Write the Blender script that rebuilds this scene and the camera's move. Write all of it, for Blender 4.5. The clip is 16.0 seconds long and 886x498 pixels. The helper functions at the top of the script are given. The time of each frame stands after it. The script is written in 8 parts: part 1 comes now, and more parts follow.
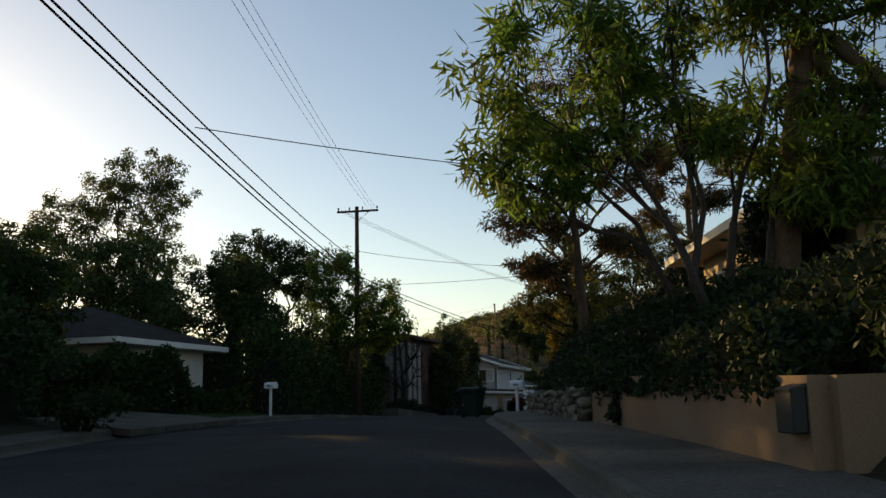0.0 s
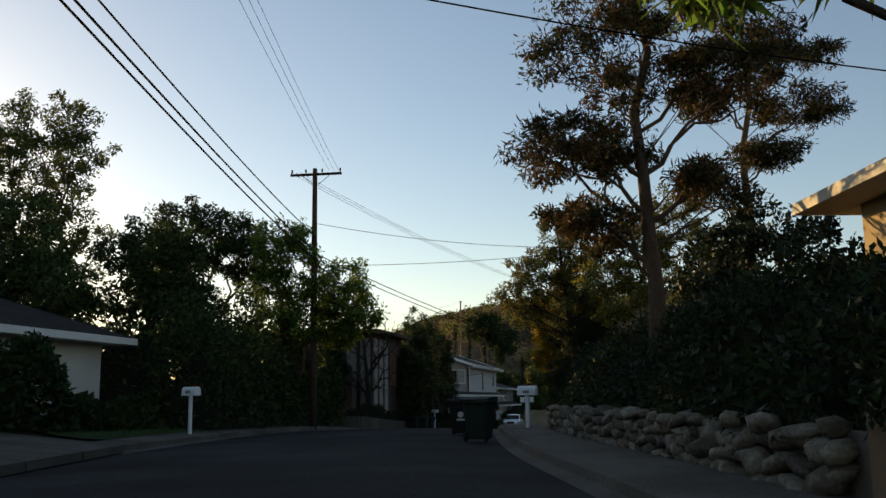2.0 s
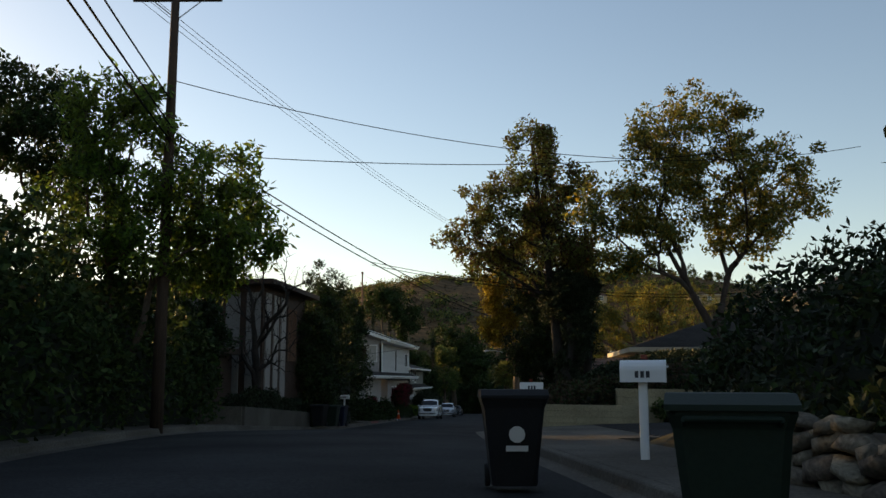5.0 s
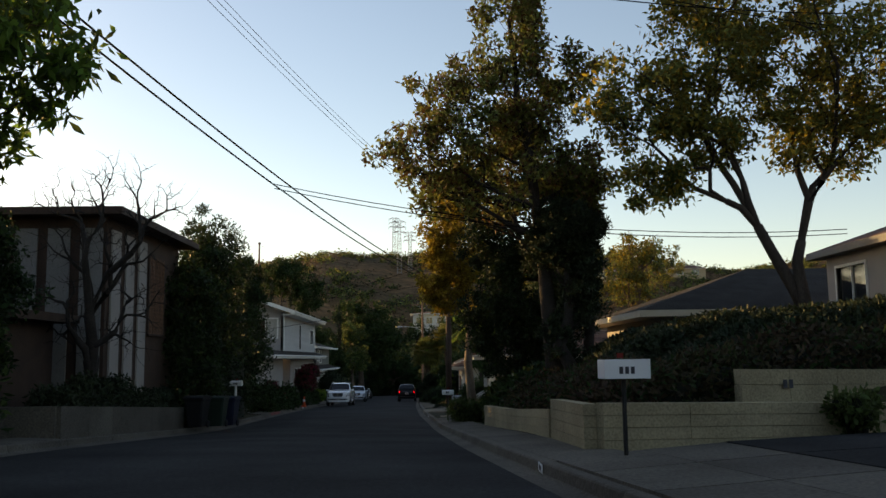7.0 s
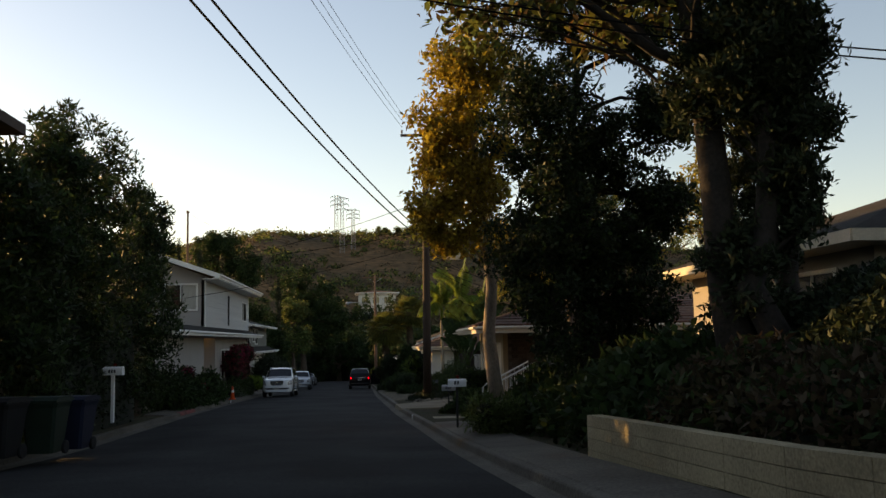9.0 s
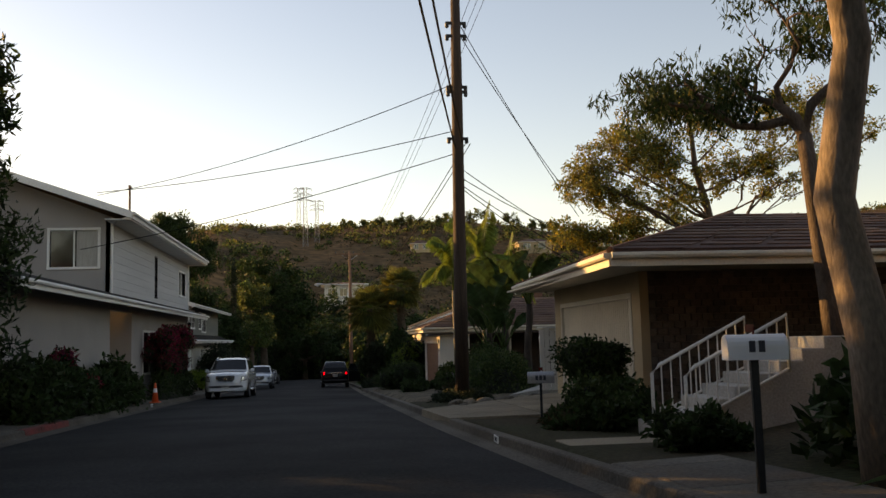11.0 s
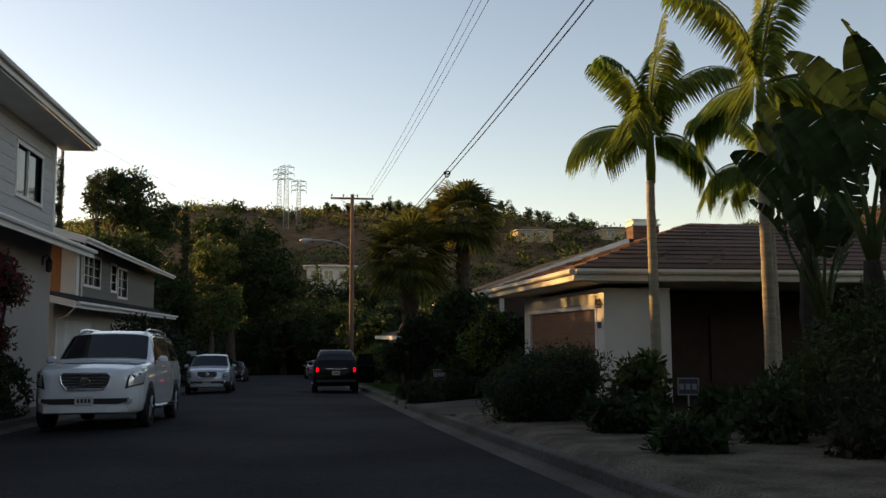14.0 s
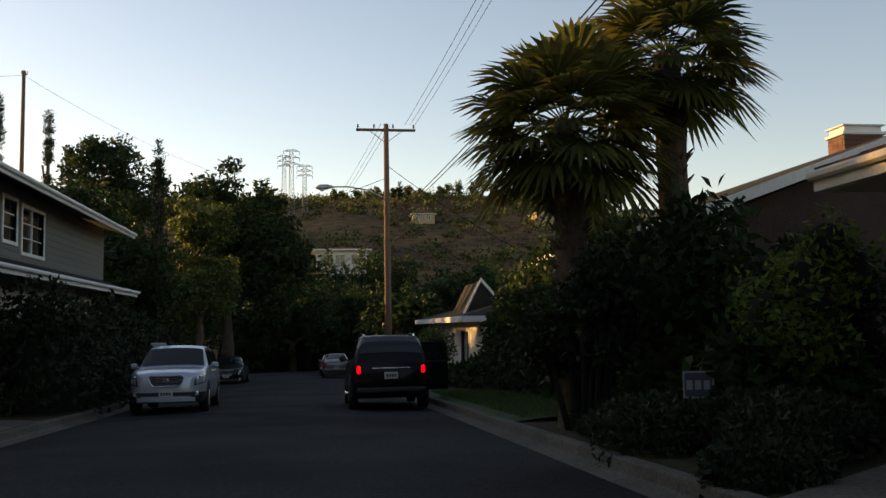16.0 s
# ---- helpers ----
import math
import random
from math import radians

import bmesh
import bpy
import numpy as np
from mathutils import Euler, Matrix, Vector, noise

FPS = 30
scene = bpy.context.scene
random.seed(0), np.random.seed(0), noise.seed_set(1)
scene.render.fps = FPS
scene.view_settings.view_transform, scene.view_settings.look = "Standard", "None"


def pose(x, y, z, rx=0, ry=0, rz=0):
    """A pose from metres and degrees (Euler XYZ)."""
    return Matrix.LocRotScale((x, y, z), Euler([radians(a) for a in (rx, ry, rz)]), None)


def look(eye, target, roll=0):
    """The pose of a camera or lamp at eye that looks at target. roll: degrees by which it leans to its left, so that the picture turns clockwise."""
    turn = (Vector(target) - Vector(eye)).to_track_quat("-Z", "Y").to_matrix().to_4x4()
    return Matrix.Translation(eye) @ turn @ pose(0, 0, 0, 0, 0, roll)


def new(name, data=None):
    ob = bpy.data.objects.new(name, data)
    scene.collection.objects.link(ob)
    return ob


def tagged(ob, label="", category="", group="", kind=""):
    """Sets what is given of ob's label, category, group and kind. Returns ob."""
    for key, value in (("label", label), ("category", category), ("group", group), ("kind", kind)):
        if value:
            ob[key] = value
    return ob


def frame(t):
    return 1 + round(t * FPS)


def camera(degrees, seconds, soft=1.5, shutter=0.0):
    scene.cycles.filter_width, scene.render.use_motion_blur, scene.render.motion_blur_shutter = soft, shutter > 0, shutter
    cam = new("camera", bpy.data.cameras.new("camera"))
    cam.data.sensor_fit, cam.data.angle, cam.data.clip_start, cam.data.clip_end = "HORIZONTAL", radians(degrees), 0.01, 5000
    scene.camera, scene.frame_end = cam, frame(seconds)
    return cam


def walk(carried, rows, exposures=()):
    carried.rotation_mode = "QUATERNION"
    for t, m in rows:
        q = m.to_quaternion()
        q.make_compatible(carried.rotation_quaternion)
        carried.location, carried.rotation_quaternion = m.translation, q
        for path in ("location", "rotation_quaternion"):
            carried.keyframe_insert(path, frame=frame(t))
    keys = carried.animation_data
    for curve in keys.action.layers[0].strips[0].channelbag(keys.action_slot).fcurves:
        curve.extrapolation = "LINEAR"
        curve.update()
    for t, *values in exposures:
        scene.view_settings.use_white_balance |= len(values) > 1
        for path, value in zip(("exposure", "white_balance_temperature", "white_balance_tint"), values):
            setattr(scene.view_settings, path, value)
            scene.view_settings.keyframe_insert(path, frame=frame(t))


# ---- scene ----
cam = camera(53.0, 16.0)
PATH = [
    (0, (0.158, 0.748, 1.192), (-0.353, 2.652, 1.527), -1.2),
    (0.5, (-0.888, 3.383, 1.269), (-1.379, 5.293, 1.604), -1.7),
    (1, (-1.741, 5.386, 1.237), (-2.203, 7.302, 1.579), -1.9),
    (1.5, (-2.444, 7.396, 1.515), (-2.885, 9.317, 1.855), -0.9),
    (2, (-3.357, 10.325, 1.583), (-3.78, 12.251, 1.917), -0.9),
    (2.5, (-4.449, 13.383, 1.756), (-4.845, 15.317, 2.078), -0.9),
    (3, (-5.476, 15.91, 1.813), (-5.828, 17.852, 2.132), -0.2),
    (3.5, (-6.291, 18.651, 1.777), (-6.613, 20.599, 2.097), -0.2),
    (3.7, (-6.63, 19.697, 1.749), (-6.938, 21.647, 2.07), -0.1),
    (6, (-9.878, 33.479, 1.718), (-9.954, 35.461, 1.974), -0.5),
    (6.5, (-10.467, 36.767, 1.712), (-10.485, 38.752, 1.959), -0.7),
    (7, (-11.042, 39.882, 1.682), (-11.004, 41.866, 1.926), -0.7),
    (7.5, (-11.579, 43.353, 1.658), (-11.49, 45.337, 1.891), -0.8),
    (8, (-12.019, 46.912, 1.631), (-11.885, 48.896, 1.845), -1.2),
    (8.5, (-12.302, 50.662, 1.514), (-12.143, 52.645, 1.714), -1.5),
    (9, (-12.475, 54.506, 1.352), (-12.304, 56.488, 1.557), -1.1),
    (9.2, (-12.538, 56.184, 1.255), (-12.36, 58.165, 1.467), -0.8),
    (11.3, (-13.574, 73.353, 0.183), (-13.303, 75.324, 0.385), -1.2),
    (11.5, (-13.541, 75.137, 0.079), (-13.268, 77.108, 0.284), -0.7),
    (12, (-13.928, 79.707, 0.171), (-13.637, 81.677, 0.358), -1.7),
    (12.5, (-13.914, 83.982, -0.012), (-13.622, 85.951, 0.18), -1.4),
    (13, (-14.105, 87.587, -0.105), (-13.8, 89.555, 0.084), -1.0),
    (13.5, (-14.297, 91.941, -0.239), (-13.99, 93.908, -0.049), -0.5),
    (14, (-14.394, 96.103, -0.365), (-14.094, 98.071, -0.172), -0.2),
    (14.5, (-14.549, 99.75, -0.471), (-14.255, 101.718, -0.27), -0.0),
    (15, (-14.71, 103.009, -0.707), (-14.435, 104.978, -0.489), -0.1),
    (15.5, (-14.781, 107.941, -0.608), (-14.508, 109.913, -0.416), -1.0),
    (16, (-14.99, 112.337, -0.8), (-14.702, 114.309, -0.625), -1.0),
]
walk(cam, [(t, look(eye, target, roll)) for t, eye, target, roll in PATH], [(0.0, 0.05, 6800, 14), (3.5, 0.25, 6800, 14), (6.0, 0.52, 7100, 17), (7.5, 0.67, 7400, 19), (9.0, 0.7, 7900, 21), (11.5, 0.92, 8600, 26), (13.0, 0.72, 8000, 22), (16.0, 0.68, 7900, 22)])

# ---- world, sun ----
SUN_AZ, SUN_EL = radians(-52), radians(10.5)      # azimuth from +y towards +x
world = bpy.data.worlds.new("sky")
scene.world = world
world.use_nodes = True
wn = world.node_tree
sky = wn.nodes.new("ShaderNodeTexSky")
sky.sky_type = 'NISHITA'
sky.sun_disc = False
sky.sun_elevation, sky.sun_rotation = SUN_EL, SUN_AZ
sky.air_density, sky.dust_density, sky.ozone_density = 1.0, 0.35, 1.05
wn.nodes["Background"].inputs[1].default_value = 0.15
wn.links.new(sky.outputs[0], wn.nodes["Background"].inputs[0])
sun_data = bpy.data.lights.new("sun", 'SUN')
sun_data.energy, sun_data.angle, sun_data.color = 5.0, radians(0.5), (1.0, 0.67, 0.27)
sun = new("sun", sun_data)
sun_dir = Vector((math.sin(SUN_AZ) * math.cos(SUN_EL), math.cos(SUN_AZ) * math.cos(SUN_EL), math.sin(SUN_EL)))
sun.rotation_euler = sun_dir.to_track_quat("Z", "Y").to_euler()
sun.location = (0, 0, 60)

# ---- materials ----


def material(name, base, rough=0.8, var=0.25, scale=3.0, fine=40.0, bump=0.15, metal=0.0, second=None, spec=0.3, stretch=(1, 1, 1), island=0.0, obj_random=0.0):
    """Two scales of variation of the base colour, with fine relief."""
    m = bpy.data.materials.new(name)
    m.use_nodes = True
    nt = m.node_tree
    n, l = nt.nodes, nt.links
    b = n["Principled BSDF"]
    b.inputs["Roughness"].default_value, b.inputs["Metallic"].default_value = rough, metal
    b.inputs["Specular IOR Level"].default_value = spec
    geo = n.new("ShaderNodeNewGeometry")
    mp = n.new("ShaderNodeMapping")
    mp.inputs["Scale"].default_value = stretch
    l.new(geo.outputs["Position"], mp.inputs["Vector"])
    big = n.new("ShaderNodeTexNoise")
    big.inputs["Scale"].default_value, big.inputs["Detail"].default_value = scale, 5
    sml = n.new("ShaderNodeTexNoise")
    sml.inputs["Scale"].default_value, sml.inputs["Detail"].default_value = fine, 3
    for t in (big, sml):
        l.new(mp.outputs[0], t.inputs["Vector"])
    mix = n.new("ShaderNodeMix")
    mix.data_type = 'RGBA'
    c2 = second or tuple(c * (1 - var) for c in base)
    mix.inputs[6].default_value, mix.inputs[7].default_value = (*base, 1), (*c2, 1)
    ramp = n.new("ShaderNodeMapRange")
    ramp.inputs[1].default_value, ramp.inputs[2].default_value = 0.35, 0.68
    l.new(big.outputs["Fac"], ramp.inputs[0])
    l.new(ramp.outputs[0], mix.inputs[0])
    hsv = n.new("ShaderNodeHueSaturation")
    l.new(mix.outputs[2], hsv.inputs["Color"])
    val = n.new("ShaderNodeMapRange")
    val.inputs[1].default_value, val.inputs[2].default_value = 0.3, 0.7
    val.inputs[3].default_value, val.inputs[4].default_value = 1 - var * 0.7, 1 + var * 0.7
    l.new(sml.outputs["Fac"], val.inputs[0])
    last = val.outputs[0]
    if island or obj_random:
        src = geo.outputs["Random Per Island"]
        if obj_random:
            src = n.new("ShaderNodeObjectInfo").outputs["Random"]
        k = n.new("ShaderNodeMapRange")
        amount = island or obj_random
        k.inputs[3].default_value, k.inputs[4].default_value = 1 - amount, 1 + amount
        l.new(src, k.inputs[0])
        mul = n.new("ShaderNodeMath")
        mul.operation = 'MULTIPLY'
        l.new(last, mul.inputs[0])
        l.new(k.outputs[0], mul.inputs[1])
        last = mul.outputs[0]
        h = n.new("ShaderNodeMapRange")
        h.inputs[3].default_value, h.inputs[4].default_value = 0.5 - 0.05 * amount, 0.5 + 0.03 * amount
        l.new(src, h.inputs[0])
        l.new(h.outputs[0], hsv.inputs["Hue"])
    l.new(last, hsv.inputs["Value"])
    l.new(hsv.outputs[0], b.inputs["Base Color"])
    if bump:
        bp = n.new("ShaderNodeBump")
        bp.inputs["Strength"].default_value, bp.inputs["Distance"].default_value = bump, 0.02
        l.new(sml.outputs["Fac"], bp.inputs["Height"])
        l.new(bp.outputs[0], b.inputs["Normal"])
    return m


def leaf_material(name, base, second, gloss=0.55, through_light=0.35):
    """Leaves: diffuse with some light coming through, each leaf of its own shade."""
    m = material(name, base, rough=gloss, var=0.3, scale=0.5, fine=6, bump=0, second=second, island=0.4, spec=0.12)
    nt = m.node_tree
    n, l = nt.nodes, nt.links
    b = n["Principled BSDF"]
    tr = n.new("ShaderNodeBsdfTranslucent")
    l.new(b.inputs["Base Color"].links[0].from_socket, tr.inputs["Color"])
    mx = n.new("ShaderNodeMixShader")
    mx.inputs[0].default_value = through_light
    l.new(b.outputs[0], mx.inputs[1])
    l.new(tr.outputs[0], mx.inputs[2])
    l.new(mx.outputs[0], n["Material Output"].inputs[0])
    return m


def plain(name, base, rough=0.5, metal=0.0, spec=0.5, emit=None, strength=0.0, coat=0.0):
    m = bpy.data.materials.new(name)
    m.use_nodes = True
    b = m.node_tree.nodes["Principled BSDF"]
    b.inputs["Base Color"].default_value = (*base, 1)
    b.inputs["Roughness"].default_value, b.inputs["Metallic"].default_value = rough, metal
    b.inputs["Specular IOR Level"].default_value = spec
    b.inputs["Coat Weight"].default_value = coat
    if emit:
        b.inputs["Emission Color"].default_value, b.inputs["Emission Strength"].default_value = (*emit, 1), strength
    return m


ASPHALT = material("asphalt", (0.042, 0.042, 0.042), 0.95, 0.5, 0.35, 22, 0.5, spec=0.06)
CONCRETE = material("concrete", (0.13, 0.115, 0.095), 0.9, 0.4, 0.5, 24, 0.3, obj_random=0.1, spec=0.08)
CONCRETE_LIGHT = material("pale concrete", (0.42, 0.4, 0.36), 0.9, 0.25, 0.9, 30, 0.25)
CONCRETE_TAN = material("warm stained concrete", (0.26, 0.215, 0.155), 0.9, 0.3, 0.7, 28, 0.3, obj_random=0.08, spec=0.1)
# pale paint dimmed to grey, with its shade put into the colour
PANEL_SHADE = material("shade-dimmed grey panel", (0.2, 0.195, 0.19), 0.85, 0.2, 0.6, 30, 0.2)
GRAVEL = material("pale gravel", (0.17, 0.14, 0.1), 0.95, 0.6, 1.6, 38, 1.0, spec=0.08)
SOIL = material("soil and dry grass", (0.045, 0.035, 0.022), 0.95, 0.5, 0.25, 14, 0.8, second=(0.03, 0.036, 0.016), spec=0.08)
HILL = material("dry hillside", (0.16, 0.09, 0.042), 0.95, 0.6, 0.035, 0.3, 0.6, second=(0.06, 0.045, 0.024), spec=0.05)
LAWN = material("lawn", (0.035, 0.07, 0.02), 0.9, 0.4, 0.8, 50, 0.8)
GRASS_BLADE = leaf_material("grass blade", (0.05, 0.1, 0.025), (0.07, 0.1, 0.03))
STUCCO_ORANGE = material("orange stucco", (0.22, 0.145, 0.088), 0.9, 0.2, 0.7, 60, 0.4)
STUCCO_TAN = material("tan stucco", (0.42, 0.32, 0.2), 0.9, 0.15, 0.6, 60, 0.4)
STUCCO_WHITE = material("off white stucco", (0.62, 0.58, 0.52), 0.9, 0.12, 0.6, 60, 0.35)
STUCCO_GREY = material("grey taupe stucco", (0.33, 0.3, 0.28), 0.9, 0.12, 0.6, 60, 0.35)
BLOCK_CREAM = material("cream painted block", (0.36, 0.3, 0.19), 0.9, 0.35, 0.9, 30, 0.45, obj_random=0.03, spec=0.1)
SIDING_WHITE = material("pale grey siding", (0.45, 0.44, 0.43), 0.7, 0.12, 0.8, 20, 0.1, stretch=(1, 0.2, 3), obj_random=0.04)
SIDING_GREY = material("green grey siding", (0.15, 0.15, 0.13), 0.75, 0.15, 0.8, 20, 0.1, stretch=(1, 0.2, 3), obj_random=0.05)
ORANGE_WALL = material("terracotta stucco", (0.5, 0.22, 0.1), 0.9, 0.15, 0.7, 60, 0.3)
TRIM_WHITE = material("white painted trim", (0.72, 0.7, 0.66), 0.6, 0.12, 1.2, 25, 0.08)
TRIM_CREAM = material("cream painted fascia", (0.6, 0.53, 0.42), 0.6, 0.12, 1.2, 25, 0.08)
ROOF_BROWN = material("brown shingle", (0.12, 0.065, 0.045), 0.9, 0.35, 1.5, 25, 0.6, obj_random=0.3)
ROOF_DARK = material("dark composition shingle", (0.042, 0.038, 0.034), 0.95, 0.35, 1.5, 25, 0.6, spec=0.1)
BRICK = material("dark brown brick", (0.1, 0.075, 0.06), 0.9, 0.3, 2.0, 30, 0.5, obj_random=0.25)
BRICK_RED = material("red brick", (0.17, 0.08, 0.055), 0.9, 0.3, 2.0, 30, 0.5, obj_random=0.25)
MORTAR = material("mortar", (0.14, 0.115, 0.095), 0.95, 0.2, 3.0, 40, 0.4)
DOOR_CREAM = material("cream garage door", (0.66, 0.57, 0.44), 0.65, 0.1, 1.0, 25, 0.08)
DOOR_BROWN = material("brown garage door", (0.2, 0.1, 0.06), 0.6, 0.2, 1.2, 25, 0.1, stretch=(1, 1, 4))
WOOD_WHITE = material("white fence wood", (0.82, 0.81, 0.78), 0.8, 0.15, 1.5, 20, 0.2, stretch=(6, 6, 0.6), obj_random=0.06)
# creosote brown, darkened further so the colour carries a backlit silhouette
WOOD_POLE = material("creosote pole wood in silhouette dark", (0.06, 0.037, 0.025), 0.85, 0.4, 2.0, 20, 0.5, stretch=(8, 8, 0.5))
WOOD_POLE_PALE = material("weathered pole wood", (0.2, 0.11, 0.07), 0.85, 0.35, 2.0, 20, 0.5, stretch=(8, 8, 0.5))
WOOD_DARK = material("dark stained wood", (0.06, 0.035, 0.025), 0.75, 0.3, 2, 20, 0.2)
BARK = material("grey brown bark", (0.11, 0.08, 0.06), 0.95, 0.4, 3, 18, 0.9, stretch=(2, 2, 0.6))
BARK_DARK = material("blackish bark", (0.03, 0.024, 0.02), 0.95, 0.4, 3, 18, 0.6)
BARK_BROWN = material("dark brown bark", (0.055, 0.042, 0.034), 0.95, 0.4, 3, 18, 0.8, stretch=(2, 2, 0.6))
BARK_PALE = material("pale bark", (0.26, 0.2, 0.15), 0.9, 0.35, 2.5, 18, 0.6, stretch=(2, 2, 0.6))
BARK_PALM = material("ringed palm bark", (0.3, 0.25, 0.18), 0.9, 0.3, 2.0, 12, 0.5, stretch=(0.5, 0.5, 7))
BARK_PINE = material("reddish pine bark", (0.13, 0.085, 0.055), 0.95, 0.4, 2.5, 18, 0.7, stretch=(2, 2, 0.6))
BARK_FAN = material("shaggy palm bark", (0.1, 0.07, 0.045), 0.95, 0.4, 4.0, 22, 1.0)
STONE = material("field stone", (0.2, 0.175, 0.135), 0.9, 0.5, 3.0, 18, 0.8, obj_random=0.45, spec=0.1)
WIRE = plain("black cable", (0.006, 0.006, 0.006), 0.9, spec=0.1)
STEEL = material("galvanised steel", (0.4, 0.4, 0.4), 0.5, 0.2, 3, 30, 0.1, metal=0.8)
TOWER_STEEL = material("pylon steel", (0.27, 0.25, 0.235), 0.55, 0.2, 0.3, 3, 0.0, metal=0.4)
RAIL_WHITE = material("white painted steel", (0.68, 0.66, 0.6), 0.5, 0.12, 3, 30, 0.08)
BLACK_METAL = material("black painted metal", (0.02, 0.02, 0.02), 0.5, 0.2, 3, 30, 0.1)
BIN_BLACK = material("black plastic", (0.008, 0.008, 0.009), 0.75, 0.2, 2, 30, 0.1)
BIN_GREEN = material("dark green plastic", (0.008, 0.02, 0.012), 0.7, 0.2, 2, 30, 0.1)
BIN_BLUE = material("dark navy plastic", (0.006, 0.01, 0.03), 0.7, 0.2, 2, 30, 0.1)
CONE_ORANGE = material("orange plastic", (0.75, 0.1, 0.025), 0.55, 0.1, 4, 30, 0.05)
WHITE_PAINT = plain("white paint", (0.75, 0.75, 0.75), 0.5)
DARK_INK = plain("dark lettering", (0.03, 0.03, 0.04), 0.6)
SIGN_DARK = plain("dark sign face", (0.03, 0.035, 0.05), 0.4)
GLASS_DARK = plain("window glass", (0.012, 0.014, 0.016), 0.05, 0.0, 0.8)
CURTAIN = material("pale curtain", (0.4, 0.38, 0.34), 0.9, 0.2, 4, 30, 0.1, stretch=(8, 8, 0.4))
CAR_GLASS = plain("tinted car glass", (0.01, 0.012, 0.014), 0.04, 0.0, 0.45)
CAR_WHITE = plain("white car paint", (0.68, 0.7, 0.72), 0.15, 0.0, 0.5, coat=0.8)
CAR_SILVER = plain("silver blue car paint", (0.42, 0.46, 0.52), 0.28, 0.4, 0.5, coat=0.6)
CAR_BLACK = plain("black car paint", (0.005, 0.005, 0.006), 0.3, 0.0, 0.15, coat=0.08)
CAR_GREY = plain("grey car paint", (0.12, 0.13, 0.14), 0.3, 0.3, 0.5, coat=0.6)
CAR_RED = plain("dark red car paint", (0.15, 0.015, 0.012), 0.25, 0.0, 0.5, coat=0.6)
CAR_TRIM = plain("black car trim", (0.015, 0.015, 0.016), 0.6)
CHROME = plain("chrome", (0.65, 0.66, 0.68), 0.15, 1.0)
LAMP_GLASS = plain("headlamp glass", (0.7, 0.73, 0.76), 0.12, 0.5, 0.8)
TAIL_RED = plain("lit tail lamp", (0.4, 0.005, 0.008), 0.3, 0, 0.5, (1.0, 0.004, 0.01), 1.3)
RUBBER = material("tyre rubber", (0.015, 0.015, 0.015), 0.9, 0.3, 5, 40, 0.2)
RIM = plain("alloy rim", (0.35, 0.36, 0.37), 0.35, 0.8)
KERB_RED = material("faded red kerb paint", (0.2, 0.025, 0.02), 0.7, 0.5, 2.5, 25, 0.2)
SIGN_RIM = plain("dull sign rim", (0.22, 0.22, 0.22), 0.6)
PLATE = plain("plate", (0.5, 0.48, 0.45), 0.5)

LEAF_DARK = leaf_material("dark green leaf", (0.022, 0.042, 0.014), (0.036, 0.058, 0.018))
LEAF_MID = leaf_material("green leaf", (0.05, 0.085, 0.025), (0.08, 0.1, 0.03))
LEAF_OLIVE = leaf_material("olive leaf", (0.115, 0.145, 0.042), (0.15, 0.14, 0.035), through_light=0.5)
# gold of the low backlight is put into this leaf colour
LEAF_SUN_GOLD = leaf_material("sunlit gold leaf", (0.3, 0.22, 0.03), (0.2, 0.16, 0.03), through_light=0.55)
LEAF_BRONZE = leaf_material("bronze pine leaf", (0.06, 0.05, 0.022), (0.13, 0.07, 0.03))
LEAF_FERN = leaf_material("bright feathery leaf", (0.1, 0.19, 0.03), (0.15, 0.2, 0.035), through_light=0.6)
LEAF_PALM = leaf_material("palm leaf", (0.1, 0.17, 0.035), (0.17, 0.2, 0.035), through_light=0.5)
LEAF_FAN = leaf_material("fan palm leaf", (0.07, 0.085, 0.026), (0.2, 0.17, 0.035), through_light=0.5)
LEAF_RED = leaf_material("red bougainvillea", (0.22, 0.015, 0.045), (0.1, 0.03, 0.03))
LEAF_HILL = leaf_material("dry hill brush", (0.1, 0.075, 0.04), (0.07, 0.06, 0.03))
# conifer green; on shrub banks its blackness also stands for shade
LEAF_CONIFER_SHADE = leaf_material("blackish conifer and shaded shrub", (0.018, 0.03, 0.016), (0.03, 0.04, 0.018), through_light=0.15)
LEAF_BRUSH = leaf_material("dry brush", (0.065, 0.042, 0.026), (0.045, 0.042, 0.02))
# near-black, so the shade deep inside foliage is put into the colour
SHADE_CORE = material("near-black inner shade", (0.012, 0.016, 0.008), 1.0, 0.4, 2, 12, 0)

# ---- the plan: road edges and heights ----
RY = [-80, -20, 9, 14, 28, 34, 42, 49, 56, 66, 78, 88, 100, 112, 135, 180, 230]
RX = [24.0, 7.4, -0.6, -2.0, -5.7, -6.9, -8.4, -9.5, -10.1, -10.4, -10.7, -11.2, -11.5, -11.75, -11.9, -12.6, -14]
LW = [9.1, 9.1, 9.1, 9.1, 9.1, 9.0, 9.0, 8.9, 8.8, 8.7, 8.7, 8.5, 8.4, 8.3, 8.3, 8.3, 8.3]
ZY = [-80, -20, 0, 10, 18, 33, 40, 50, 56, 75, 84, 92, 100, 112, 135, 160, 200, 300]
ZZ = [-3.2, -.75, .05, .36, .56, .52, .47, .30, .08, -.98, -1.22, -1.44, -1.67, -2.05, -2.8, -3.6, -4.8, -6.5]


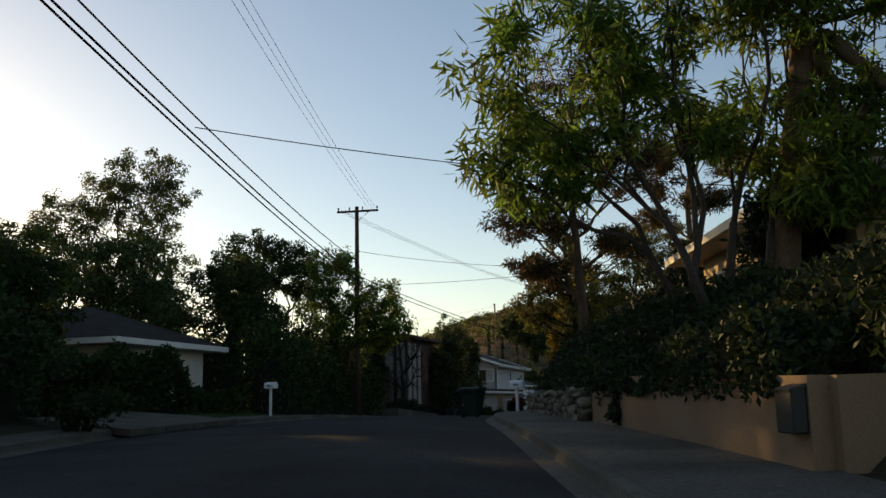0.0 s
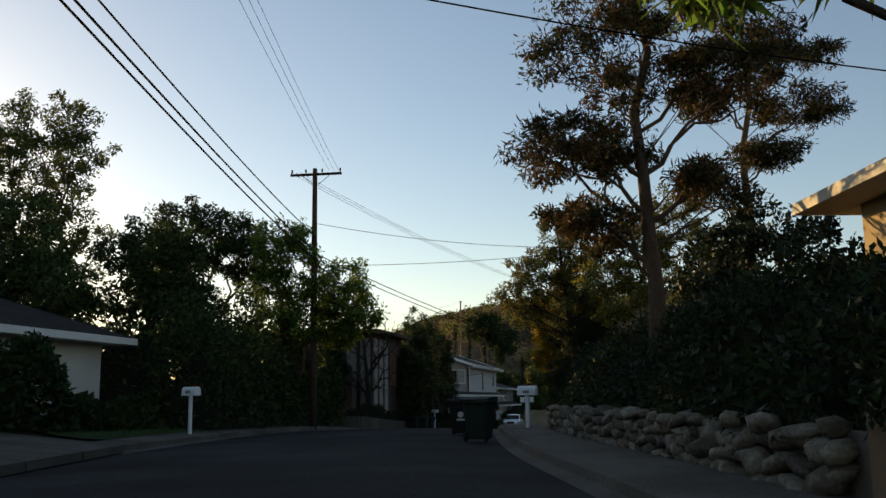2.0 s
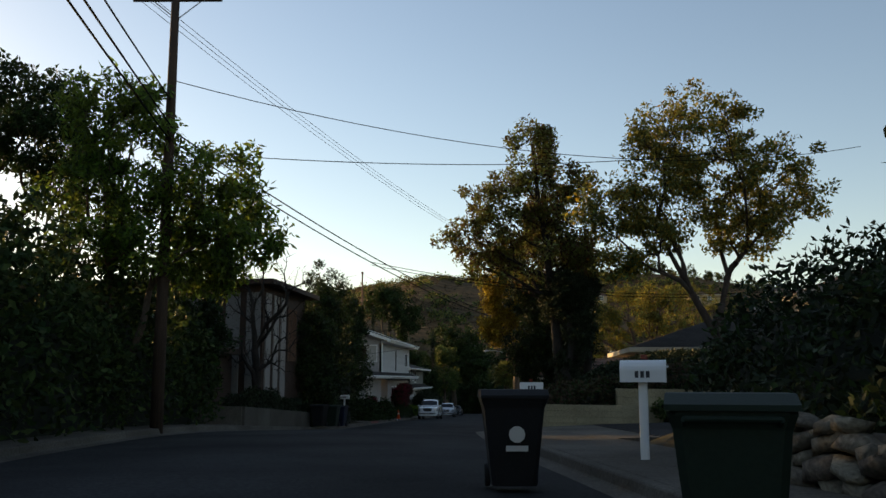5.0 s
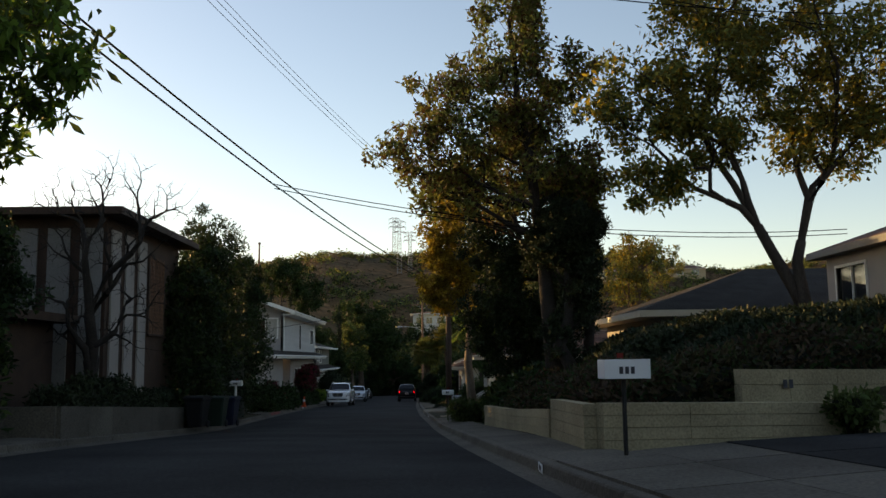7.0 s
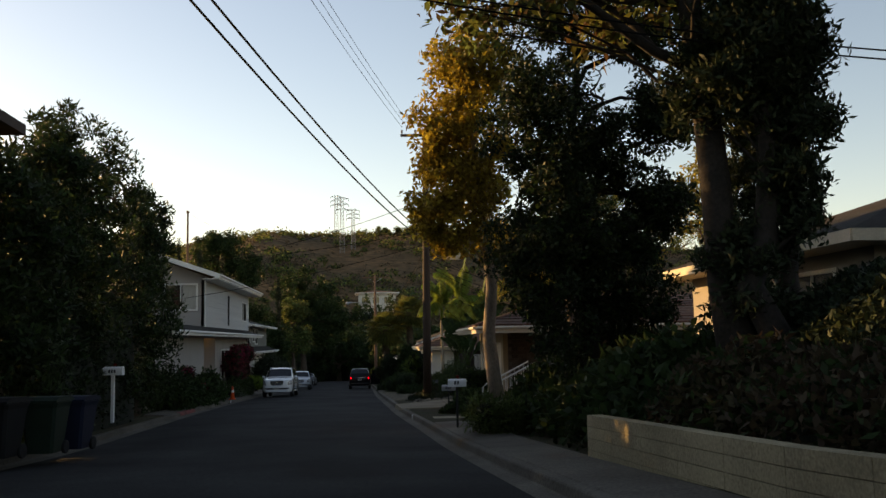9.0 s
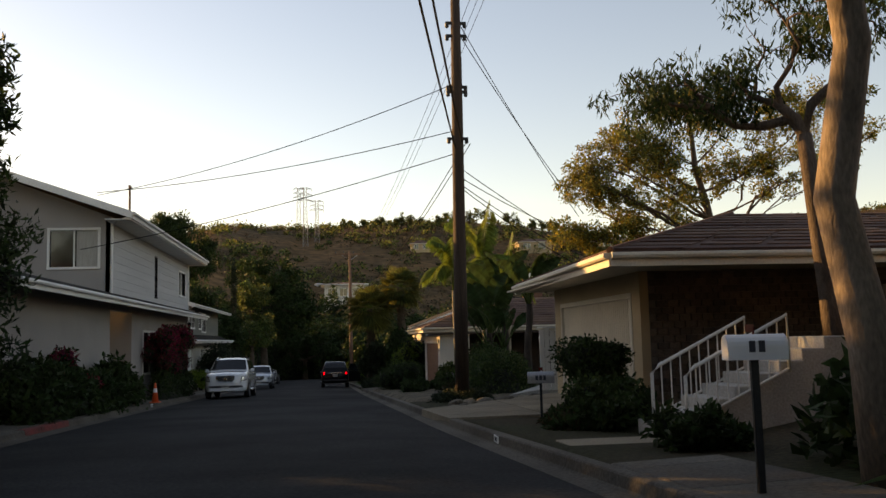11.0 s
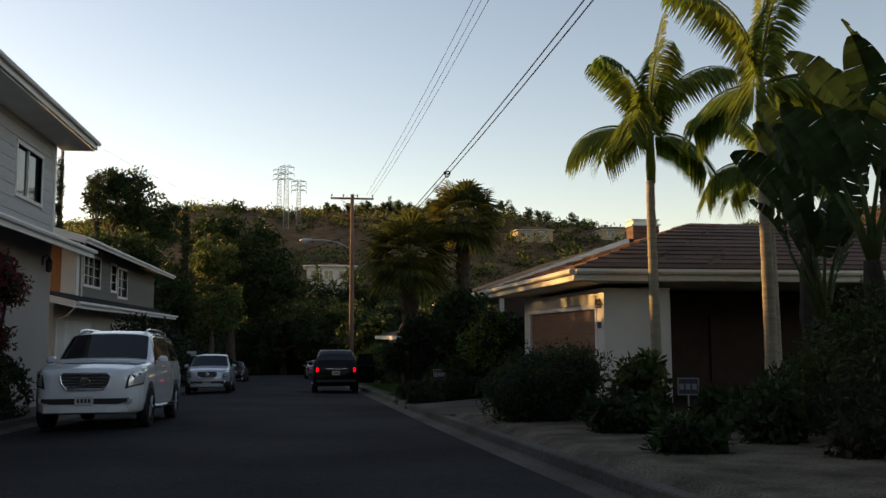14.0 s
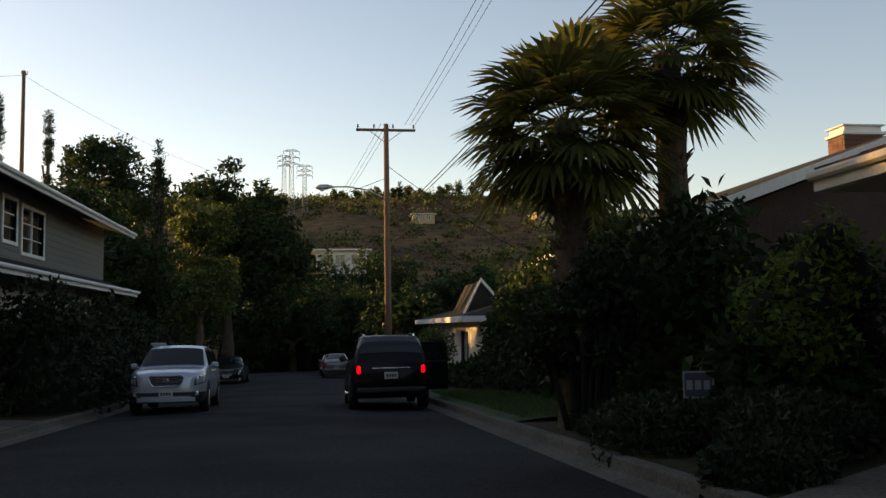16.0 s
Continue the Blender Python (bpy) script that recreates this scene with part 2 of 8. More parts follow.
def smooth_table(ys, vs, width):
    fine = np.arange(-140, 420, 0.5)
    v = np.interp(fine, ys, vs)
    k = np.hanning(int(width * 2) * 2 + 1)
    return fine, np.convolve(np.pad(v, len(k) // 2, mode="edge"), k / k.sum(), "valid")


_fy, _fr = smooth_table(RY, RX, 5)
_fw = smooth_table(RY, LW, 5)[1]
_fz = smooth_table(ZY, ZZ, 6)[1]


def kerb_r(y):
    return np.interp(y, _fy, _fr)


def kerb_l(y):
    return np.interp(y, _fy, _fr - _fw)


def road_z(y):
    return np.interp(y, _fy, _fz)


def ss(a, b, x):
    t = np.clip((x - a) / (b - a), 0, 1)
    return t * t * (3 - 2 * t)


def right_rise(y):
    """Height of the lots on the right above the road, beyond the walls."""
    return np.interp(y, [-40, 5, 20, 30, 42, 45, 53.8, 55.2, 58, 66, 72, 80, 84, 88, 100, 130, 200], [1.4, 1.5, 2.0, 2.1, 1.5, 0.1, 0.12, 0.5, 1.5, 2.0, 1.8, 1.2, 0.5, 0.3, 0.25, 0.3, 0.4])


def wall_step(y):
    """Soil held up at once behind the garden walls on the right."""
    return np.interp(y, [-40, 8.5, 9.2, 18.4, 19.4, 43.5, 44.5, 54.0, 54.6, 55.4, 67, 68], [0, 0, .7, .7, .45, .45, 0, 0, .5, .5, .4, 0])


def left_rise(y):
    return np.interp(y, [-40, 10, 22, 36, 50, 70, 95, 130, 160, 220], [0.3, 0.4, 0.7, 0.9, 0.5, 0.35, 0.3, 0.3, 0.6, 2])


def verge(y):
    """Width of the flat strip between the right kerb and the slope."""
    return np.interp(y, [-40, 9, 20, 44, 52, 62, 80, 90, 130], [2.2, 2.0, 2.3, 2.0, 1.3, 1.1, 1.4, 3.6, 2.5])


def ground_z(x, y):
    x, y = np.asarray(x, float), np.asarray(y, float)
    kr, kl, z = kerb_r(y), kerb_l(y), road_z(y)
    r, l = x - kr, kl - x
    out = z + 0.14 + wall_step(y) * ss(0.1, 0.6, r - verge(y)) + right_rise(y) * ss(0.4, 5.0, r - verge(y)) + 0.10 * np.clip(r - verge(y) - 4.5, 0, 40) * ss(0, 6, right_rise(y) * 3)
    left = z + 0.14 + left_rise(y) * ss(1.2, 7, l) + 12 * ss(6, 40, l) * ss(130, 215, y) * (1 - ss(45, 90, l))
    out = np.where(r > 0, out, left)
    lip = np.where((r > -0.25) & (l > -0.25), -0.2, 0.0)
    out = np.where((r <= 0) & (l <= 0), z - 0.12, out) + lip * ((r > 0) | (l > 0))
    # the wooded valley end and the hillside beyond it
    d = np.hypot(x + 14, (y - 60))
    wob = 3 * np.sin(x * 0.017 + 1) + 2.5 * np.sin(x * 0.041 + y * 0.012) + 2 * np.sin(y * 0.03 + x * 0.008)
    ridge = (51 + 4 * np.sin(x * 0.009 + 2.2) + 2.5 * np.sin(x * 0.03)) * (1 - 0.75 * ss(90, 230, -x)) - 0.02 * np.clip(x - 60, 0, 900) + np.interp(x, [-110, -80, -65, -50, -35, -20, -5, 10, 30], [-3, -9.5, -9, -2.5, 4.2, 6.2, 4.4, 2.6, 0])
    hill = ss(190, 520, y) * (ridge + wob * ss(240, 420, y))
    side = 26 * ss(70, 300, x) * ss(0, 120, y)
    return out + np.maximum(hill, 0) + side

# ---- building blocks ----
class Geo:
    """Collects vertices and faces of one part."""

    def __init__(self):
        self.v, self.f = [], []

    def add(self, verts, faces):
        k = len(self.v)
        self.v += [tuple(map(float, p)) for p in verts]
        self.f += [tuple(i + k for i in f) for f in faces]
        return self

    def box(self, x0, y0, z0, x1, y1, z1, c=0.0):
        """A box, with its edges cut back by c."""
        if c <= 0:
            vs = [(x, y, z) for z in (z0, z1) for y in (y0, y1) for x in (x0, x1)]
            return self.add(vs, [(0, 2, 3, 1), (4, 5, 7, 6), (0, 1, 5, 4), (2, 6, 7, 3), (0, 4, 6, 2), (1, 3, 7, 5)])
        vs, idx = [], {}
        for i, (x, sx) in enumerate(((x0, 1), (x1, -1))):
            for j, (y, sy) in enumerate(((y0, 1), (y1, -1))):
                for k, (z, sz) in enumerate(((z0, 1), (z1, -1))):
                    for a in range(3):
                        p = [x + sx * c, y + sy * c, z + sz * c]
                        p[a] = (x, y, z)[a]
                        idx[i, j, k, a] = len(vs)
                        vs.append(p)
        g = lambda i, j, k, a: idx[i, j, k, a]
        fs = []
        for s in (0, 1):
            fs.append([g(s, 0, 0, 0), g(s, 0, 1, 0), g(s, 1, 1, 0), g(s, 1, 0, 0)][::1 if s == 0 else -1])
            fs.append([g(0, s, 0, 1), g(1, s, 0, 1), g(1, s, 1, 1), g(0, s, 1, 1)][::1 if s == 0 else -1])
            fs.append([g(0, 0, s, 2), g(0, 1, s, 2), g(1, 1, s, 2), g(1, 0, s, 2)][::1 if s == 0 else -1])
        for s in (0, 1):
            for t in (0, 1):
                fs.append([g(s, t, 0, 0), g(s, t, 1, 0), g(s, t, 1, 1), g(s, t, 0, 1)])
                fs.append([g(s, 0, t, 0), g(s, 1, t, 0), g(s, 1, t, 2), g(s, 0, t, 2)])
                fs.append([g(0, s, t, 1), g(1, s, t, 1), g(1, s, t, 2), g(0, s, t, 2)])
        for s in (0, 1):
            for t in (0, 1):
                for u in (0, 1):
                    fs.append([g(s, t, u, 0), g(s, t, u, 1), g(s, t, u, 2)])
        return self.add(vs, fs)

    def tube(self, path, radii, n=8, cap=True):
        path = [Vector(p) for p in path]
        radii = radii if hasattr(radii, "__len__") else [radii] * len(path)
        rings = []
        for i, p in enumerate(path):
            t = (path[min(i + 1, len(path) - 1)] - path[max(i - 1, 0)]).normalized()
            up = Vector((0, 0, 1)) if abs(t.z) < 0.9 else Vector((1, 0, 0))
            a = t.cross(up).normalized()
            b = t.cross(a)
            rings.append([p + radii[i] * (math.cos(w) * a + math.sin(w) * b) for w in (2 * math.pi * k / n for k in range(n))])
        vs = [q for r in rings for q in r]
        fs = [(i * n + k, i * n + (k + 1) % n, (i + 1) * n + (k + 1) % n, (i + 1) * n + k) for i in range(len(path) - 1) for k in range(n)]
        if cap:
            fs += [tuple(range(n))[::-1], tuple(range((len(path) - 1) * n, len(path) * n))]
        return self.add(vs, fs)

    def prism(self, poly, axis, a, b):
        """A flat outline drawn out along an axis from a to b. The outline's pairs are the two other axes in order."""
        n = len(poly)
        put = {"x": lambda p, t: (t, p[0], p[1]), "y": lambda p, t: (p[0], t, p[1]), "z": lambda p, t: (p[0], p[1], t)}[axis]
        vs = [put(p, a) for p in poly] + [put(p, b) for p in poly]
        fs = [tuple(range(n)), tuple(range(n, 2 * n))[::-1]] + [(i, i + n, (i + 1) % n + n, (i + 1) % n) for i in range(n)]
        return self.add(vs, fs)

    def lathe(self, profile, n=24, axis="z", at=(0, 0, 0)):
        vs = []
        for r, h in profile:
            for k in range(n):
                c, s = r * math.cos(2 * math.pi * k / n), r * math.sin(2 * math.pi * k / n)
                p = {"z": (c, s, h), "x": (h, c, s), "y": (c, h, s)}[axis]
                vs.append((p[0] + at[0], p[1] + at[1], p[2] + at[2]))
        m = len(profile)
        fs = [(i * n + k, i * n + (k + 1) % n, (i + 1) * n + (k + 1) % n, (i + 1) * n + k) for i in range(m - 1) for k in range(n)]
        fs += [tuple(range(n))[::-1], tuple(range((m - 1) * n, m * n))]
        return self.add(vs, fs)

    def mesh(self, name, mat, smooth=False):
        me = bpy.data.meshes.new(name)
        me.from_pydata(self.v, [], self.f)
        bm = bmesh.new()
        bm.from_mesh(me)
        bmesh.ops.recalc_face_normals(bm, faces=bm.faces)
        bm.to_mesh(me)
        bm.free()
        for m in (mat if isinstance(mat, (list, tuple)) else [mat]):
            me.materials.append(m)
        if smooth:
            me.polygons.foreach_set("use_smooth", [True] * len(me.polygons))
        return me


def part(name, geo, mat, parent, label="", smooth=False, m=None):
    me = geo.mesh(name, mat, smooth) if isinstance(geo, Geo) else geo
    ob = new(name, me)
    ob.parent = parent
    if m is not None:
        ob.matrix_basis = m
    if label:
        ob["label"] = label
    return ob


def thing(name, label, category, m=None, group="", kind="", geo=None, mat=None, smooth=False):
    ob = new(name, geo.mesh(name, mat, smooth) if geo else None)
    if m is not None:
        ob.matrix_basis = m
    if not geo:
        ob.empty_display_size = 0.3
    return tagged(ob, label, category, group, kind)


def quads_mesh(name, verts, mats, index=None, smooth=False):
    """A mesh from an array of n x 4 x 3 corners."""
    n = len(verts)
    me = bpy.data.meshes.new(name)
    me.vertices.add(n * 4)
    me.vertices.foreach_set("co", np.asarray(verts, np.float32).ravel())
    me.loops.add(n * 4)
    me.loops.foreach_set("vertex_index", np.arange(n * 4, dtype=np.int32))
    me.polygons.add(n)
    me.polygons.foreach_set("loop_start", np.arange(0, n * 4, 4, dtype=np.int32))
    me.polygons.foreach_set("loop_total", np.full(n, 4, np.int32))
    for m in mats:
        me.materials.append(m)
    if index is not None:
        me.polygons.foreach_set("material_index", np.asarray(index, np.int32))
    me.update(calc_edges=True)
    me.validate()
    return me


def unit(n, rng):
    v = rng.normal(size=(n, 3))
    return v / np.linalg.norm(v, axis=1, keepdims=True)


def leaf_quads(c, length, width, rng, droop=0.2, up=0.3):
    """Rhombic leaves at the places c, at random turns, hanging a little."""
    n = len(c)
    d = unit(n, rng)
    d[:, 2] -= droop
    d /= np.linalg.norm(d, axis=1, keepdims=True)
    s = np.cross(d, unit(n, rng) + np.array([0, 0, up]))
    s /= np.linalg.norm(s, axis=1, keepdims=True) + 1e-6
    L = length * rng.uniform(0.65, 1.35, (n, 1))
    W = width * rng.uniform(0.65, 1.3, (n, 1))
    nrm = np.cross(d, s) * W * 0.25
    q = np.empty((n, 4, 3))
    q[:, 0] = c
    q[:, 1] = c + d * L * 0.5 + s * W * 0.5 + nrm
    q[:, 2] = c + d * L
    q[:, 3] = c + d * L * 0.5 - s * W * 0.5 + nrm
    return q


def clumps(centres, radii, per, rng, squash=0.8):
    """Points in uneven balls round the centres, thicker towards the rim."""
    out = []
    for c, r in zip(centres, radii):
        n = max(6, int(per * rng.uniform(0.6, 1.4)))
        u = unit(n, rng) * (rng.uniform(0.15, 1.0, (n, 1)) ** 0.5) * r
        u[:, 2] *= squash
        out.append(np.asarray(c) + u)
    return np.concatenate(out)


def crown_points(lobes, rng):
    """Clump centres inside a list of lobes (x, y, z, rx, ry, rz, how many), mostly near their rims."""
    pts = []
    for x, y, z, rx, ry, rz, n in lobes:
        u = unit(n, rng) * (rng.uniform(0.12, 1.0, (n, 1)) ** 0.45) * rng.uniform(0.8, 1.12, (n, 1))
        pts.append(np.array([x, y, z]) + u * np.array([rx, ry, rz]))
    return np.concatenate(pts)


def branch(geo, p0, heading, pts, r, rng, first=True):
    """Limbs that split again and again until each clump has its twig."""
    n, r = len(pts), float(r)
    c = pts.mean(0)
    gap = np.linalg.norm(c - p0) + 1e-6
    if n == 1:
        mid = (p0 + c) / 2 + heading * gap * .12 + rng.normal(size=3) * .05 * gap
        geo.tube([p0, mid, c], [r, r * .7, r * .3], 4, cap=False)
        return
    node = p0 + (c - p0) * (rng.uniform(.3, .42) if first else rng.uniform(.38, .55)) + rng.normal(size=3) * .05 * gap
    step = np.linalg.norm(node - p0)
    mid = p0 + heading * step * .28 + (node - p0) * .3 + rng.normal(size=3) * .04 * step
    geo.tube([p0, mid, node], [r, r * .93, r * .86], 7 if r > .04 else 5, cap=False)
    away = (node - mid) / (np.linalg.norm(node - mid) + 1e-6)
    _, vec = np.linalg.eigh(np.cov((pts - c).T) + np.eye(3) * 1e-6)
    order = np.argsort((pts - c) @ vec[:, 2])
    cut = min(max(1, int(n * rng.uniform(.35, .65))), n - 1)
    for half in (order[:cut], order[cut:]):
        branch(geo, node, away, pts[half], max(.006, r * .88 * (len(half) / n) ** .42), rng, False)


def tree(name, label, base, lobes, leaf_mat, trunk_r=0.2, fork=0.35, leaf=(0.22, 0.1), clump=0.6, per=80, bark=None, seed=1, lean=(0, 0), droop=0.25, stems=1, category="tree", squash=0.8, group="", absolute=False, leader=False):
    """A trunk that forks into limbs, twigs to each clump and a crown of many leaves. Lobes are relative to the base, or absolute."""
    rng = np.random.default_rng(seed)
    bx, by = base
    bz = float(ground_z(bx, by)) - 0.1
    root = thing(name, label, category, pose(bx, by, bz), group)
    pts = crown_points(lobes, rng)
    if absolute:
        pts = pts - np.array([bx, by, bz])
    top = pts[:, 2].max()
    mid = pts.mean(0)
    wood, boughs = Geo(), Geo()
    owner = np.argsort(np.argsort(pts[:, 0])) * stems // len(pts)
    for s in range(stems):
        mine = pts[owner == s]
        off = np.array([rng.normal() * 0.2, rng.normal() * 0.2, 0]) if stems > 1 else np.zeros(3)
        own = mine.mean(0) if stems > 1 else mid
        f = np.array([own[0] * 0.35 + lean[0], own[1] * 0.35 + lean[1], top * fork * rng.uniform(.85, 1.1 if stems > 1 else 1)]) + off
        r0 = trunk_r / (stems ** 0.5)
        if leader:
            tip = np.array([mid[0] * 0.9, mid[1] * 0.9, top * 0.94])
            trunk = [tip * k + np.array([lean[0], lean[1], 0]) * math.sin(math.pi * k) + np.array([rng.normal(), rng.normal(), 0]) * 0.1 * (0 < k < 1) for k in np.linspace(0, 1, 9)]
            wood.tube(trunk, [r0 * (1.35 if i == 0 else 1.05 - 0.1 * i) for i in range(9)], 9)
            tz = [q[2] for q in trunk]
            h = np.clip(mine[:, 2] - .45 * np.hypot(mine[:, 0] - mid[0], mine[:, 1] - mid[1]) - .2, .2 * top, .9 * top)
            turn = np.arctan2(mine[:, 1] - mid[1], mine[:, 0] - mid[0])
            key = np.floor(h / (.09 * top)).astype(int) * 10 + np.floor((turn + math.pi) / 1.26).astype(int)
            for k in np.unique(key):
                sub = mine[key == k]
                z = h[key == k].min()
                p0 = np.array([np.interp(z, tz, [q[i] for q in trunk]) for i in range(3)])
                d = sub.mean(0) - p0
                d[2] *= .4
                branch(boughs, p0, d / (np.linalg.norm(d) + 1e-6), sub, r0 * .5 * min(1, .3 + len(sub) / 22) * (1.05 - z / top), rng)
        else:
            trunk = [off, off + f * 0.4 + np.array([rng.normal() * 0.08, rng.normal() * 0.08, 0]), off + f * 0.75, f]
            wood.tube(trunk, [r0 * 1.35, r0 * 1.0, r0 * 0.88, r0 * 0.8], 9)
            d = trunk[3] - trunk[2]
            _, vec = np.linalg.eigh(np.cov((mine - mine.mean(0)).T) + np.eye(3) * 1e-6)
            order = np.argsort(mine @ vec[:, 2])
            for part_of in np.array_split(order, 3 if len(order) > 30 else 2):
                branch(boughs, f, d / np.linalg.norm(d), mine[part_of], r0 * .62, rng)
    part("trunk", wood, bark or BARK, root, smooth=True)
    part("branchwork", boughs, bark or BARK, root, smooth=True)
    if per:
        c = clumps(pts, rng.uniform(0.6, 1.3, len(pts)) * clump, per, rng, squash)
        mats = leaf_mat if isinstance(leaf_mat, list) else [leaf_mat]
        idx = (rng.random(len(c)) < 0.3).astype(int) if len(mats) > 1 else None
        part("crown", quads_mesh("crown", leaf_quads(c, leaf[0], leaf[1], rng, droop), mats, idx), None, root)
    return root


def bush(name, label, x, y, sx, sy, sz, leaf_mat, n=2500, leaf=(0.13, 0.065), seed=1, z=None, category="shrub", lumps=9, group="", core=True, yaw=0.0):
    """A shrub: uneven lobes of leaves over a near-black mass that stands for inner shade."""
    rng = np.random.default_rng(seed)
    bz = float(ground_z(x, y)) - 0.05 if z is None else z
    root = thing(name, label, category, pose(x, y, bz, 0, 0, yaw), group)
    k = np.clip(np.column_stack([rng.uniform(-1, 1, lumps) * 0.62, rng.uniform(-1, 1, lumps) * 0.62, rng.uniform(0.3, 0.72, lumps)]), -1, 1)
    pts = k * np.array([sx, sy, sz])
    size = min(sx, sy, sz * 0.75)
    rad = size * rng.uniform(0.35, 0.6, lumps)
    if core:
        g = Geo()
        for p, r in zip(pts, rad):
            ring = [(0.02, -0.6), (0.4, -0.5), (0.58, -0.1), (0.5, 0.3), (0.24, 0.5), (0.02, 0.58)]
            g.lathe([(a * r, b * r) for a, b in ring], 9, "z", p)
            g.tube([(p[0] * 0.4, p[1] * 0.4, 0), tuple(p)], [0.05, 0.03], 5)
        part("shade_core", g, SHADE_CORE, root, smooth=True)
    per = n // lumps
    c = clumps(pts, rad * 1.12, per, rng, 0.95)
    low = c[:, 2] < 0.03
    c[low, 2] = rng.uniform(0.03, 0.35 * sz, low.sum())
    mats = leaf_mat if isinstance(leaf_mat, list) else [leaf_mat]
    idx = (rng.random(len(c)) < 0.3).astype(int) if len(mats) > 1 else None
    part("foliage", quads_mesh("foliage", leaf_quads(c, leaf[0], leaf[1], rng, 0.0), mats, idx), None, root)
    return root


def hedge(name, label, path, depth, height, leaf_mat, n, seed=1, leaf=(0.23, 0.115), category="hedge", lift=0.0, rough=0.25, inner=0.7):
    """A long bank of foliage along a path of (x, y), filling from the ground up."""
    rng = np.random.default_rng(seed)
    p = np.array(path, float)
    seg = np.r_[0, np.cumsum(np.linalg.norm(np.diff(p, axis=0), axis=1))]
    cx, cy = p.mean(0)
    cz = float(ground_z(cx, cy))
    root = thing(name, label, category, pose(cx, cy, cz))
    d = np.gradient(p, axis=0).mean(0)
    d /= np.linalg.norm(d)
    end = 0.7 * depth
    s = rng.uniform(-end, seg[-1] + end, n)
    over = s - np.clip(s, 0, seg[-1])
    taper = np.sqrt(np.clip(1.02 - (over / end) ** 2, 0, 1))
    x, y = np.interp(s, seg, p[:, 0]) + d[0] * over, np.interp(s, seg, p[:, 1]) + d[1] * over
    h = taper * height * (1 + rough * np.sin(s * 0.9 + seed) + rough * 0.7 * np.sin(s * 2.3 + 2 * seed))
    a = rng.uniform(0, math.pi, n)
    k = rng.uniform(0.74, 1.1, n)
    ox, oz = np.cos(a) * depth * k * taper, np.sin(a) ** 0.6 * h * k
    wx, wy = x - d[1] * ox, y + d[0] * ox
    c = np.column_stack([wx - cx, wy - cy, ground_z(wx, wy) - cz + lift + oz])
    mats = leaf_mat if isinstance(leaf_mat, list) else [leaf_mat]
    idx = (rng.random(n) < 0.3).astype(int) if len(mats) > 1 else None
    part("foliage", quads_mesh("foliage", leaf_quads(c, leaf[0], leaf[1], rng, 0.0), mats, idx), None, root)
    # near-black hull under the leaves, coloured as the hedge's inner shade
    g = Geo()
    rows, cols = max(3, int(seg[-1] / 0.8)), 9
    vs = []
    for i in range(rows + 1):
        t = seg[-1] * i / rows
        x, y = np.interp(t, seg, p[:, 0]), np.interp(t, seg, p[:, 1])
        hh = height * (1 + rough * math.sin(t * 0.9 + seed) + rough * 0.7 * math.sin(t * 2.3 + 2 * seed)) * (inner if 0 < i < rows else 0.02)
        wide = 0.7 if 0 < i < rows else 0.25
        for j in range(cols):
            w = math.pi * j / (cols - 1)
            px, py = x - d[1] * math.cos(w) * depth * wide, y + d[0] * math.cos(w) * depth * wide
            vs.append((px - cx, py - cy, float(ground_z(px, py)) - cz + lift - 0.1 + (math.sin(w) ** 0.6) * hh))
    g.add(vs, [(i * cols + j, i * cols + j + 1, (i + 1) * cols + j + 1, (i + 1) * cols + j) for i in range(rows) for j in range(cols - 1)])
    part("shade_core", g, SHADE_CORE, root, smooth=True)
    return root

# ---- ground, road, kerbs ----
def sheet(name, xs_of, ys, z_of, mat, label, category, smooth=True):
    g = Geo()
    cols = len(xs_of(ys[0]))
    for y in ys:
        g.v += [(float(x), float(y), float(z_of(x, y))) for x in xs_of(y)]
    g.f += [(i * cols + j, i * cols + j + 1, (i + 1) * cols + j + 1, (i + 1) * cols + j) for i in range(len(ys) - 1) for j in range(cols - 1)]
    return thing(name, label, category, kind="structure", geo=g, mat=mat, smooth=smooth)


gy = np.unique(np.concatenate([np.arange(-80, 200, 1.0), np.arange(200, 330, 4), np.arange(330, 700, 10), np.geomspace(700, 4000, 16), [-150, -400, -1500, -4000]]))
off_r = np.r_[0.0, 0.3, 0.6, np.arange(1.0, 12, 0.6), np.geomspace(12.5, 60, 14), np.geomspace(70, 500, 22), np.geomspace(600, 4000, 8)]


def ground_xs(y):
    return np.concatenate([(kerb_l(y) - off_r)[::-1], np.linspace(kerb_l(y) + 0.1, kerb_r(y) - 0.1, 5), kerb_r(y) + off_r])


g = Geo()
cols = len(ground_xs(0))
for y in gy:
    xs = ground_xs(y)
    zs = ground_z(xs, np.full(len(xs), y))
    g.v += list(zip(xs.tolist(), [float(y)] * cols, zs.tolist()))
g.f += [(i * cols + j, i * cols + j + 1, (i + 1) * cols + j + 1, (i + 1) * cols + j) for i in range(len(gy) - 1) for j in range(cols - 1)]
ground = thing("ground", "dark garden soil rising to a dry brown hillside", "ground", kind="structure", geo=g, mat=[SOIL, HILL], smooth=True)
ground.data.polygons.foreach_set("material_index", [1 if p.center.y > 205 or abs(p.center.x) > 120 else 0 for p in ground.data.polygons])

road_y = np.arange(-80, 232, 1.0)
lanes = np.linspace(0, 1, 11)


def road_height(x, y):
    w = (x - kerb_l(y)) / (kerb_r(y) - kerb_l(y))
    return road_z(y) + 0.07 * (1 - (2 * w - 1) ** 2) - 0.03


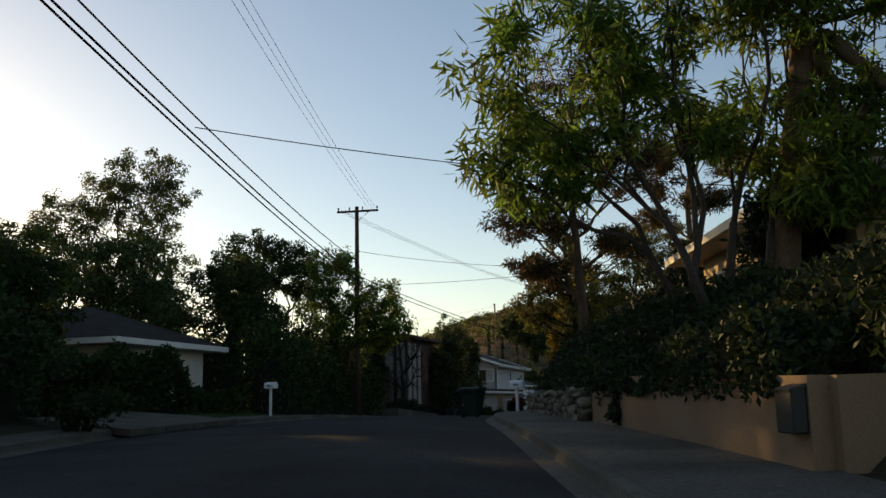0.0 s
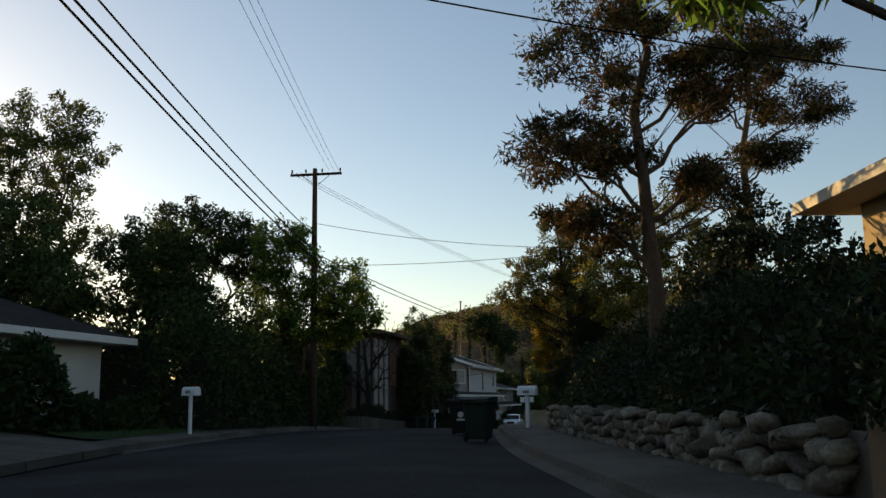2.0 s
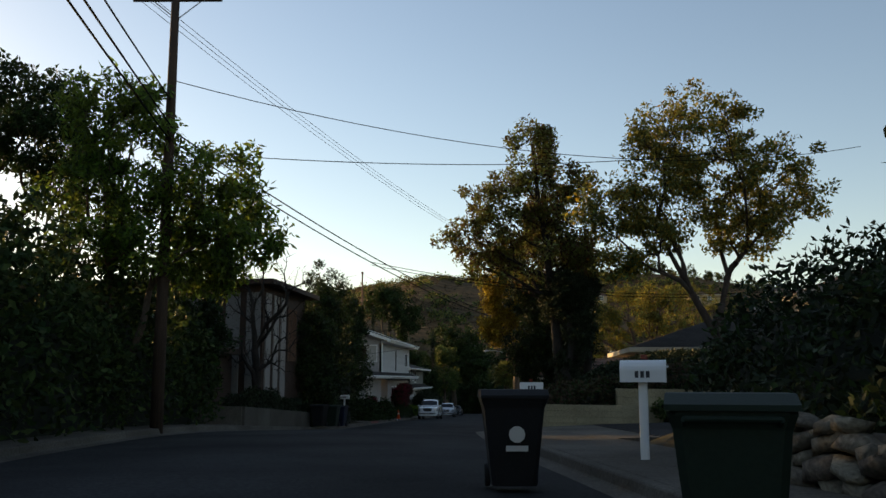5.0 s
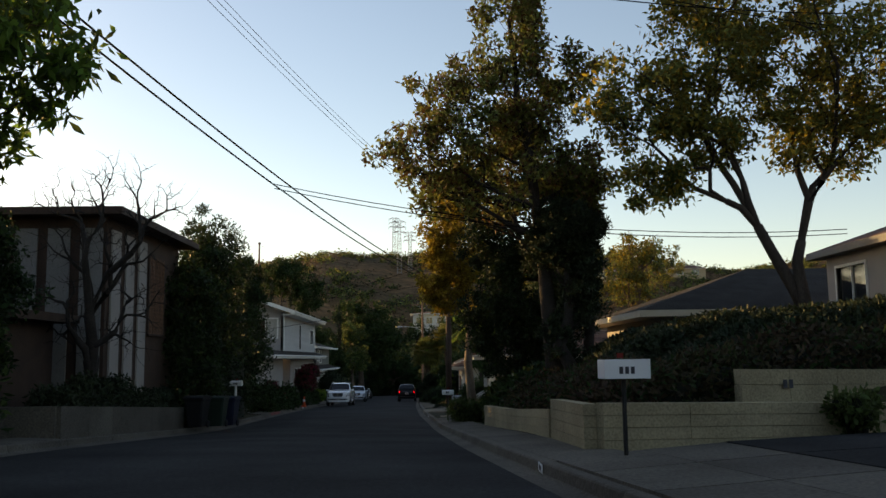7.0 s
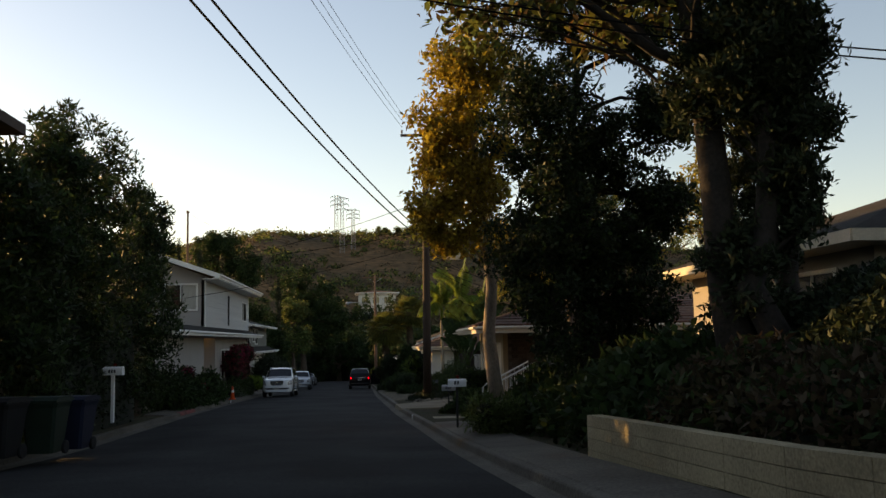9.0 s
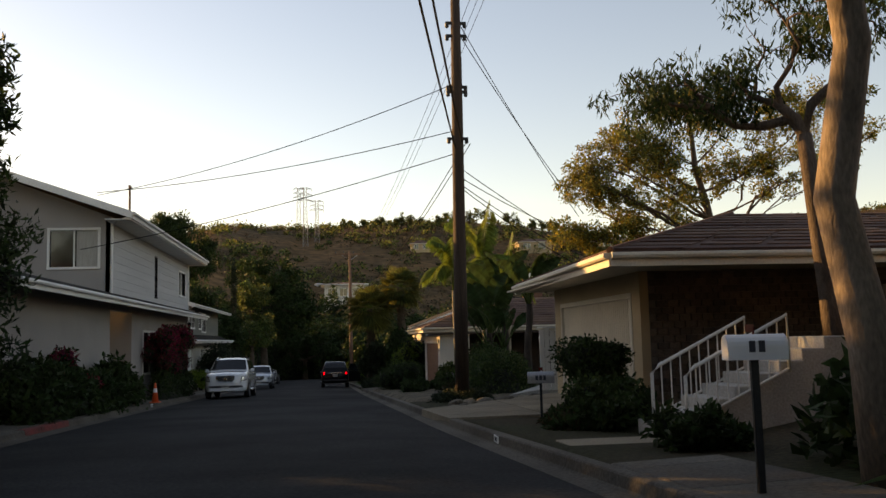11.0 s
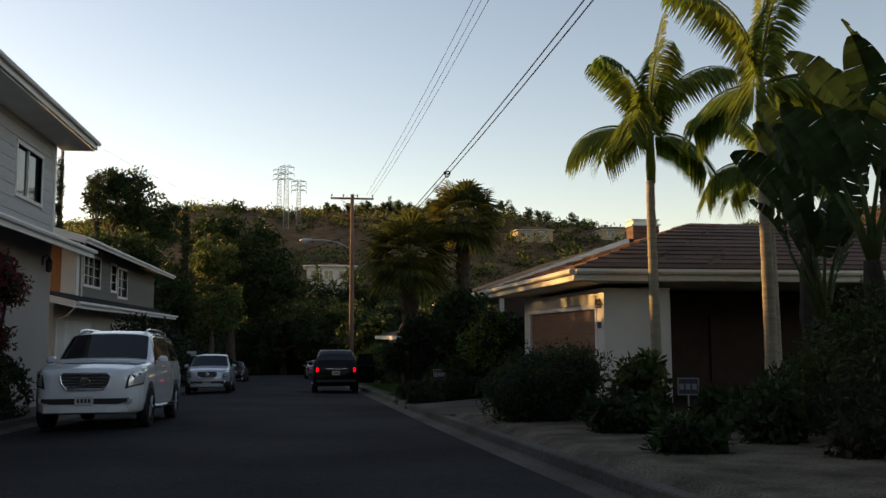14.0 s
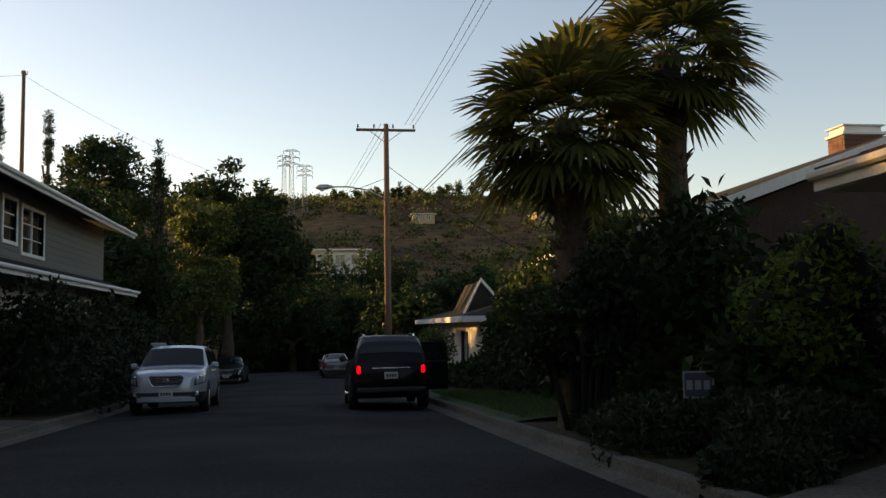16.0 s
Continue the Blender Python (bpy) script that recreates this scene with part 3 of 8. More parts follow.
sheet("road", lambda y: kerb_l(y) + 0.25 + lanes * (kerb_r(y) - kerb_l(y) - 0.5), road_y, road_height, ASPHALT, "worn dark asphalt street surface", "road")


def kerb(name, edge, sign, label):
    """A gutter pan and a kerb step with a rounded lip, in cast lengths with joints."""
    root = thing(name, label, "kerb", kind="structure")
    prof = [(-0.26, -0.02), (-0.03, 0.0), (0.0, 0.02), (0.02, 0.13), (0.035, 0.148), (0.06, 0.155), (0.17, 0.155), (0.17, -0.2), (-0.26, -0.2)]
    y = -60.0
    while y < 200:
        step = 3.0
        g = Geo()
        ys = [y + 0.006, y + 1.0, y + 2.0, y + step - 0.006]
        for yy in ys:
            x, z = float(edge(yy)), float(road_z(yy))
            g.v += [(x + sign * a, yy, z + b) for a, b in prof]
        n = len(prof)
        g.f += [(i * n + k, i * n + (k + 1) % n, (i + 1) * n + (k + 1) % n, (i + 1) * n + k) for i in range(3) for k in range(n)]
        g.f += [tuple(range(n)), tuple(range(3 * n, 4 * n))]
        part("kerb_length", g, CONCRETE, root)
        y += step
    return root


kerb("kerb_right", kerb_r, 1, "grey concrete kerb with gutter pan")
kerb("kerb_left", kerb_l, -1, "grey concrete kerb with gutter pan")


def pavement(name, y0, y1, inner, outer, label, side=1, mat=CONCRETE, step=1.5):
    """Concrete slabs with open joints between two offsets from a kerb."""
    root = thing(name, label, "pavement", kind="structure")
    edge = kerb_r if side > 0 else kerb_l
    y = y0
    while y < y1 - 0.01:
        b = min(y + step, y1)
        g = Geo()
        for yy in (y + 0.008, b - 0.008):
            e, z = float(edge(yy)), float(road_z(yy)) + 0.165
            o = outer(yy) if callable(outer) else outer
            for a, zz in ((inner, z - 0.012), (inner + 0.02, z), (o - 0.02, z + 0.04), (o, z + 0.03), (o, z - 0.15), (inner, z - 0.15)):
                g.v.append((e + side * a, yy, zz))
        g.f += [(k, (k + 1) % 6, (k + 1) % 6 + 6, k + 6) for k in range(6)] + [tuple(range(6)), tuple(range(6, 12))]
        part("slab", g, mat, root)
        y = b
    return root


pavement("pavement_right", -20, 45, 0.18, verge, "grey concrete pavement slabs along the kerb")
pavement("pavement_wall", 51.0, 80, 0.18, verge, "grey concrete strip below the garden wall")
pavement("pavement_left", 8, 60, 0.18, 1.1, "grey concrete pavement slabs along the kerb", side=-1)
pavement("pavement_house", 88, 126, 0.18, 1.0, "grey concrete pavement slabs along the kerb", side=-1)


def apron(name, label, corners, mat=CONCRETE, thick=0.16):
    """A driveway: a slab over four corners (x, y, z), subdivided, with joints."""
    root = thing(name, label, "driveway", kind="structure")
    a, b, c, d = (np.array(k, float) for k in corners)
    n = 4
    for i in range(n):
        for j in range(2):
            u0, u1, v0, v1 = i / n + 0.003, (i + 1) / n - 0.003, j / 2 + 0.003, (j + 1) / 2 - 0.003
            at = lambda u, v: (a * (1 - u) + b * u) * (1 - v) + (d * (1 - u) + c * u) * v
            top = [at(u0, v0), at(u1, v0), at(u1, v1), at(u0, v1)]
            g = Geo()
            g.add(top + [t - np.array([0, 0, thick]) for t in top], [(0, 1, 2, 3), (7, 6, 5, 4), (0, 4, 5, 1), (1, 5, 6, 2), (2, 6, 7, 3), (3, 7, 4, 0)])
            part("slab", g, mat, root)
    return root


rz = lambda y, d=0.0: float(road_z(y)) + d
apron("driveway_garage", "pale concrete driveway up to the cream garage", [(-11.2, 88.6, rz(88.6, .17)), (-11.35, 92.6, rz(92.6, .17)), (-7.32, 94.9, -1.14), (-7.32, 87.9, -1.1)], CONCRETE_TAN)
apron("driveway_brown", "pale concrete driveway up to the brown garage", [(-11.7, 113.8, rz(113.8, .17)), (-11.75, 118.5, rz(118.5, .17)), (-8.1, 120.9, -2.02), (-8.1, 114.5, -2.0)])
apron("driveway_slope", "grey concrete driveway climbing beside a wall", [(-8.6, 44.6, rz(44.6, .17)), (-9.5, 51.3, rz(51.3, .17)), (-6.9, 52.5, 0.47), (-6.0, 45.1, 0.6)])
apron("driveway_dark", "dark asphalt upper driveway", [(-5.98, 45.1, 0.6), (-6.88, 52.6, 0.47), (7.0, 55.0, 0.8), (7.0, 46.4, 1.0)], ASPHALT)
apron("driveway_left", "grey concrete driveway of a low house", [(-11.6, 18.0, rz(18, .17)), (-14.6, 28.4, rz(28.4, .17)), (-19.4, 29.3, 1.05), (-17, 20, 1.05)])
apron("driveway_house", "grey concrete driveway beside a parked car", [(-20.2, 124.5, rz(124.5, .17)), (-20.3, 131, rz(131, .17)), (-23.6, 131, rz(131, .35)), (-23.4, 124.5, rz(124.5, .35))])


apron("path_ramp", "pale concrete ramp slab beside the fence", [(-8.3, 96.9, -1.3), (-6.9, 96.4, -1.06), (-5.2, 99.6, -1.02), (-6.6, 100.0, -1.2)], CONCRETE_LIGHT, .2)


# ---- garden walls ----
def wall_run(name, label, pts, height, mat, thick=0.22, cap=None, panel=1.6, piece="block", courses=1):
    """A garden wall along (x, y, base) points, built of lengths with fine joints."""
    root = thing(name, label, "garden wall", kind="structure")
    for (x0, y0, z0), (x1, y1, z1) in zip(pts, pts[1:]):
        v = np.array([x1 - x0, y1 - y0])
        length = np.linalg.norm(v)
        m = max(1, round(length / panel))
        ang = math.degrees(math.atan2(v[1], v[0]))
        for i in range(m):
            s0, s1 = i / m, (i + 1) / m
            za, zb = z0 + (z1 - z0) * s0, z0 + (z1 - z0) * s1
            for c in range(courses):
                h0, h1 = -0.3 if c == 0 else height * c / courses, height * (c + 1) / courses
                j = 0.004
                g = Geo()
                L = length / m
                g.add([(j, -thick / 2, h0 + j), (L - j, -thick / 2, h0 + zb - za + j), (L - j, thick / 2, h0 + zb - za + j), (j, thick / 2, h0 + j),
                       (j, -thick / 2, h1 - j), (L - j, -thick / 2, h1 + zb - za - j), (L - j, thick / 2, h1 + zb - za - j), (j, thick / 2, h1 - j)],
                      [(0, 3, 2, 1), (4, 5, 6, 7), (0, 1, 5, 4), (1, 2, 6, 5), (2, 3, 7, 6), (3, 0, 4, 7)])
                part(piece, g, mat, root, m=pose(x0 + v[0] * s0, y0 + v[1] * s0, za, 0, 0, ang))
        if cap:
            g = Geo()
            g.add([(0, -thick / 2 - .03, height), (length, -thick / 2 - .03, height + z1 - z0), (length, thick / 2 + .03, height + z1 - z0), (0, thick / 2 + .03, height),
                   (0, -thick / 2 - .03, height + .06), (length, -thick / 2 - .03, height + z1 - z0 + .06), (length, thick / 2 + .03, height + z1 - z0 + .06), (0, thick / 2 + .03, height + .06)],
                  [(0, 3, 2, 1), (4, 5, 6, 7), (0, 1, 5, 4), (1, 2, 6, 5), (2, 3, 7, 6), (3, 0, 4, 7)])
            part("coping", g, cap, root, m=pose(x0, y0, z0, 0, 0, ang))
    return root


wall_run("wall_orange", "low orange stucco garden wall under hanging shrubs", [(1.28, 9.1, .48), (-0.2, 14, .62), (-1.5, 18.2, .7)], 0.86, STUCCO_ORANGE, 0.25, panel=9)
wall_run("wall_return", "dark orange stucco return wall by the steps", [(1.35, 9.1, .48), (5.5, 10.3, .55)], 0.86, STUCCO_ORANGE, 0.25, panel=9)
wall_run("wall_cream", "cream painted block retaining wall stepping down", [(-8.75, 52.5, .36), (-8.8, 55.5, .3)], 0.66, BLOCK_CREAM, 0.22, courses=4, panel=1.3)
wall_run("wall_cream_low", "cream painted block retaining wall stepping down", [(-8.82, 55.6, .12), (-9.05, 61.5, -.2), (-9.2, 67.4, -.42)], 0.66, BLOCK_CREAM, 0.22, courses=4, panel=1.3)
wall_run("wall_cream_drive", "cream painted block wall beside the driveway", [(-8.65, 52.4, .36), (-6.0, 53.2, .3), (-3.2, 54.0, .22), (4.5, 55.6, .2)], 0.68, BLOCK_CREAM, 0.22, courses=4, panel=1.3)
wall_run("wall_cream_upper", "cream painted block wall on the upper terrace", [(-6.0, 54.4, .95), (-2.5, 55.2, .9), (4.5, 56.9, .9)], 0.5, BLOCK_CREAM, 0.22, courses=2, panel=0.8)


wall_run("wall_left", "low stained concrete retaining wall along the kerb", [(-21.4, 60.5, rz(60.6, .1)), (-19.5, 60.6, rz(60.6, .1)), (-19.6, 66, rz(66, .1)), (-19.62, 71.4, rz(71.4, .1))], .78, CONCRETE, 0.2, panel=1.8)


def stone_wall():
    """A dry wall of single uneven stones."""
    rng = np.random.default_rng(5)
    root = thing("wall_stone", "low rustic field stone wall below shrubs", "stone wall", kind="structure")
    p = np.array([(-1.68, 18.32, .68), (-2.6, 22.0, .66), (-4.4, 29.4, .68), (-5.5, 34.6, .66), (-6.0, 37.2, .64)])
    seg = np.r_[0, np.cumsum(np.linalg.norm(np.diff(p[:, :2], axis=0), axis=1))]
    shapes = []
    for k in range(14):
        bm = bmesh.new()
        bmesh.ops.create_icosphere(bm, subdivisions=1, radius=0.5)
        for v in bm.verts:
            v.co = Vector([math.copysign(abs(c * 2) ** 0.7, c) / 2 for c in v.co]) * rng.uniform(0.78, 1.18)
        me = bpy.data.meshes.new("stone")
        bm.to_mesh(me)
        bm.free()
        me.materials.append(STONE)
        me.polygons.foreach_set("use_smooth", [True] * len(me.polygons))
        shapes.append(me)
    z = 0.0
    for course in range(4):
        s = rng.uniform(0, 0.3)
        h = (0.22, 0.19, 0.17, 0.14)[course]
        while s < seg[-1]:
            w = rng.choice([0.16, 0.22, 0.3, 0.42, 0.55]) * rng.uniform(0.8, 1.2)
            if course == 3 and rng.random() < 0.3:
                s += w
                continue
            x, y, b = (np.interp(s + w / 2, seg, p[:, i]) for i in range(3))
            x2, y2 = np.interp(s + w / 2 + 0.2, seg, p[:, 0]), np.interp(s + w / 2 + 0.2, seg, p[:, 1])
            ob = new("stone", shapes[rng.integers(14)])
            ob.parent = root
            k = rng.uniform(0.75, 1.35)
            ob.matrix_basis = pose(x + rng.uniform(-.06, .06), y, b + z + h / 2 - 0.04 + rng.uniform(-.05, .05), rng.uniform(-22, 22), rng.uniform(-20, 20), math.degrees(math.atan2(y2 - y, x2 - x)) + rng.uniform(-12, 12)) @ Matrix.Diagonal((w * 1.12, 0.36, h * 1.2 * k, 1))
            s += w * 0.93
        z += h
    g = Geo()
    for a, b in zip(p, p[1:]):
        g.add([(a[0] + .1, a[1], a[2] - .2), (b[0] + .1, b[1], b[2] - .2), (b[0] + .1, b[1], b[2] + .58), (a[0] + .1, a[1], a[2] + .58),
               (a[0] + .3, a[1], a[2] - .2), (b[0] + .3, b[1], b[2] - .2), (b[0] + .3, b[1], b[2] + .58), (a[0] + .3, a[1], a[2] + .58)],
              [(0, 1, 2, 3), (7, 6, 5, 4), (3, 2, 6, 7), (0, 3, 7, 4), (1, 5, 6, 2)])
    part("mortar_bed", g, MORTAR, root)


stone_wall()


# ---- houses ----
def panel_wall(root, name, axis, at, a0, a1, z0, z1, holes, mat, thick=0.18, inward=1):
    """A wall in the plane axis = at, from a0 to a1, with rectangular holes (a, b, low, high) through it."""
    us = sorted({a0, a1, *[h[0] for h in holes], *[h[1] for h in holes]})
    zs = sorted({z0, z1, *[h[2] for h in holes], *[h[3] for h in holes]})
    g = Geo()
    back = at + inward * thick
    ids = {}

    def at_id(i, j, k):
        if (i, j, k) not in ids:
            d = back if k else at
            ids[i, j, k] = len(g.v)
            g.v.append((d, us[i], zs[j]) if axis == "x" else (us[i], d, zs[j]))
        return ids[i, j, k]

    def solid(i, j):
        if not (0 <= i < len(us) - 1 and 0 <= j < len(zs) - 1):
            return False
        u, z = (us[i] + us[i + 1]) / 2, (zs[j] + zs[j + 1]) / 2
        return not any(h[0] < u < h[1] and h[2] < z < h[3] for h in holes)

    for i in range(len(us) - 1):
        for j in range(len(zs) - 1):
            if not solid(i, j):
                continue
            for k in (0, 1):
                g.f.append((at_id(i, j, k), at_id(i + 1, j, k), at_id(i + 1, j + 1, k), at_id(i, j + 1, k)))
            for di, dj, p, q in ((-1, 0, (i, j), (i, j + 1)), (1, 0, (i + 1, j), (i + 1, j + 1)), (0, -1, (i, j), (i + 1, j)), (0, 1, (i, j + 1), (i + 1, j + 1))):
                if not solid(i + di, j + dj):
                    g.f.append((at_id(*p, 0), at_id(*q, 0), at_id(*q, 1), at_id(*p, 1)))
    return part(name, g, mat, root)


def window(root, axis, at, a0, a1, z0, z1, inward=1, mullions=1, rails=0, frame=0.09, mat=None, curtain=False):
    """A framed pane set into a hole, with a sill, bars and a dim room behind."""
    mat = mat or TRIM_WHITE
    w = Geo()
    q = -inward * 0.035

    def bar(u0, u1, lo, hi, d0, d1):
        p, r = sorted((at + d0 * inward, at + d1 * inward))
        if axis == "x":
            w.box(p, u0, lo, r, u1, hi, 0.006)
        else:
            w.box(u0, p, lo, u1, r, hi, 0.006)

    f = frame
    bar(a0 - f, a1 + f, z1, z1 + f, -0.035, 0.1)
    bar(a0 - f, a1 + f, z0 - f, z0, -0.05, 0.1)
    bar(a0 - f, a0, z0, z1, -0.035, 0.1)
    bar(a1, a1 + f, z0, z1, -0.035, 0.1)
    win = part("window", w, mat, root)
    for k in range(1, mullions + 1):
        u = a0 + (a1 - a0) * k / (mullions + 1)
        w = Geo()
        bar(u - 0.025, u + 0.025, z0, z1, 0.01, 0.08)
        part("mullion", w, mat, win)
    for k in range(1, rails + 1):
        u = z0 + (z1 - z0) * k / (rails + 1)
        w = Geo()
        bar(a0, a1, u - 0.015, u + 0.015, 0.02, 0.07)
        part("glazing_bar", w, mat, win)
    w = Geo()
    bar(a0, a1, z0, z1, 0.06, 0.07)
    part("pane", w, GLASS_DARK, win)
    if curtain:
        w = Geo()
        bar(a0 + (a1 - a0) * 0.55, a1, z0, z1, 0.045, 0.055)
        part("curtain", w, CURTAIN, win)
    return win


def siding(root, axis, at, a0, a1, z0, z1, holes, mat, board=0.24, outward=-1, lap=0.02):
    """Lapped boards over a wall, each a part of its own."""
    z = z0
    while z < z1 - 0.02:
        hi = min(z + board, z1)
        cuts = [(a0, a1)]
        for h in holes:
            if h[3] > z + 0.02 and h[2] < hi - 0.02:
                cuts = [c for lo, up in cuts for c in ((lo, min(up, h[0])), (max(lo, h[1]), up)) if c[1] - c[0] > 0.03]
        for lo, up in cuts:
            p = [(at, z), (at + outward * lap, z), (at + outward * 0.006, hi), (at, hi)]
            g = Geo()
            if axis == "x":
                g.prism([(x, zz) for x, zz in p], "y", lo, up)
            else:
                g.prism([(x, zz) for x, zz in p], "x", lo, up)
            part("board", g, mat, root)
        z += board


def roof_slab(root, corners, thick, mat, name="roof"):
    """A sloping slab over corners in order."""
    c = [np.array(p, float) for p in corners]
    g = Geo()
    n = len(c)
    g.add([*c, *[p - np.array([0, 0, thick]) for p in c]], [tuple(range(n)), tuple(range(n, 2 * n))[::-1], *[(i, (i + 1) % n, (i + 1) % n + n, i + n) for i in range(n)]])
    return part(name, g, mat, root)


def shingles(root, corners, rows, mat, thick=0.025, cols=6):
    """Courses of shingles over a sloping quad: eave a-b, ridge d-c."""
    a, b, c, d = (np.array(p, float) for p in corners)
    nrm = np.cross(b - a, d - a)
    nrm /= np.linalg.norm(nrm)
    nrm *= np.sign(nrm[2])
    rng = np.random.default_rng(rows)
    for i in range(rows):
        t0, t1 = i / rows, min(1, (i + 1.12) / rows)
        left0, right0 = a + (d - a) * t0, b + (c - b) * t0
        left1, right1 = a + (d - a) * t1, b + (c - b) * t1
        g = Geo()
        for j in range(cols):
            u0, u1 = (j + rng.uniform(-.2, .2) * (j > 0)) / cols, 1.0 if j == cols - 1 else (j + 1 - 0.01) / cols
            k = thick * rng.uniform(0.7, 1.4)
            p = [left0 + (right0 - left0) * u0, left0 + (right0 - left0) * u1, left1 + (right1 - left1) * u1, left1 + (right1 - left1) * u0]
            g.add([p[0] + nrm * .006, p[1] + nrm * .006, p[2] + nrm * .004, p[3] + nrm * .004, p[0] + nrm * (k + .006), p[1] + nrm * (k + .006), p[2] + nrm * .008, p[3] + nrm * .008],
                  [(0, 1, 5, 4), (4, 5, 6, 7), (1, 2, 6, 5), (3, 0, 4, 7), (2, 3, 7, 6)])
        part("shingle_course", g, mat, root)


def strip(root, name, p0, p1, h, t, mat, drop=0.0, label=""):
    """A board or gutter from p0 to p1 with height h hanging below and thickness t."""
    a, b = Vector(p0), Vector(p1)
    d = (b - a)
    n = Vector((d.y, -d.x, 0)).normalized() * t / 2
    g = Geo()
    z = Vector((0, 0, h))
    q = Vector((0, 0, drop))
    g.add([a - n - z - q, b - n - z - q, b + n - z - q, a + n - z - q, a - n - q, b - n - q, b + n - q, a + n - q], [(0, 3, 2, 1), (4, 5, 6, 7), (0, 1, 5, 4), (1, 2, 6, 5), (2, 3, 7, 6), (3, 0, 4, 7)])
    return part(name, g, mat, root, label)


def gutter(root, p0, p1, mat, r=0.06):
    g = Geo()
    g.tube([p0, p1], r, 7)
    return part("gutter", g, mat, root)


def house_cream():
    """The house with the ribbed cream garage door."""
    h = thing("house", "low cream stucco house with brown hip roof and ribbed garage door", "house")
    X, z0, z1 = -7.4, -1.35, 1.7
    door = (88.45, 93.85, -1.12, 1.14)
    panel_wall(h, "wall", "x", X, 87.85, 94.6, z0, z1, [door], STUCCO_TAN)
    panel_wall(h, "brick_wall", "y", 87.85, X + 0.18, 8, z0, z1, [(-2.2, 0.2, 0.1, 1.3)], MORTAR)
    window(h, "y", 87.85, -2.2, 0.2, 0.1, 1.3, 1, 1, 0, 0.08, WOOD_DARK)
    panel_wall(h, "wall", "y", 94.6, X + .18, 8, z0, z1, [], STUCCO_TAN, inward=-1)
    panel_wall(h, "wall", "x", 8, 87.85, 94.6, z0, z1, [], STUCCO_TAN, inward=-1)
    # brick facing
    rows = 20
    for r in range(rows):
        u = X + 0.2 + (0.12 if r % 2 else 0)
        zz = -0.9 + r * 0.14
        while u < -2.4 and zz < z1 - 0.1:
            g = Geo()
            g.box(u, 87.82, zz, min(u + 0.23, -2.35), 87.86, zz + 0.13, 0.006)
            part("brick", g, BRICK, h)
            u += 0.24
    g = Geo()
    g.box(X - 0.02, 88.35, 1.125, X + 0.1, 93.95, 1.24, 0.01)
    g.box(X - 0.02, 88.35, -1.15, X + 0.1, 88.465, 1.125, 0.01)
    g.box(X - 0.02, 93.835, -1.15, X + 0.1, 93.95, 1.125, 0.01)
    part("door_frame", g, TRIM_CREAM, h)
    gd = Geo()
    gd.box(X + 0.06, 88.45, -1.12, X + 0.12, 93.85, 1.14)
    gd = part("garage_door", gd, DOOR_CREAM, h, "cream ribbed garage door")
    n = 40
    for i in range(n):
        y = 88.47 + (5.36 / n) * i
        g = Geo()
        g.box(X + 0.035, y, -1.1, X + 0.06, y + 0.085, 1.12, 0.008)
        part("rib", g, DOOR_CREAM, gd)
    # roof: hip with wide eaves
    e, top = 1.86, 3.15
    A, B, C, D = (-8.65, 85.75, e), (-8.32, 95.35, e), (10, 95.35, e), (10, 85.75, e)
    r0, r1 = (-4.1, 90.5, top), (8, 90.5, top)
    roof_slab(h, [A, B, r0], 0.12, ROOF_BROWN)
    roof_slab(h, [D, A, r0, r1], 0.12, ROOF_BROWN)
    roof_slab(h, [B, C, r1, r0], 0.12, ROOF_BROWN)
    shingles(h, [A, D, r1, r0], 12, ROOF_BROWN, cols=14)
    shingles(h, [B, A, r0, r0], 12, ROOF_BROWN, cols=8)
    g = Geo()
    g.tube([A, r0], 0.07, 6)
    part("hip_ridge", g, ROOF_BROWN, h)
    for p, q in ((A, B), (A, D)):
        strip(h, "fascia", p, q, 0.24, 0.05, TRIM_CREAM, 0.04)
        v = (Vector(q) - Vector(p)).normalized()
        o = Vector((v.y, -v.x, 0)) * (0.07 if p == A and q == B else -0.07)
        o = Vector((-0.07, 0, 0)) if q == B else Vector((0, -0.07, 0))
        gutter(h, Vector(p) + o - Vector((0, 0, .09)), Vector(q) + o - Vector((0, 0, .09)), TRIM_CREAM)
    g = Geo()
    g.box(-8.58, 85.82, 1.64, 9.9, 95.3, 1.68)
    part("soffit", g, TRIM_CREAM, h)
    return h


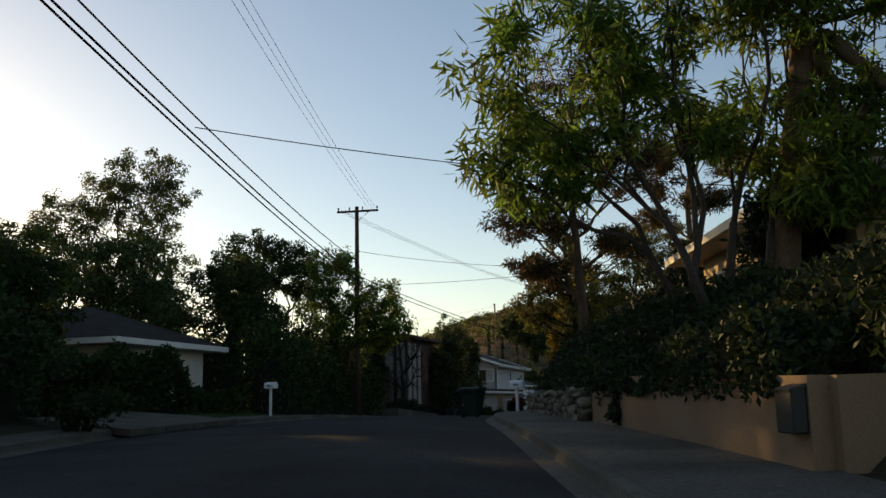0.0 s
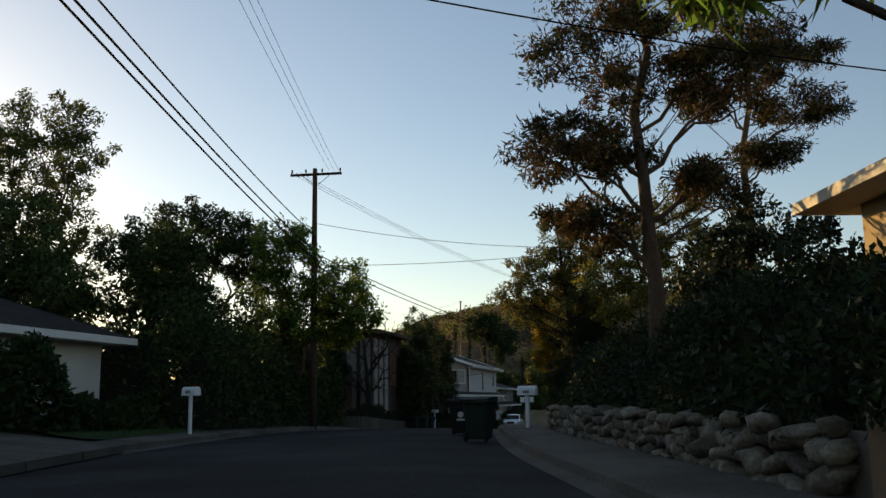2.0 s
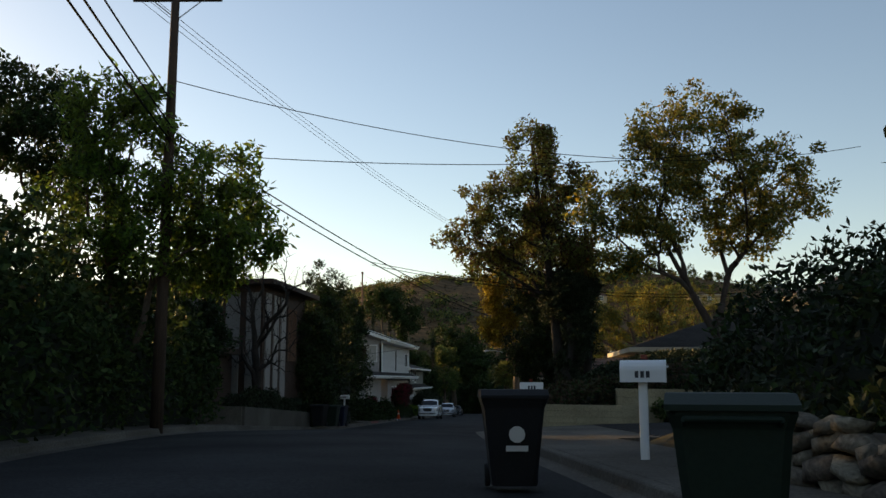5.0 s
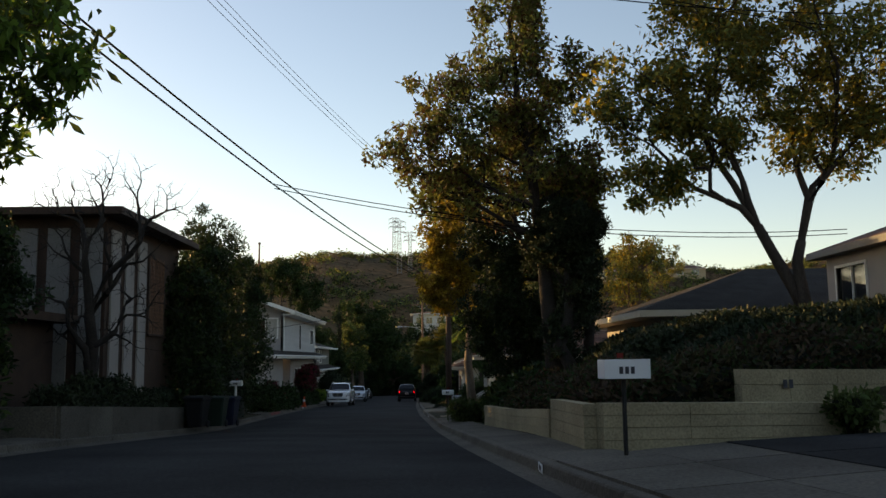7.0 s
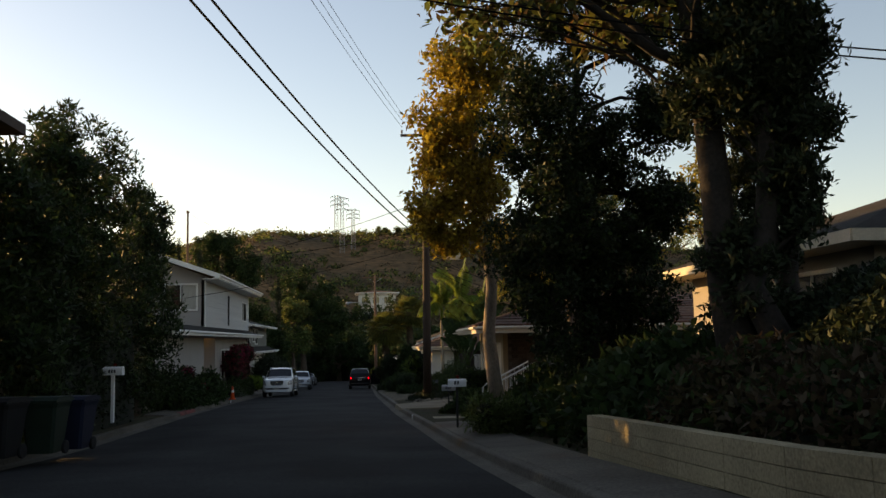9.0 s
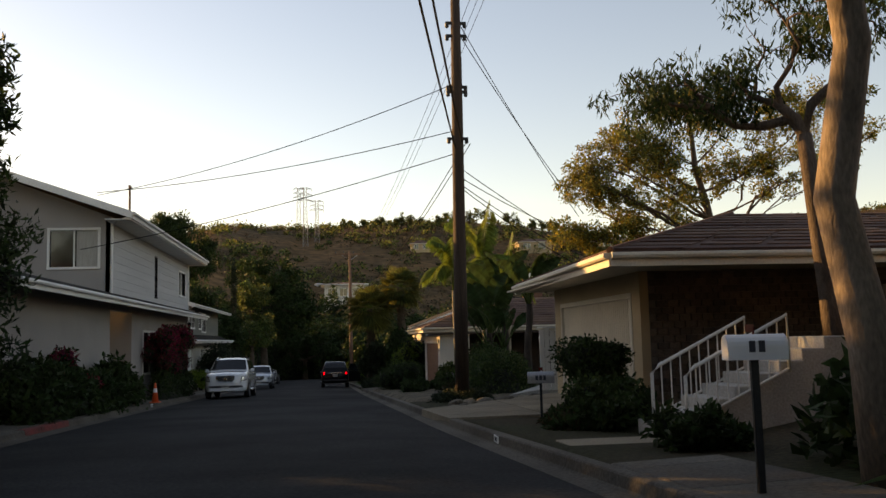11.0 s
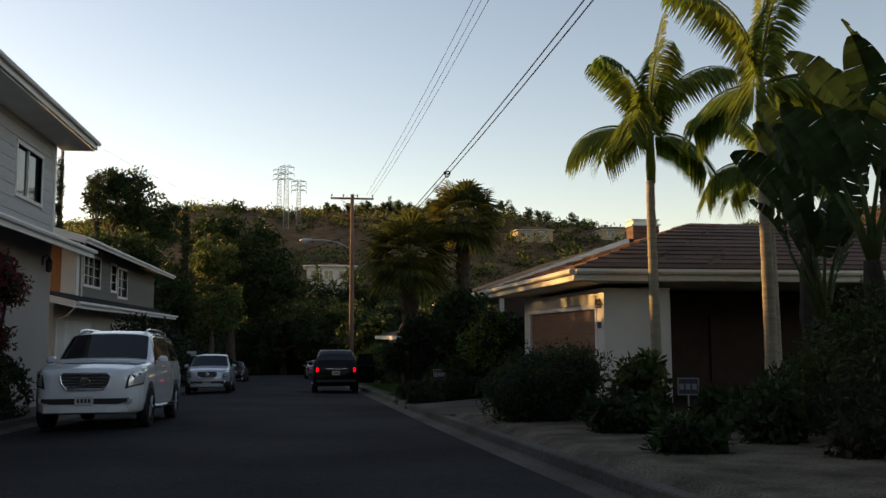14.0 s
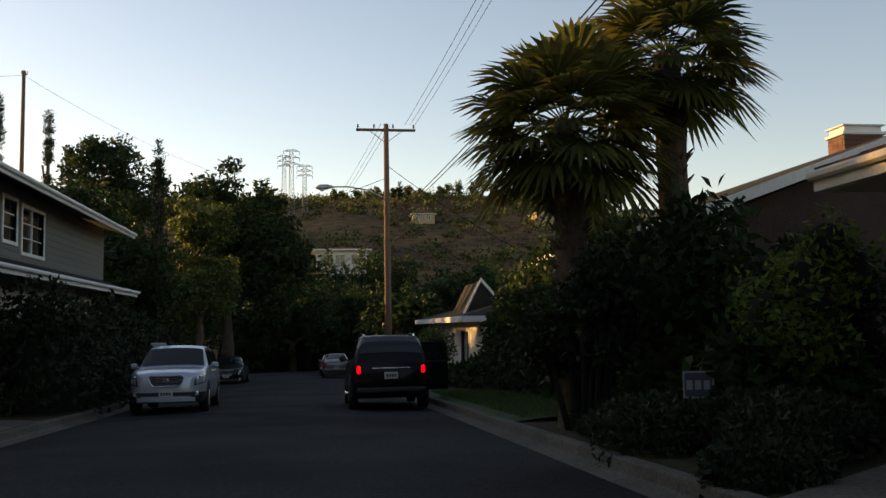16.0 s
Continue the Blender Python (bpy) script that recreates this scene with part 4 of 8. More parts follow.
def house_brown_door():
    h = thing("house", "low off-white stucco house with brown hip roof and brown garage door", "house")
    X, z0, z1 = -8.2, -2.3, 0.62
    door = (114.75, 120.5, -2.02, 0.2)
    panel_wall(h, "wall", "x", X, 114.2, 121.15, z0, z1, [door], STUCCO_WHITE)
    panel_wall(h, "wall", "y", 114.2, X + .18, -6.9, z0, z1, [], STUCCO_WHITE)
    panel_wall(h, "wall", "x", -6.9, 114.2, 117.0, z0, z1, [], STUCCO_WHITE)
    panel_wall(h, "entry_wall", "y", 117.0, -6.7, 9, z0, z1, [(-5.6, -4.5, -2.0, 0.1)], WOOD_DARK)
    g = Geo()
    g.box(-5.6, 117.05, -2.0, -4.5, 117.1, 0.1)
    part("door", g, WOOD_DARK, h)
    panel_wall(h, "wall", "y", 121.15, X + .18, 9, z0, z1, [], STUCCO_WHITE, inward=-1)
    panel_wall(h, "wall", "x", 9, 114.2, 140, z0, z1, [], STUCCO_WHITE, inward=-1)
    g = Geo()
    for b in ((114.65, 114.765), (120.485, 120.6)):
        g.box(X - .02, b[0], -2.05, X + .1, b[1], 0.3, 0.01)
    g.box(X - .02, 114.765, 0.185, X + .1, 120.485, 0.3, 0.01)
    part("door_frame", g, TRIM_WHITE, h)
    g = Geo()
    g.box(X + .07, 114.75, -2.02, X + .12, 120.5, 0.2)
    gd = part("garage_door", g, DOOR_BROWN, h, "brown sectional garage door")
    for i in range(4):
        for j in range(1):
            g = Geo()
            g.box(X + .045, 114.77, -2.0 + i * .548, X + .072, 120.48, -2.0 + i * .548 + .535, 0.012)
            part("door_panel", g, DOOR_BROWN, gd)
    e, top = 0.98, 2.5
    A, B, C, D = (-9.05, 113.45, e), (-9.05, 122.1, e), (10, 122.1, e), (10, 113.45, e)
    r0, r1 = (-4.6, 117.8, top), (8, 117.8, top)
    roof_slab(h, [A, B, r0], 0.1, ROOF_BROWN)
    roof_slab(h, [D, A, r0, r1], 0.1, ROOF_BROWN)
    roof_slab(h, [B, C, r1, r0], 0.1, ROOF_BROWN)
    shingles(h, [A, D, r1, r0], 12, ROOF_BROWN, cols=14)
    shingles(h, [B, A, r0, r0], 12, ROOF_BROWN, cols=8)
    for p, q, o in ((A, B, (-.07, 0, -.07)), (A, D, (0, -.07, -.07))):
        strip(h, "fascia", p, q, 0.22, 0.05, TRIM_CREAM, 0.03)
        gutter(h, Vector(p) + Vector(o), Vector(q) + Vector(o), TRIM_CREAM)
    g = Geo()
    g.box(-9.0, 113.5, 0.72, 9.9, 122.05, 0.76)
    part("soffit", g, TRIM_CREAM, h)
    # higher rear wing with a gable end and the chimneys
    panel_wall(h, "wall", "x", -7.4, 128.2, 140, z0, 1.3, [], STUCCO_WHITE)
    panel_wall(h, "wall", "y", 128.2, -7.2, 9.5, z0, 1.3, [], WOOD_DARK)
    panel_wall(h, "wall", "y", 140, -7.4, 9.5, z0, 1.3, [], STUCCO_WHITE, inward=-1)
    g = Geo()
    g.add([(-7.2, 128.2, 1.3), (9.5, 128.2, 1.3), (-2.6, 128.2, 2.95), (-7.2, 128.4, 1.3), (9.5, 128.4, 1.3), (-2.6, 128.4, 2.95)], [(0, 1, 2), (5, 4, 3), (0, 3, 4, 1), (1, 4, 5, 2), (2, 5, 3, 0)])
    part("gable", g, WOOD_DARK, h)
    roof_slab(h, [(-8.3, 127.6, 1.2), (-8.3, 140.6, 1.2), (-2.6, 140.6, 3.2), (-2.6, 127.6, 3.2)], 0.12, ROOF_DARK)
    roof_slab(h, [(-2.6, 127.6, 3.2), (-2.6, 140.6, 3.2), (10.4, 140.6, 1.2), (10.4, 127.6, 1.2)], 0.12, ROOF_DARK)
    strip(h, "bargeboard", (-8.3, 127.57, 1.24), (-2.6, 127.57, 3.25), 0.22, 0.06, TRIM_WHITE, 0.03)
    strip(h, "fascia", (-8.32, 127.6, 1.24), (-8.32, 140.6, 1.24), 0.2, 0.05, TRIM_WHITE, 0.03)
    chim = None
    for cx, cy, cz, w, d, zt, mat, label in ((2.0, 137.9, 2.2, 1.35, 0.9, 4.95, BRICK_RED, "red brick chimney"), (4.6, 135.0, 1.8, 0.6, 0.5, 4.2, TRIM_WHITE, "white chimney")):
        g = Geo()
        g.box(cx - w / 2 + .015, cy - d / 2 + .015, cz, cx + w / 2 - .015, cy + d / 2 - .015, zt)
        chim = part("chimney", g, MORTAR if mat is BRICK_RED else mat, h, label)
        if mat is BRICK_RED:
            for r in range(int((zt - cz) / .085)):
                for k in range(4):
                    u = cx - w / 2 + (k + (0.5 if r % 2 else 0) - 0.25 * (r % 2)) * w / 4
                    g = Geo()
                    g.box(max(u, cx - w / 2), cy - d / 2, cz + r * .085, min(u + w / 4 - .012, cx + w / 2), cy - d / 2 + .1, cz + r * .085 + .073, .004)
                    part("brick", g, BRICK_RED, chim)
                for k in range(3):
                    u = cy - d / 2 + .11 + k * (d - .11) / 3
                    g = Geo()
                    g.box(cx - w / 2, u, cz + r * .085, cx - w / 2 + .1, u + (d - .11) / 3 - .012, cz + r * .085 + .073, .004)
                    part("brick", g, BRICK_RED, chim)
        g = Geo()
        g.box(cx - w / 2 - .06, cy - d / 2 - .06, zt, cx + w / 2 + .06, cy + d / 2 + .06, zt + .1, .01)
        g.box(cx - w / 2 + .05, cy - d / 2 + .05, zt + .1, cx + w / 2 - .05, cy + d / 2 - .05, zt + .28)
        g.box(cx - w / 2 - .04, cy - d / 2 - .04, zt + .28, cx + w / 2 + .04, cy + d / 2 + .04, zt + .33, .01)
        part("chimney_cap", g, TRIM_WHITE, chim)
    return h


def house_two_storey():
    """The pale grey house with lapped boards above and a skirt roof."""
    h = thing("house", "two-storey house with pale lapped siding above taupe stucco", "house")
    X, yn, yf, zl = -21.3, 103.8, 121.5, -2.2
    low = panel_wall(h, "lower_wall", "x", X, 92.0, 121.5, zl, 2.2, [(103.8, 107.3, -1.9, 1.75), (109.5, 112.5, -0.7, 1.0)], STUCCO_GREY, inward=-1)
    window(h, "x", X, 109.5, 112.5, -0.7, 1.0, -1, 1)
    g = Geo()
    g.box(X - 1.3, 103.8, -1.9, X - 1.2, 107.3, 1.75)
    g.box(X - 1.3, 103.7, -1.9, X - .18, 103.8, 1.75)
    g.box(X - 1.3, 107.3, -1.9, X - .18, 107.4, 1.75)
    part("porch_recess", g, STUCCO_GREY, h)
    panel_wall(h, "lower_wall", "y", 92.0, -31, X - .18, zl, 2.2, [], STUCCO_GREY)
    panel_wall(h, "lower_wall", "y", 121.5, -31, X - .18, zl, 5.0, [], STUCCO_GREY, inward=-1)
    slit, win = (111.9, 112.35, 2.6, 4.4), (118.3, 120.3, 3.05, 4.25)
    panel_wall(h, "upper_wall", "x", X, yn, yf, 2.2, 5.1, [slit, win], SIDING_WHITE, inward=-1)
    siding(h, "x", X, yn, yf, 2.3, 5.1, [slit, win], SIDING_WHITE, 0.3, 1)
    window(h, "x", X, *slit, -1, 0, 0, 0.05, BLACK_METAL)
    window(h, "x", X, *win, -1, 1)
    gw = (-23.4, -21.75, 3.3, 4.62)
    panel_wall(h, "upper_wall", "y", yn, -31, X, 2.2, 5.1, [gw], STUCCO_GREY)
    window(h, "y", yn, *gw, 1, 1, 0, 0.09, TRIM_WHITE, True)
    g = Geo()
    g.add([(X, yn, 5.1), (-26, yn, 6.9), (-31, yn, 5.1), (X, yn + .18, 5.1), (-26, yn + .18, 6.9), (-31, yn + .18, 5.1)], [(0, 1, 2), (5, 4, 3), (0, 3, 4, 1), (1, 4, 5, 2), (0, 2, 5, 3)])
    part("gable", g, STUCCO_GREY, h)
    a, b = yn - 1.0, yf + 0.7
    roof_slab(h, [(-20.4, a, 5.12), (-20.4, b, 5.12), (-26, b, 7.05), (-26, a, 7.05)], 0.12, ROOF_DARK)
    roof_slab(h, [(-26, a, 7.05), (-26, b, 7.05), (-32, b, 5.0), (-32, a, 5.0)], 0.12, ROOF_DARK)
    strip(h, "fascia", (-20.38, a, 5.14), (-20.38, b, 5.14), 0.24, 0.05, TRIM_WHITE)
    gutter(h, (-20.31, a, 5.08), (-20.31, b, 5.08), TRIM_WHITE)
    strip(h, "bargeboard", (-20.38, a - .03, 5.16), (-26, a - .03, 7.1), 0.26, 0.05, TRIM_WHITE)
    strip(h, "bargeboard", (-20.38, b + .03, 5.16), (-26, b + .03, 7.1), 0.26, 0.05, TRIM_WHITE)
    g = Geo()
    g.box(X, a + .05, 4.86, -20.42, b - .05, 4.9)
    part("soffit", g, TRIM_WHITE, h)
    g = Geo()
    g.tube([(-20.35, a + .1, 5.0), (-20.9, a + .3, 4.85), (X + .06, yn - .08, 4.75), (X + .06, yn - .08, 2.4)], 0.045, 8)
    part("downpipe", g, TRIM_WHITE, h)
    g = Geo()
    g.box(X, yn - .07, 2.2, X + .05, yn + .12, 5.0, .01)
    part("corner_board", g, TRIM_WHITE, h)
    g = Geo()
    g.box(X, yf - .12, 2.2, X + .05, yf + .02, 5.0, .01)
    part("corner_board", g, TRIM_WHITE, h)
    # skirt roof between the storeys
    roof_slab(h, [(-20.35, 91.3, 1.98), (-20.35, 122.0, 1.98), (X, 122.0, 2.36), (X, 91.3, 2.36)], 0.09, ROOF_DARK, "skirt_roof")
    strip(h, "fascia", (-20.33, 91.3, 2.0), (-20.33, 122.0, 2.0), 0.2, 0.05, TRIM_WHITE)
    gutter(h, (-20.26, 91.3, 1.97), (-20.26, 122.0, 1.97), TRIM_WHITE)
    roof_slab(h, [(-20.5, 91.3, 2.1), (-20.5, yn, 2.1), (-27, yn, 3.2), (-27, 91.3, 3.2)], 0.1, ROOF_DARK)
    return h


def house_terracotta():
    h = thing("house", "two-storey house with green-grey siding and terracotta end wall", "house")
    X, yn, yf = -22.8, 130.2, 147.0
    wins = [(131.4, 134.0, 1.62, 2.72), (136.1, 137.1, 1.62, 2.7), (137.6, 139.5, 1.42, 2.64)]
    panel_wall(h, "lower_wall", "x", X, 127.5, yf, -3.2, 1.0, [(129, 133, -2.6, 0.2)], STUCCO_WHITE, inward=-1)
    panel_wall(h, "upper_wall", "x", X, yn, yf, 1.0, 3.1, wins, SIDING_GREY, inward=-1)
    siding(h, "x", X, yn + .35, yf, 1.0, 3.1, wins, SIDING_GREY, 0.2, 1)
    for k, w in enumerate(wins):
        window(h, "x", X, *w, -1, (2, 0, 1)[k], 2, 0.1)
    g = Geo()
    g.box(X - .12, 129, -2.6, X - .06, 133, 0.2)
    part("garage_door", g, TRIM_WHITE, h, "white garage door")
    panel_wall(h, "end_wall", "y", yn, -31, X - .02, 1.0, 3.1, [], ORANGE_WALL)
    panel_wall(h, "end_wall", "y", 127.5, -31, X - .18, -3.2, 0.9, [], ORANGE_WALL)
    panel_wall(h, "lower_wall", "y", yf, -31, X, -3.2, 3.1, [], STUCCO_WHITE, inward=-1)
    g = Geo()
    g.box(X, yn - .035, 0.95, X + .05, yn + .35, 3.1, .01)
    part("corner_board", g, TRIM_WHITE, h)
    g = Geo()
    g.box(X - .5, yn - .04, 0.95, X - .004, yn - .005, 3.1, .01)
    part("corner_board", g, TRIM_WHITE, h)
    g = Geo()
    g.add([(X, yn, 3.1), (-27, yn, 4.2), (-31, yn, 3.1), (X, yn + .18, 3.1), (-27, yn + .18, 4.2), (-31, yn + .18, 3.1)], [(0, 1, 2), (5, 4, 3), (0, 3, 4, 1), (1, 4, 5, 2), (0, 2, 5, 3)])
    part("gable", g, ORANGE_WALL, h)
    a, b = 127.6, 148.0
    roof_slab(h, [(-21.9, a, 3.0), (-21.9, b, 3.0), (-27, b, 4.4), (-27, a, 4.4)], 0.1, ROOF_DARK)
    roof_slab(h, [(-27, a, 4.4), (-27, b, 4.4), (-32, b, 3.0), (-32, a, 3.0)], 0.1, ROOF_DARK)
    strip(h, "fascia", (-21.88, a, 3.02), (-21.88, b, 3.02), 0.2, 0.05, TRIM_WHITE)
    gutter(h, (-21.82, a, 2.96), (-21.82, b, 2.96), TRIM_WHITE)
    strip(h, "bargeboard", (-21.88, a - .03, 3.04), (-27, a - .03, 4.45), 0.26, 0.05, TRIM_WHITE)
    g = Geo()
    g.tube([(-21.85, a + .2, 2.9), (-22.4, a + 1.6, 2.72), (X + .1, yn + .5, 2.6), (X + .1, yn + .5, 1.1)], 0.04, 8)
    part("downpipe", g, TRIM_WHITE, h)
    roof_slab(h, [(-21.7, 125.8, 0.72), (-21.7, 147.6, 0.72), (X, 147.6, 1.15), (X, 125.8, 1.15)], 0.09, ROOF_DARK, "skirt_roof")
    roof_slab(h, [(-21.7, 125.8, 0.72), (X, 127.5, 1.15), (-28, 127.5, 2.4), (-28, 125.8, 2.2)], 0.09, ROOF_DARK, "skirt_roof")
    strip(h, "fascia", (-21.68, 125.8, 0.74), (-21.68, 147.6, 0.74), 0.2, 0.05, TRIM_WHITE)
    strip(h, "bargeboard", (-21.68, 125.77, 0.76), (-28, 125.77, 2.3), 0.22, 0.05, TRIM_WHITE)
    gutter(h, (-21.6, 125.8, .7), (-21.6, 147.6, .7), TRIM_WHITE)
    g = Geo()
    g.tube([(-21.7, 126.0, .6), (-22.3, 127.2, .3), (X + .08, 127.6, .2), (X + .08, 127.6, -2.5)], 0.04, 8)
    part("downpipe", g, TRIM_WHITE, h)
    return h


def simple_house(label, x0, x1, y0, y1, z0, eave, ridge, wall, roof, trim, along="y", over=0.8, holes=(), hole_axis="x", face="x0", mullions=1):
    """A plain house box with a gabled or hipped roof, fascias and windows."""
    h = thing("house", label, "house")
    hx0 = [w for f, *w in holes if f == "x0"]
    hx1 = [w for f, *w in holes if f == "x1"]
    hy0 = [w for f, *w in holes if f == "y0"]
    panel_wall(h, "wall", "x", x0, y0, y1, z0, eave, hx0, wall)
    panel_wall(h, "wall", "x", x1, y0, y1, z0, eave, hx1, wall, inward=-1)
    panel_wall(h, "wall", "y", y0, x0 + .18, x1 - .18, z0, eave, hy0, wall)
    panel_wall(h, "wall", "y", y1, x0 + .18, x1 - .18, z0, eave, [], wall, inward=-1)
    for w in hx0:
        window(h, "x", x0, *w, 1, mullions)
    for w in hx1:
        window(h, "x", x1, *w, -1, mullions)
    for w in hy0:
        window(h, "y", y0, *w, 1, mullions)
    o = over
    A, B, C, D = (x0 - o, y0 - o, eave), (x1 + o, y0 - o, eave), (x1 + o, y1 + o, eave), (x0 - o, y1 + o, eave)
    if along == "y":
        m = (x0 + x1) / 2
        k = min((x1 - x0) / 2 + o, (y1 - y0) / 2 - 0.2)
        r0, r1 = (m, y0 - o + k, ridge), (m, y1 + o - k, ridge)
        faces = [[A, D, r1, r0], [B, C, r1, r0][::-1], [A, B, r0], [D, C, r1]]
    else:
        m = (y0 + y1) / 2
        k = min((y1 - y0) / 2 + o, (x1 - x0) / 2 - 0.2)
        r0, r1 = (x0 - o + k, m, ridge), (x1 + o - k, m, ridge)
        faces = [[A, B, r1, r0], [D, C, r1, r0], [A, D, r0], [B, C, r1]]
    for f in faces:
        roof_slab(h, f, 0.12, roof)
    for p, q in ((A, B), (B, C), (C, D), (D, A)):
        strip(h, "fascia", p, q, 0.22, 0.05, trim)
    g = Geo()
    g.box(x0 - o + .05, y0 - o + .05, eave - .2, x1 + o - .05, y1 + o - .05, eave - .16)
    part("soffit", g, trim, h)
    return h


house_cream()
house_brown_door()
house_two_storey()
house_terracotta()
flat = simple_house("flat-roofed two-storey house with pale panelled front", -34, -20.4, 65.9, 73.4, -1.2, 6.15, 6.5, WOOD_DARK, ROOF_DARK, WOOD_DARK, "y", 0.6)
# white panels drawn in greys that carry the front's shade
for k in range(9):
    g = Geo()
    g.box(-21.15 - k * .95, 65.82, -0.9, -20.5 - k * .95, 65.89, 5.6, .01)
    part("front_panel", g, PANEL_SHADE, flat, "pale panel in shade-dimmed grey")
for k in range(3):
    g = Geo()
    g.box(-20.39, 66.2 + k * 1.25, -0.9, -20.32, 66.95 + k * 1.25, 5.6, .01)
    part("side_panel", g, STUCCO_GREY, flat, "white painted panel")
lattice = Geo()
for a, b, c, d in ((69.6, 69.68, 2.6, 5.2), (71.3, 71.38, 2.6, 5.2), (69.68, 71.3, 5.12, 5.2), (69.68, 71.3, 2.55, 2.62)):
    lattice.box(-20.34, a - .002, c, -20.28, b + .002, d)
lattice = part("lattice", lattice, WOOD_DARK, flat, "open wooden lattice screen")
for k in range(18):
    g = Geo()
    g.box(-20.33, 69.68, 2.62 + k * .145, -20.3, 71.3, 2.66 + k * .145)
    part("slat", g, WOOD_POLE_PALE, lattice)
for k in range(10):
    g = Geo()
    g.box(-20.3, 69.76 + k * .16, 2.6, -20.275, 69.8 + k * .16, 5.2)
    part("slat", g, WOOD_POLE_PALE, lattice)
simple_house("low grey garage with flat dark roof", -32, -21.4, 61.8, 64.8, -0.4, 3.0, 3.5, WOOD_DARK, ROOF_DARK, WOOD_DARK, "y", 0.5)
simple_house("low white house with shallow roof behind shrubs", -33, -20.7, 29.9, 36.6, 0.4, 3.75, 5.4, STUCCO_WHITE, ROOF_DARK, TRIM_WHITE, "x", 0.8, [("x1", 31, 32.6, 1.9, 3.0), ("y0", -28, -26, 1.9, 3.0)])
yellow = simple_house("yellow stucco house above the slope with tiled roof", 0, 11, -10, 0, 1.5, 5.6, 7.6, STUCCO_TAN, ROOF_BROWN, TRIM_CREAM, "y", 0.9, [("x0", -2.6, -1.3, 3.6, 4.8), ("x0", -7.0, -5.2, 3.2, 4.8), ("y0", 2, 4, 3.2, 4.8)], mullions=2)
yellow.matrix_basis = pose(.85, 28.1, -.3, 0, 0, 14.6)
# grey wall and dim trim put shade into a cream house's colours
simple_house("low cream house on the upper terrace behind trees", 2.2, 15, 59.5, 68.9, 1.0, 5.0, 6.9, STUCCO_GREY, ROOF_BROWN, PANEL_SHADE, "x", 0.45, [("x0", 66.3, 68.2, 3.0, 4.4), ("x0", 61, 63.5, 3.0, 4.4)])
simple_house("low shaded house with dark hip roof and wide eaves", -2.9, 14, 70.5, 80, 0.2, 3.2, 5.1, STUCCO_GREY, ROOF_DARK, TRIM_CREAM, "x", 1.0, [("y0", -1.6, 1.2, 1.3, 2.7), ("x0", 72, 74, 1.3, 2.6)])
far = simple_house("low pale house with dark shingle roof and small gable", -8.6, 4, 146, 160, -4, -0.4, 1.5, STUCCO_WHITE, ROOF_DARK, TRIM_WHITE, "y", 0.9, [("x0", 149, 151, -2.3, -1.0), ("y0", -6, -4, -2.4, -1.0)])
for p, q in (((-9.0, 148.2, -.3), (-8.2, 148.2, 1.2)), ((-8.2, 148.2, 1.2), (-6.9, 148.2, -.3))):
    strip(far, "bargeboard", p, q, .16, .06, TRIM_WHITE)
g = Geo()
g.add([(-8.9, 148.25, -.35), (-8.2, 148.25, 1.05), (-7.0, 148.25, -.35), (-8.9, 152, -.35), (-8.2, 152, 1.05), (-7.0, 152, -.35)], [(0, 2, 1), (3, 4, 5), (0, 1, 4, 3), (1, 2, 5, 4), (0, 3, 5, 2)])
part("dormer", g, ROOF_DARK, far)
simple_house("white hillside house with low roof above trees", -14.6, -5.6, 270, 279, 0, 13.2, 13.9, STUCCO_WHITE, ROOF_BROWN, TRIM_WHITE, "x", 0.8, [("y0", -13.8, -12.2, 10.6, 12.2), ("y0", -11.2, -9.6, 10.6, 12.2), ("y0", -8.4, -6.8, 10.6, 12.2)])

sheet("gravel_bed", lambda y: np.linspace(kerb_r(y) + .18, -7.6, 24), np.arange(96.8, 113.6, .2), lambda x, y: (float(ground_z(x, y)) + .1 + .004 * noise.noise((x * 1.7, y * 1.7, 0)) + .006 * noise.noise((x * 6, y * 6, 3)) if x > kerb_r(y) + .3 else rz(y, .15)) - .25 * max(0, 98.2 - y), GRAVEL, "pale gravel bed behind the kerb", "gravel bed")
sheet("lawn", lambda y: np.linspace(kerb_r(y) + .18, -9.0, 6), np.arange(127.0, 139.2, .6), lambda x, y: float(ground_z(x, y)) + .07 if x > kerb_r(y) + .3 else rz(y, .15), LAWN, "clipped green lawn behind the kerb", "lawn")
sheet("lawn_left", lambda y: np.linspace(kerb_l(y) - 6.0, kerb_l(y) - 1.15, 8), np.arange(30.5, 48.2, .6), lambda x, y: float(ground_z(x, y)) + .07, LAWN, "clipped green lawn before dark hedges", "lawn")
grng = np.random.default_rng(44)


def grass(name, x0, x1, y0, y1, n, left=False):
    y = grng.uniform(y0, y1, n)
    x = grng.uniform(x0, x1, n) + ((kerb_l(y)) if left else 0)
    z = ground_z(x, y) + .065
    a = grng.uniform(0, 6.28, n)
    hgt = grng.uniform(.03, .09, n)
    c = np.column_stack([x, y, z])
    s = np.column_stack([np.cos(a), np.sin(a), np.zeros(n)]) * .006
    t = np.column_stack([np.cos(a * 3) * .03, np.sin(a * 3) * .03, hgt])
    q = np.stack([c - s, c + s, c + t + s * .2, c + t - s * .2], 1)
    ob = new(name, quads_mesh(name, q, [GRASS_BLADE]))
    tagged(ob, "short green grass blades of the lawn", "grass", kind="stuff")


grass("grass", -11.55, -9.1, 127, 139, 14000)
grass("grass", -5.8, -1.2, 30.6, 48, 20000, True)

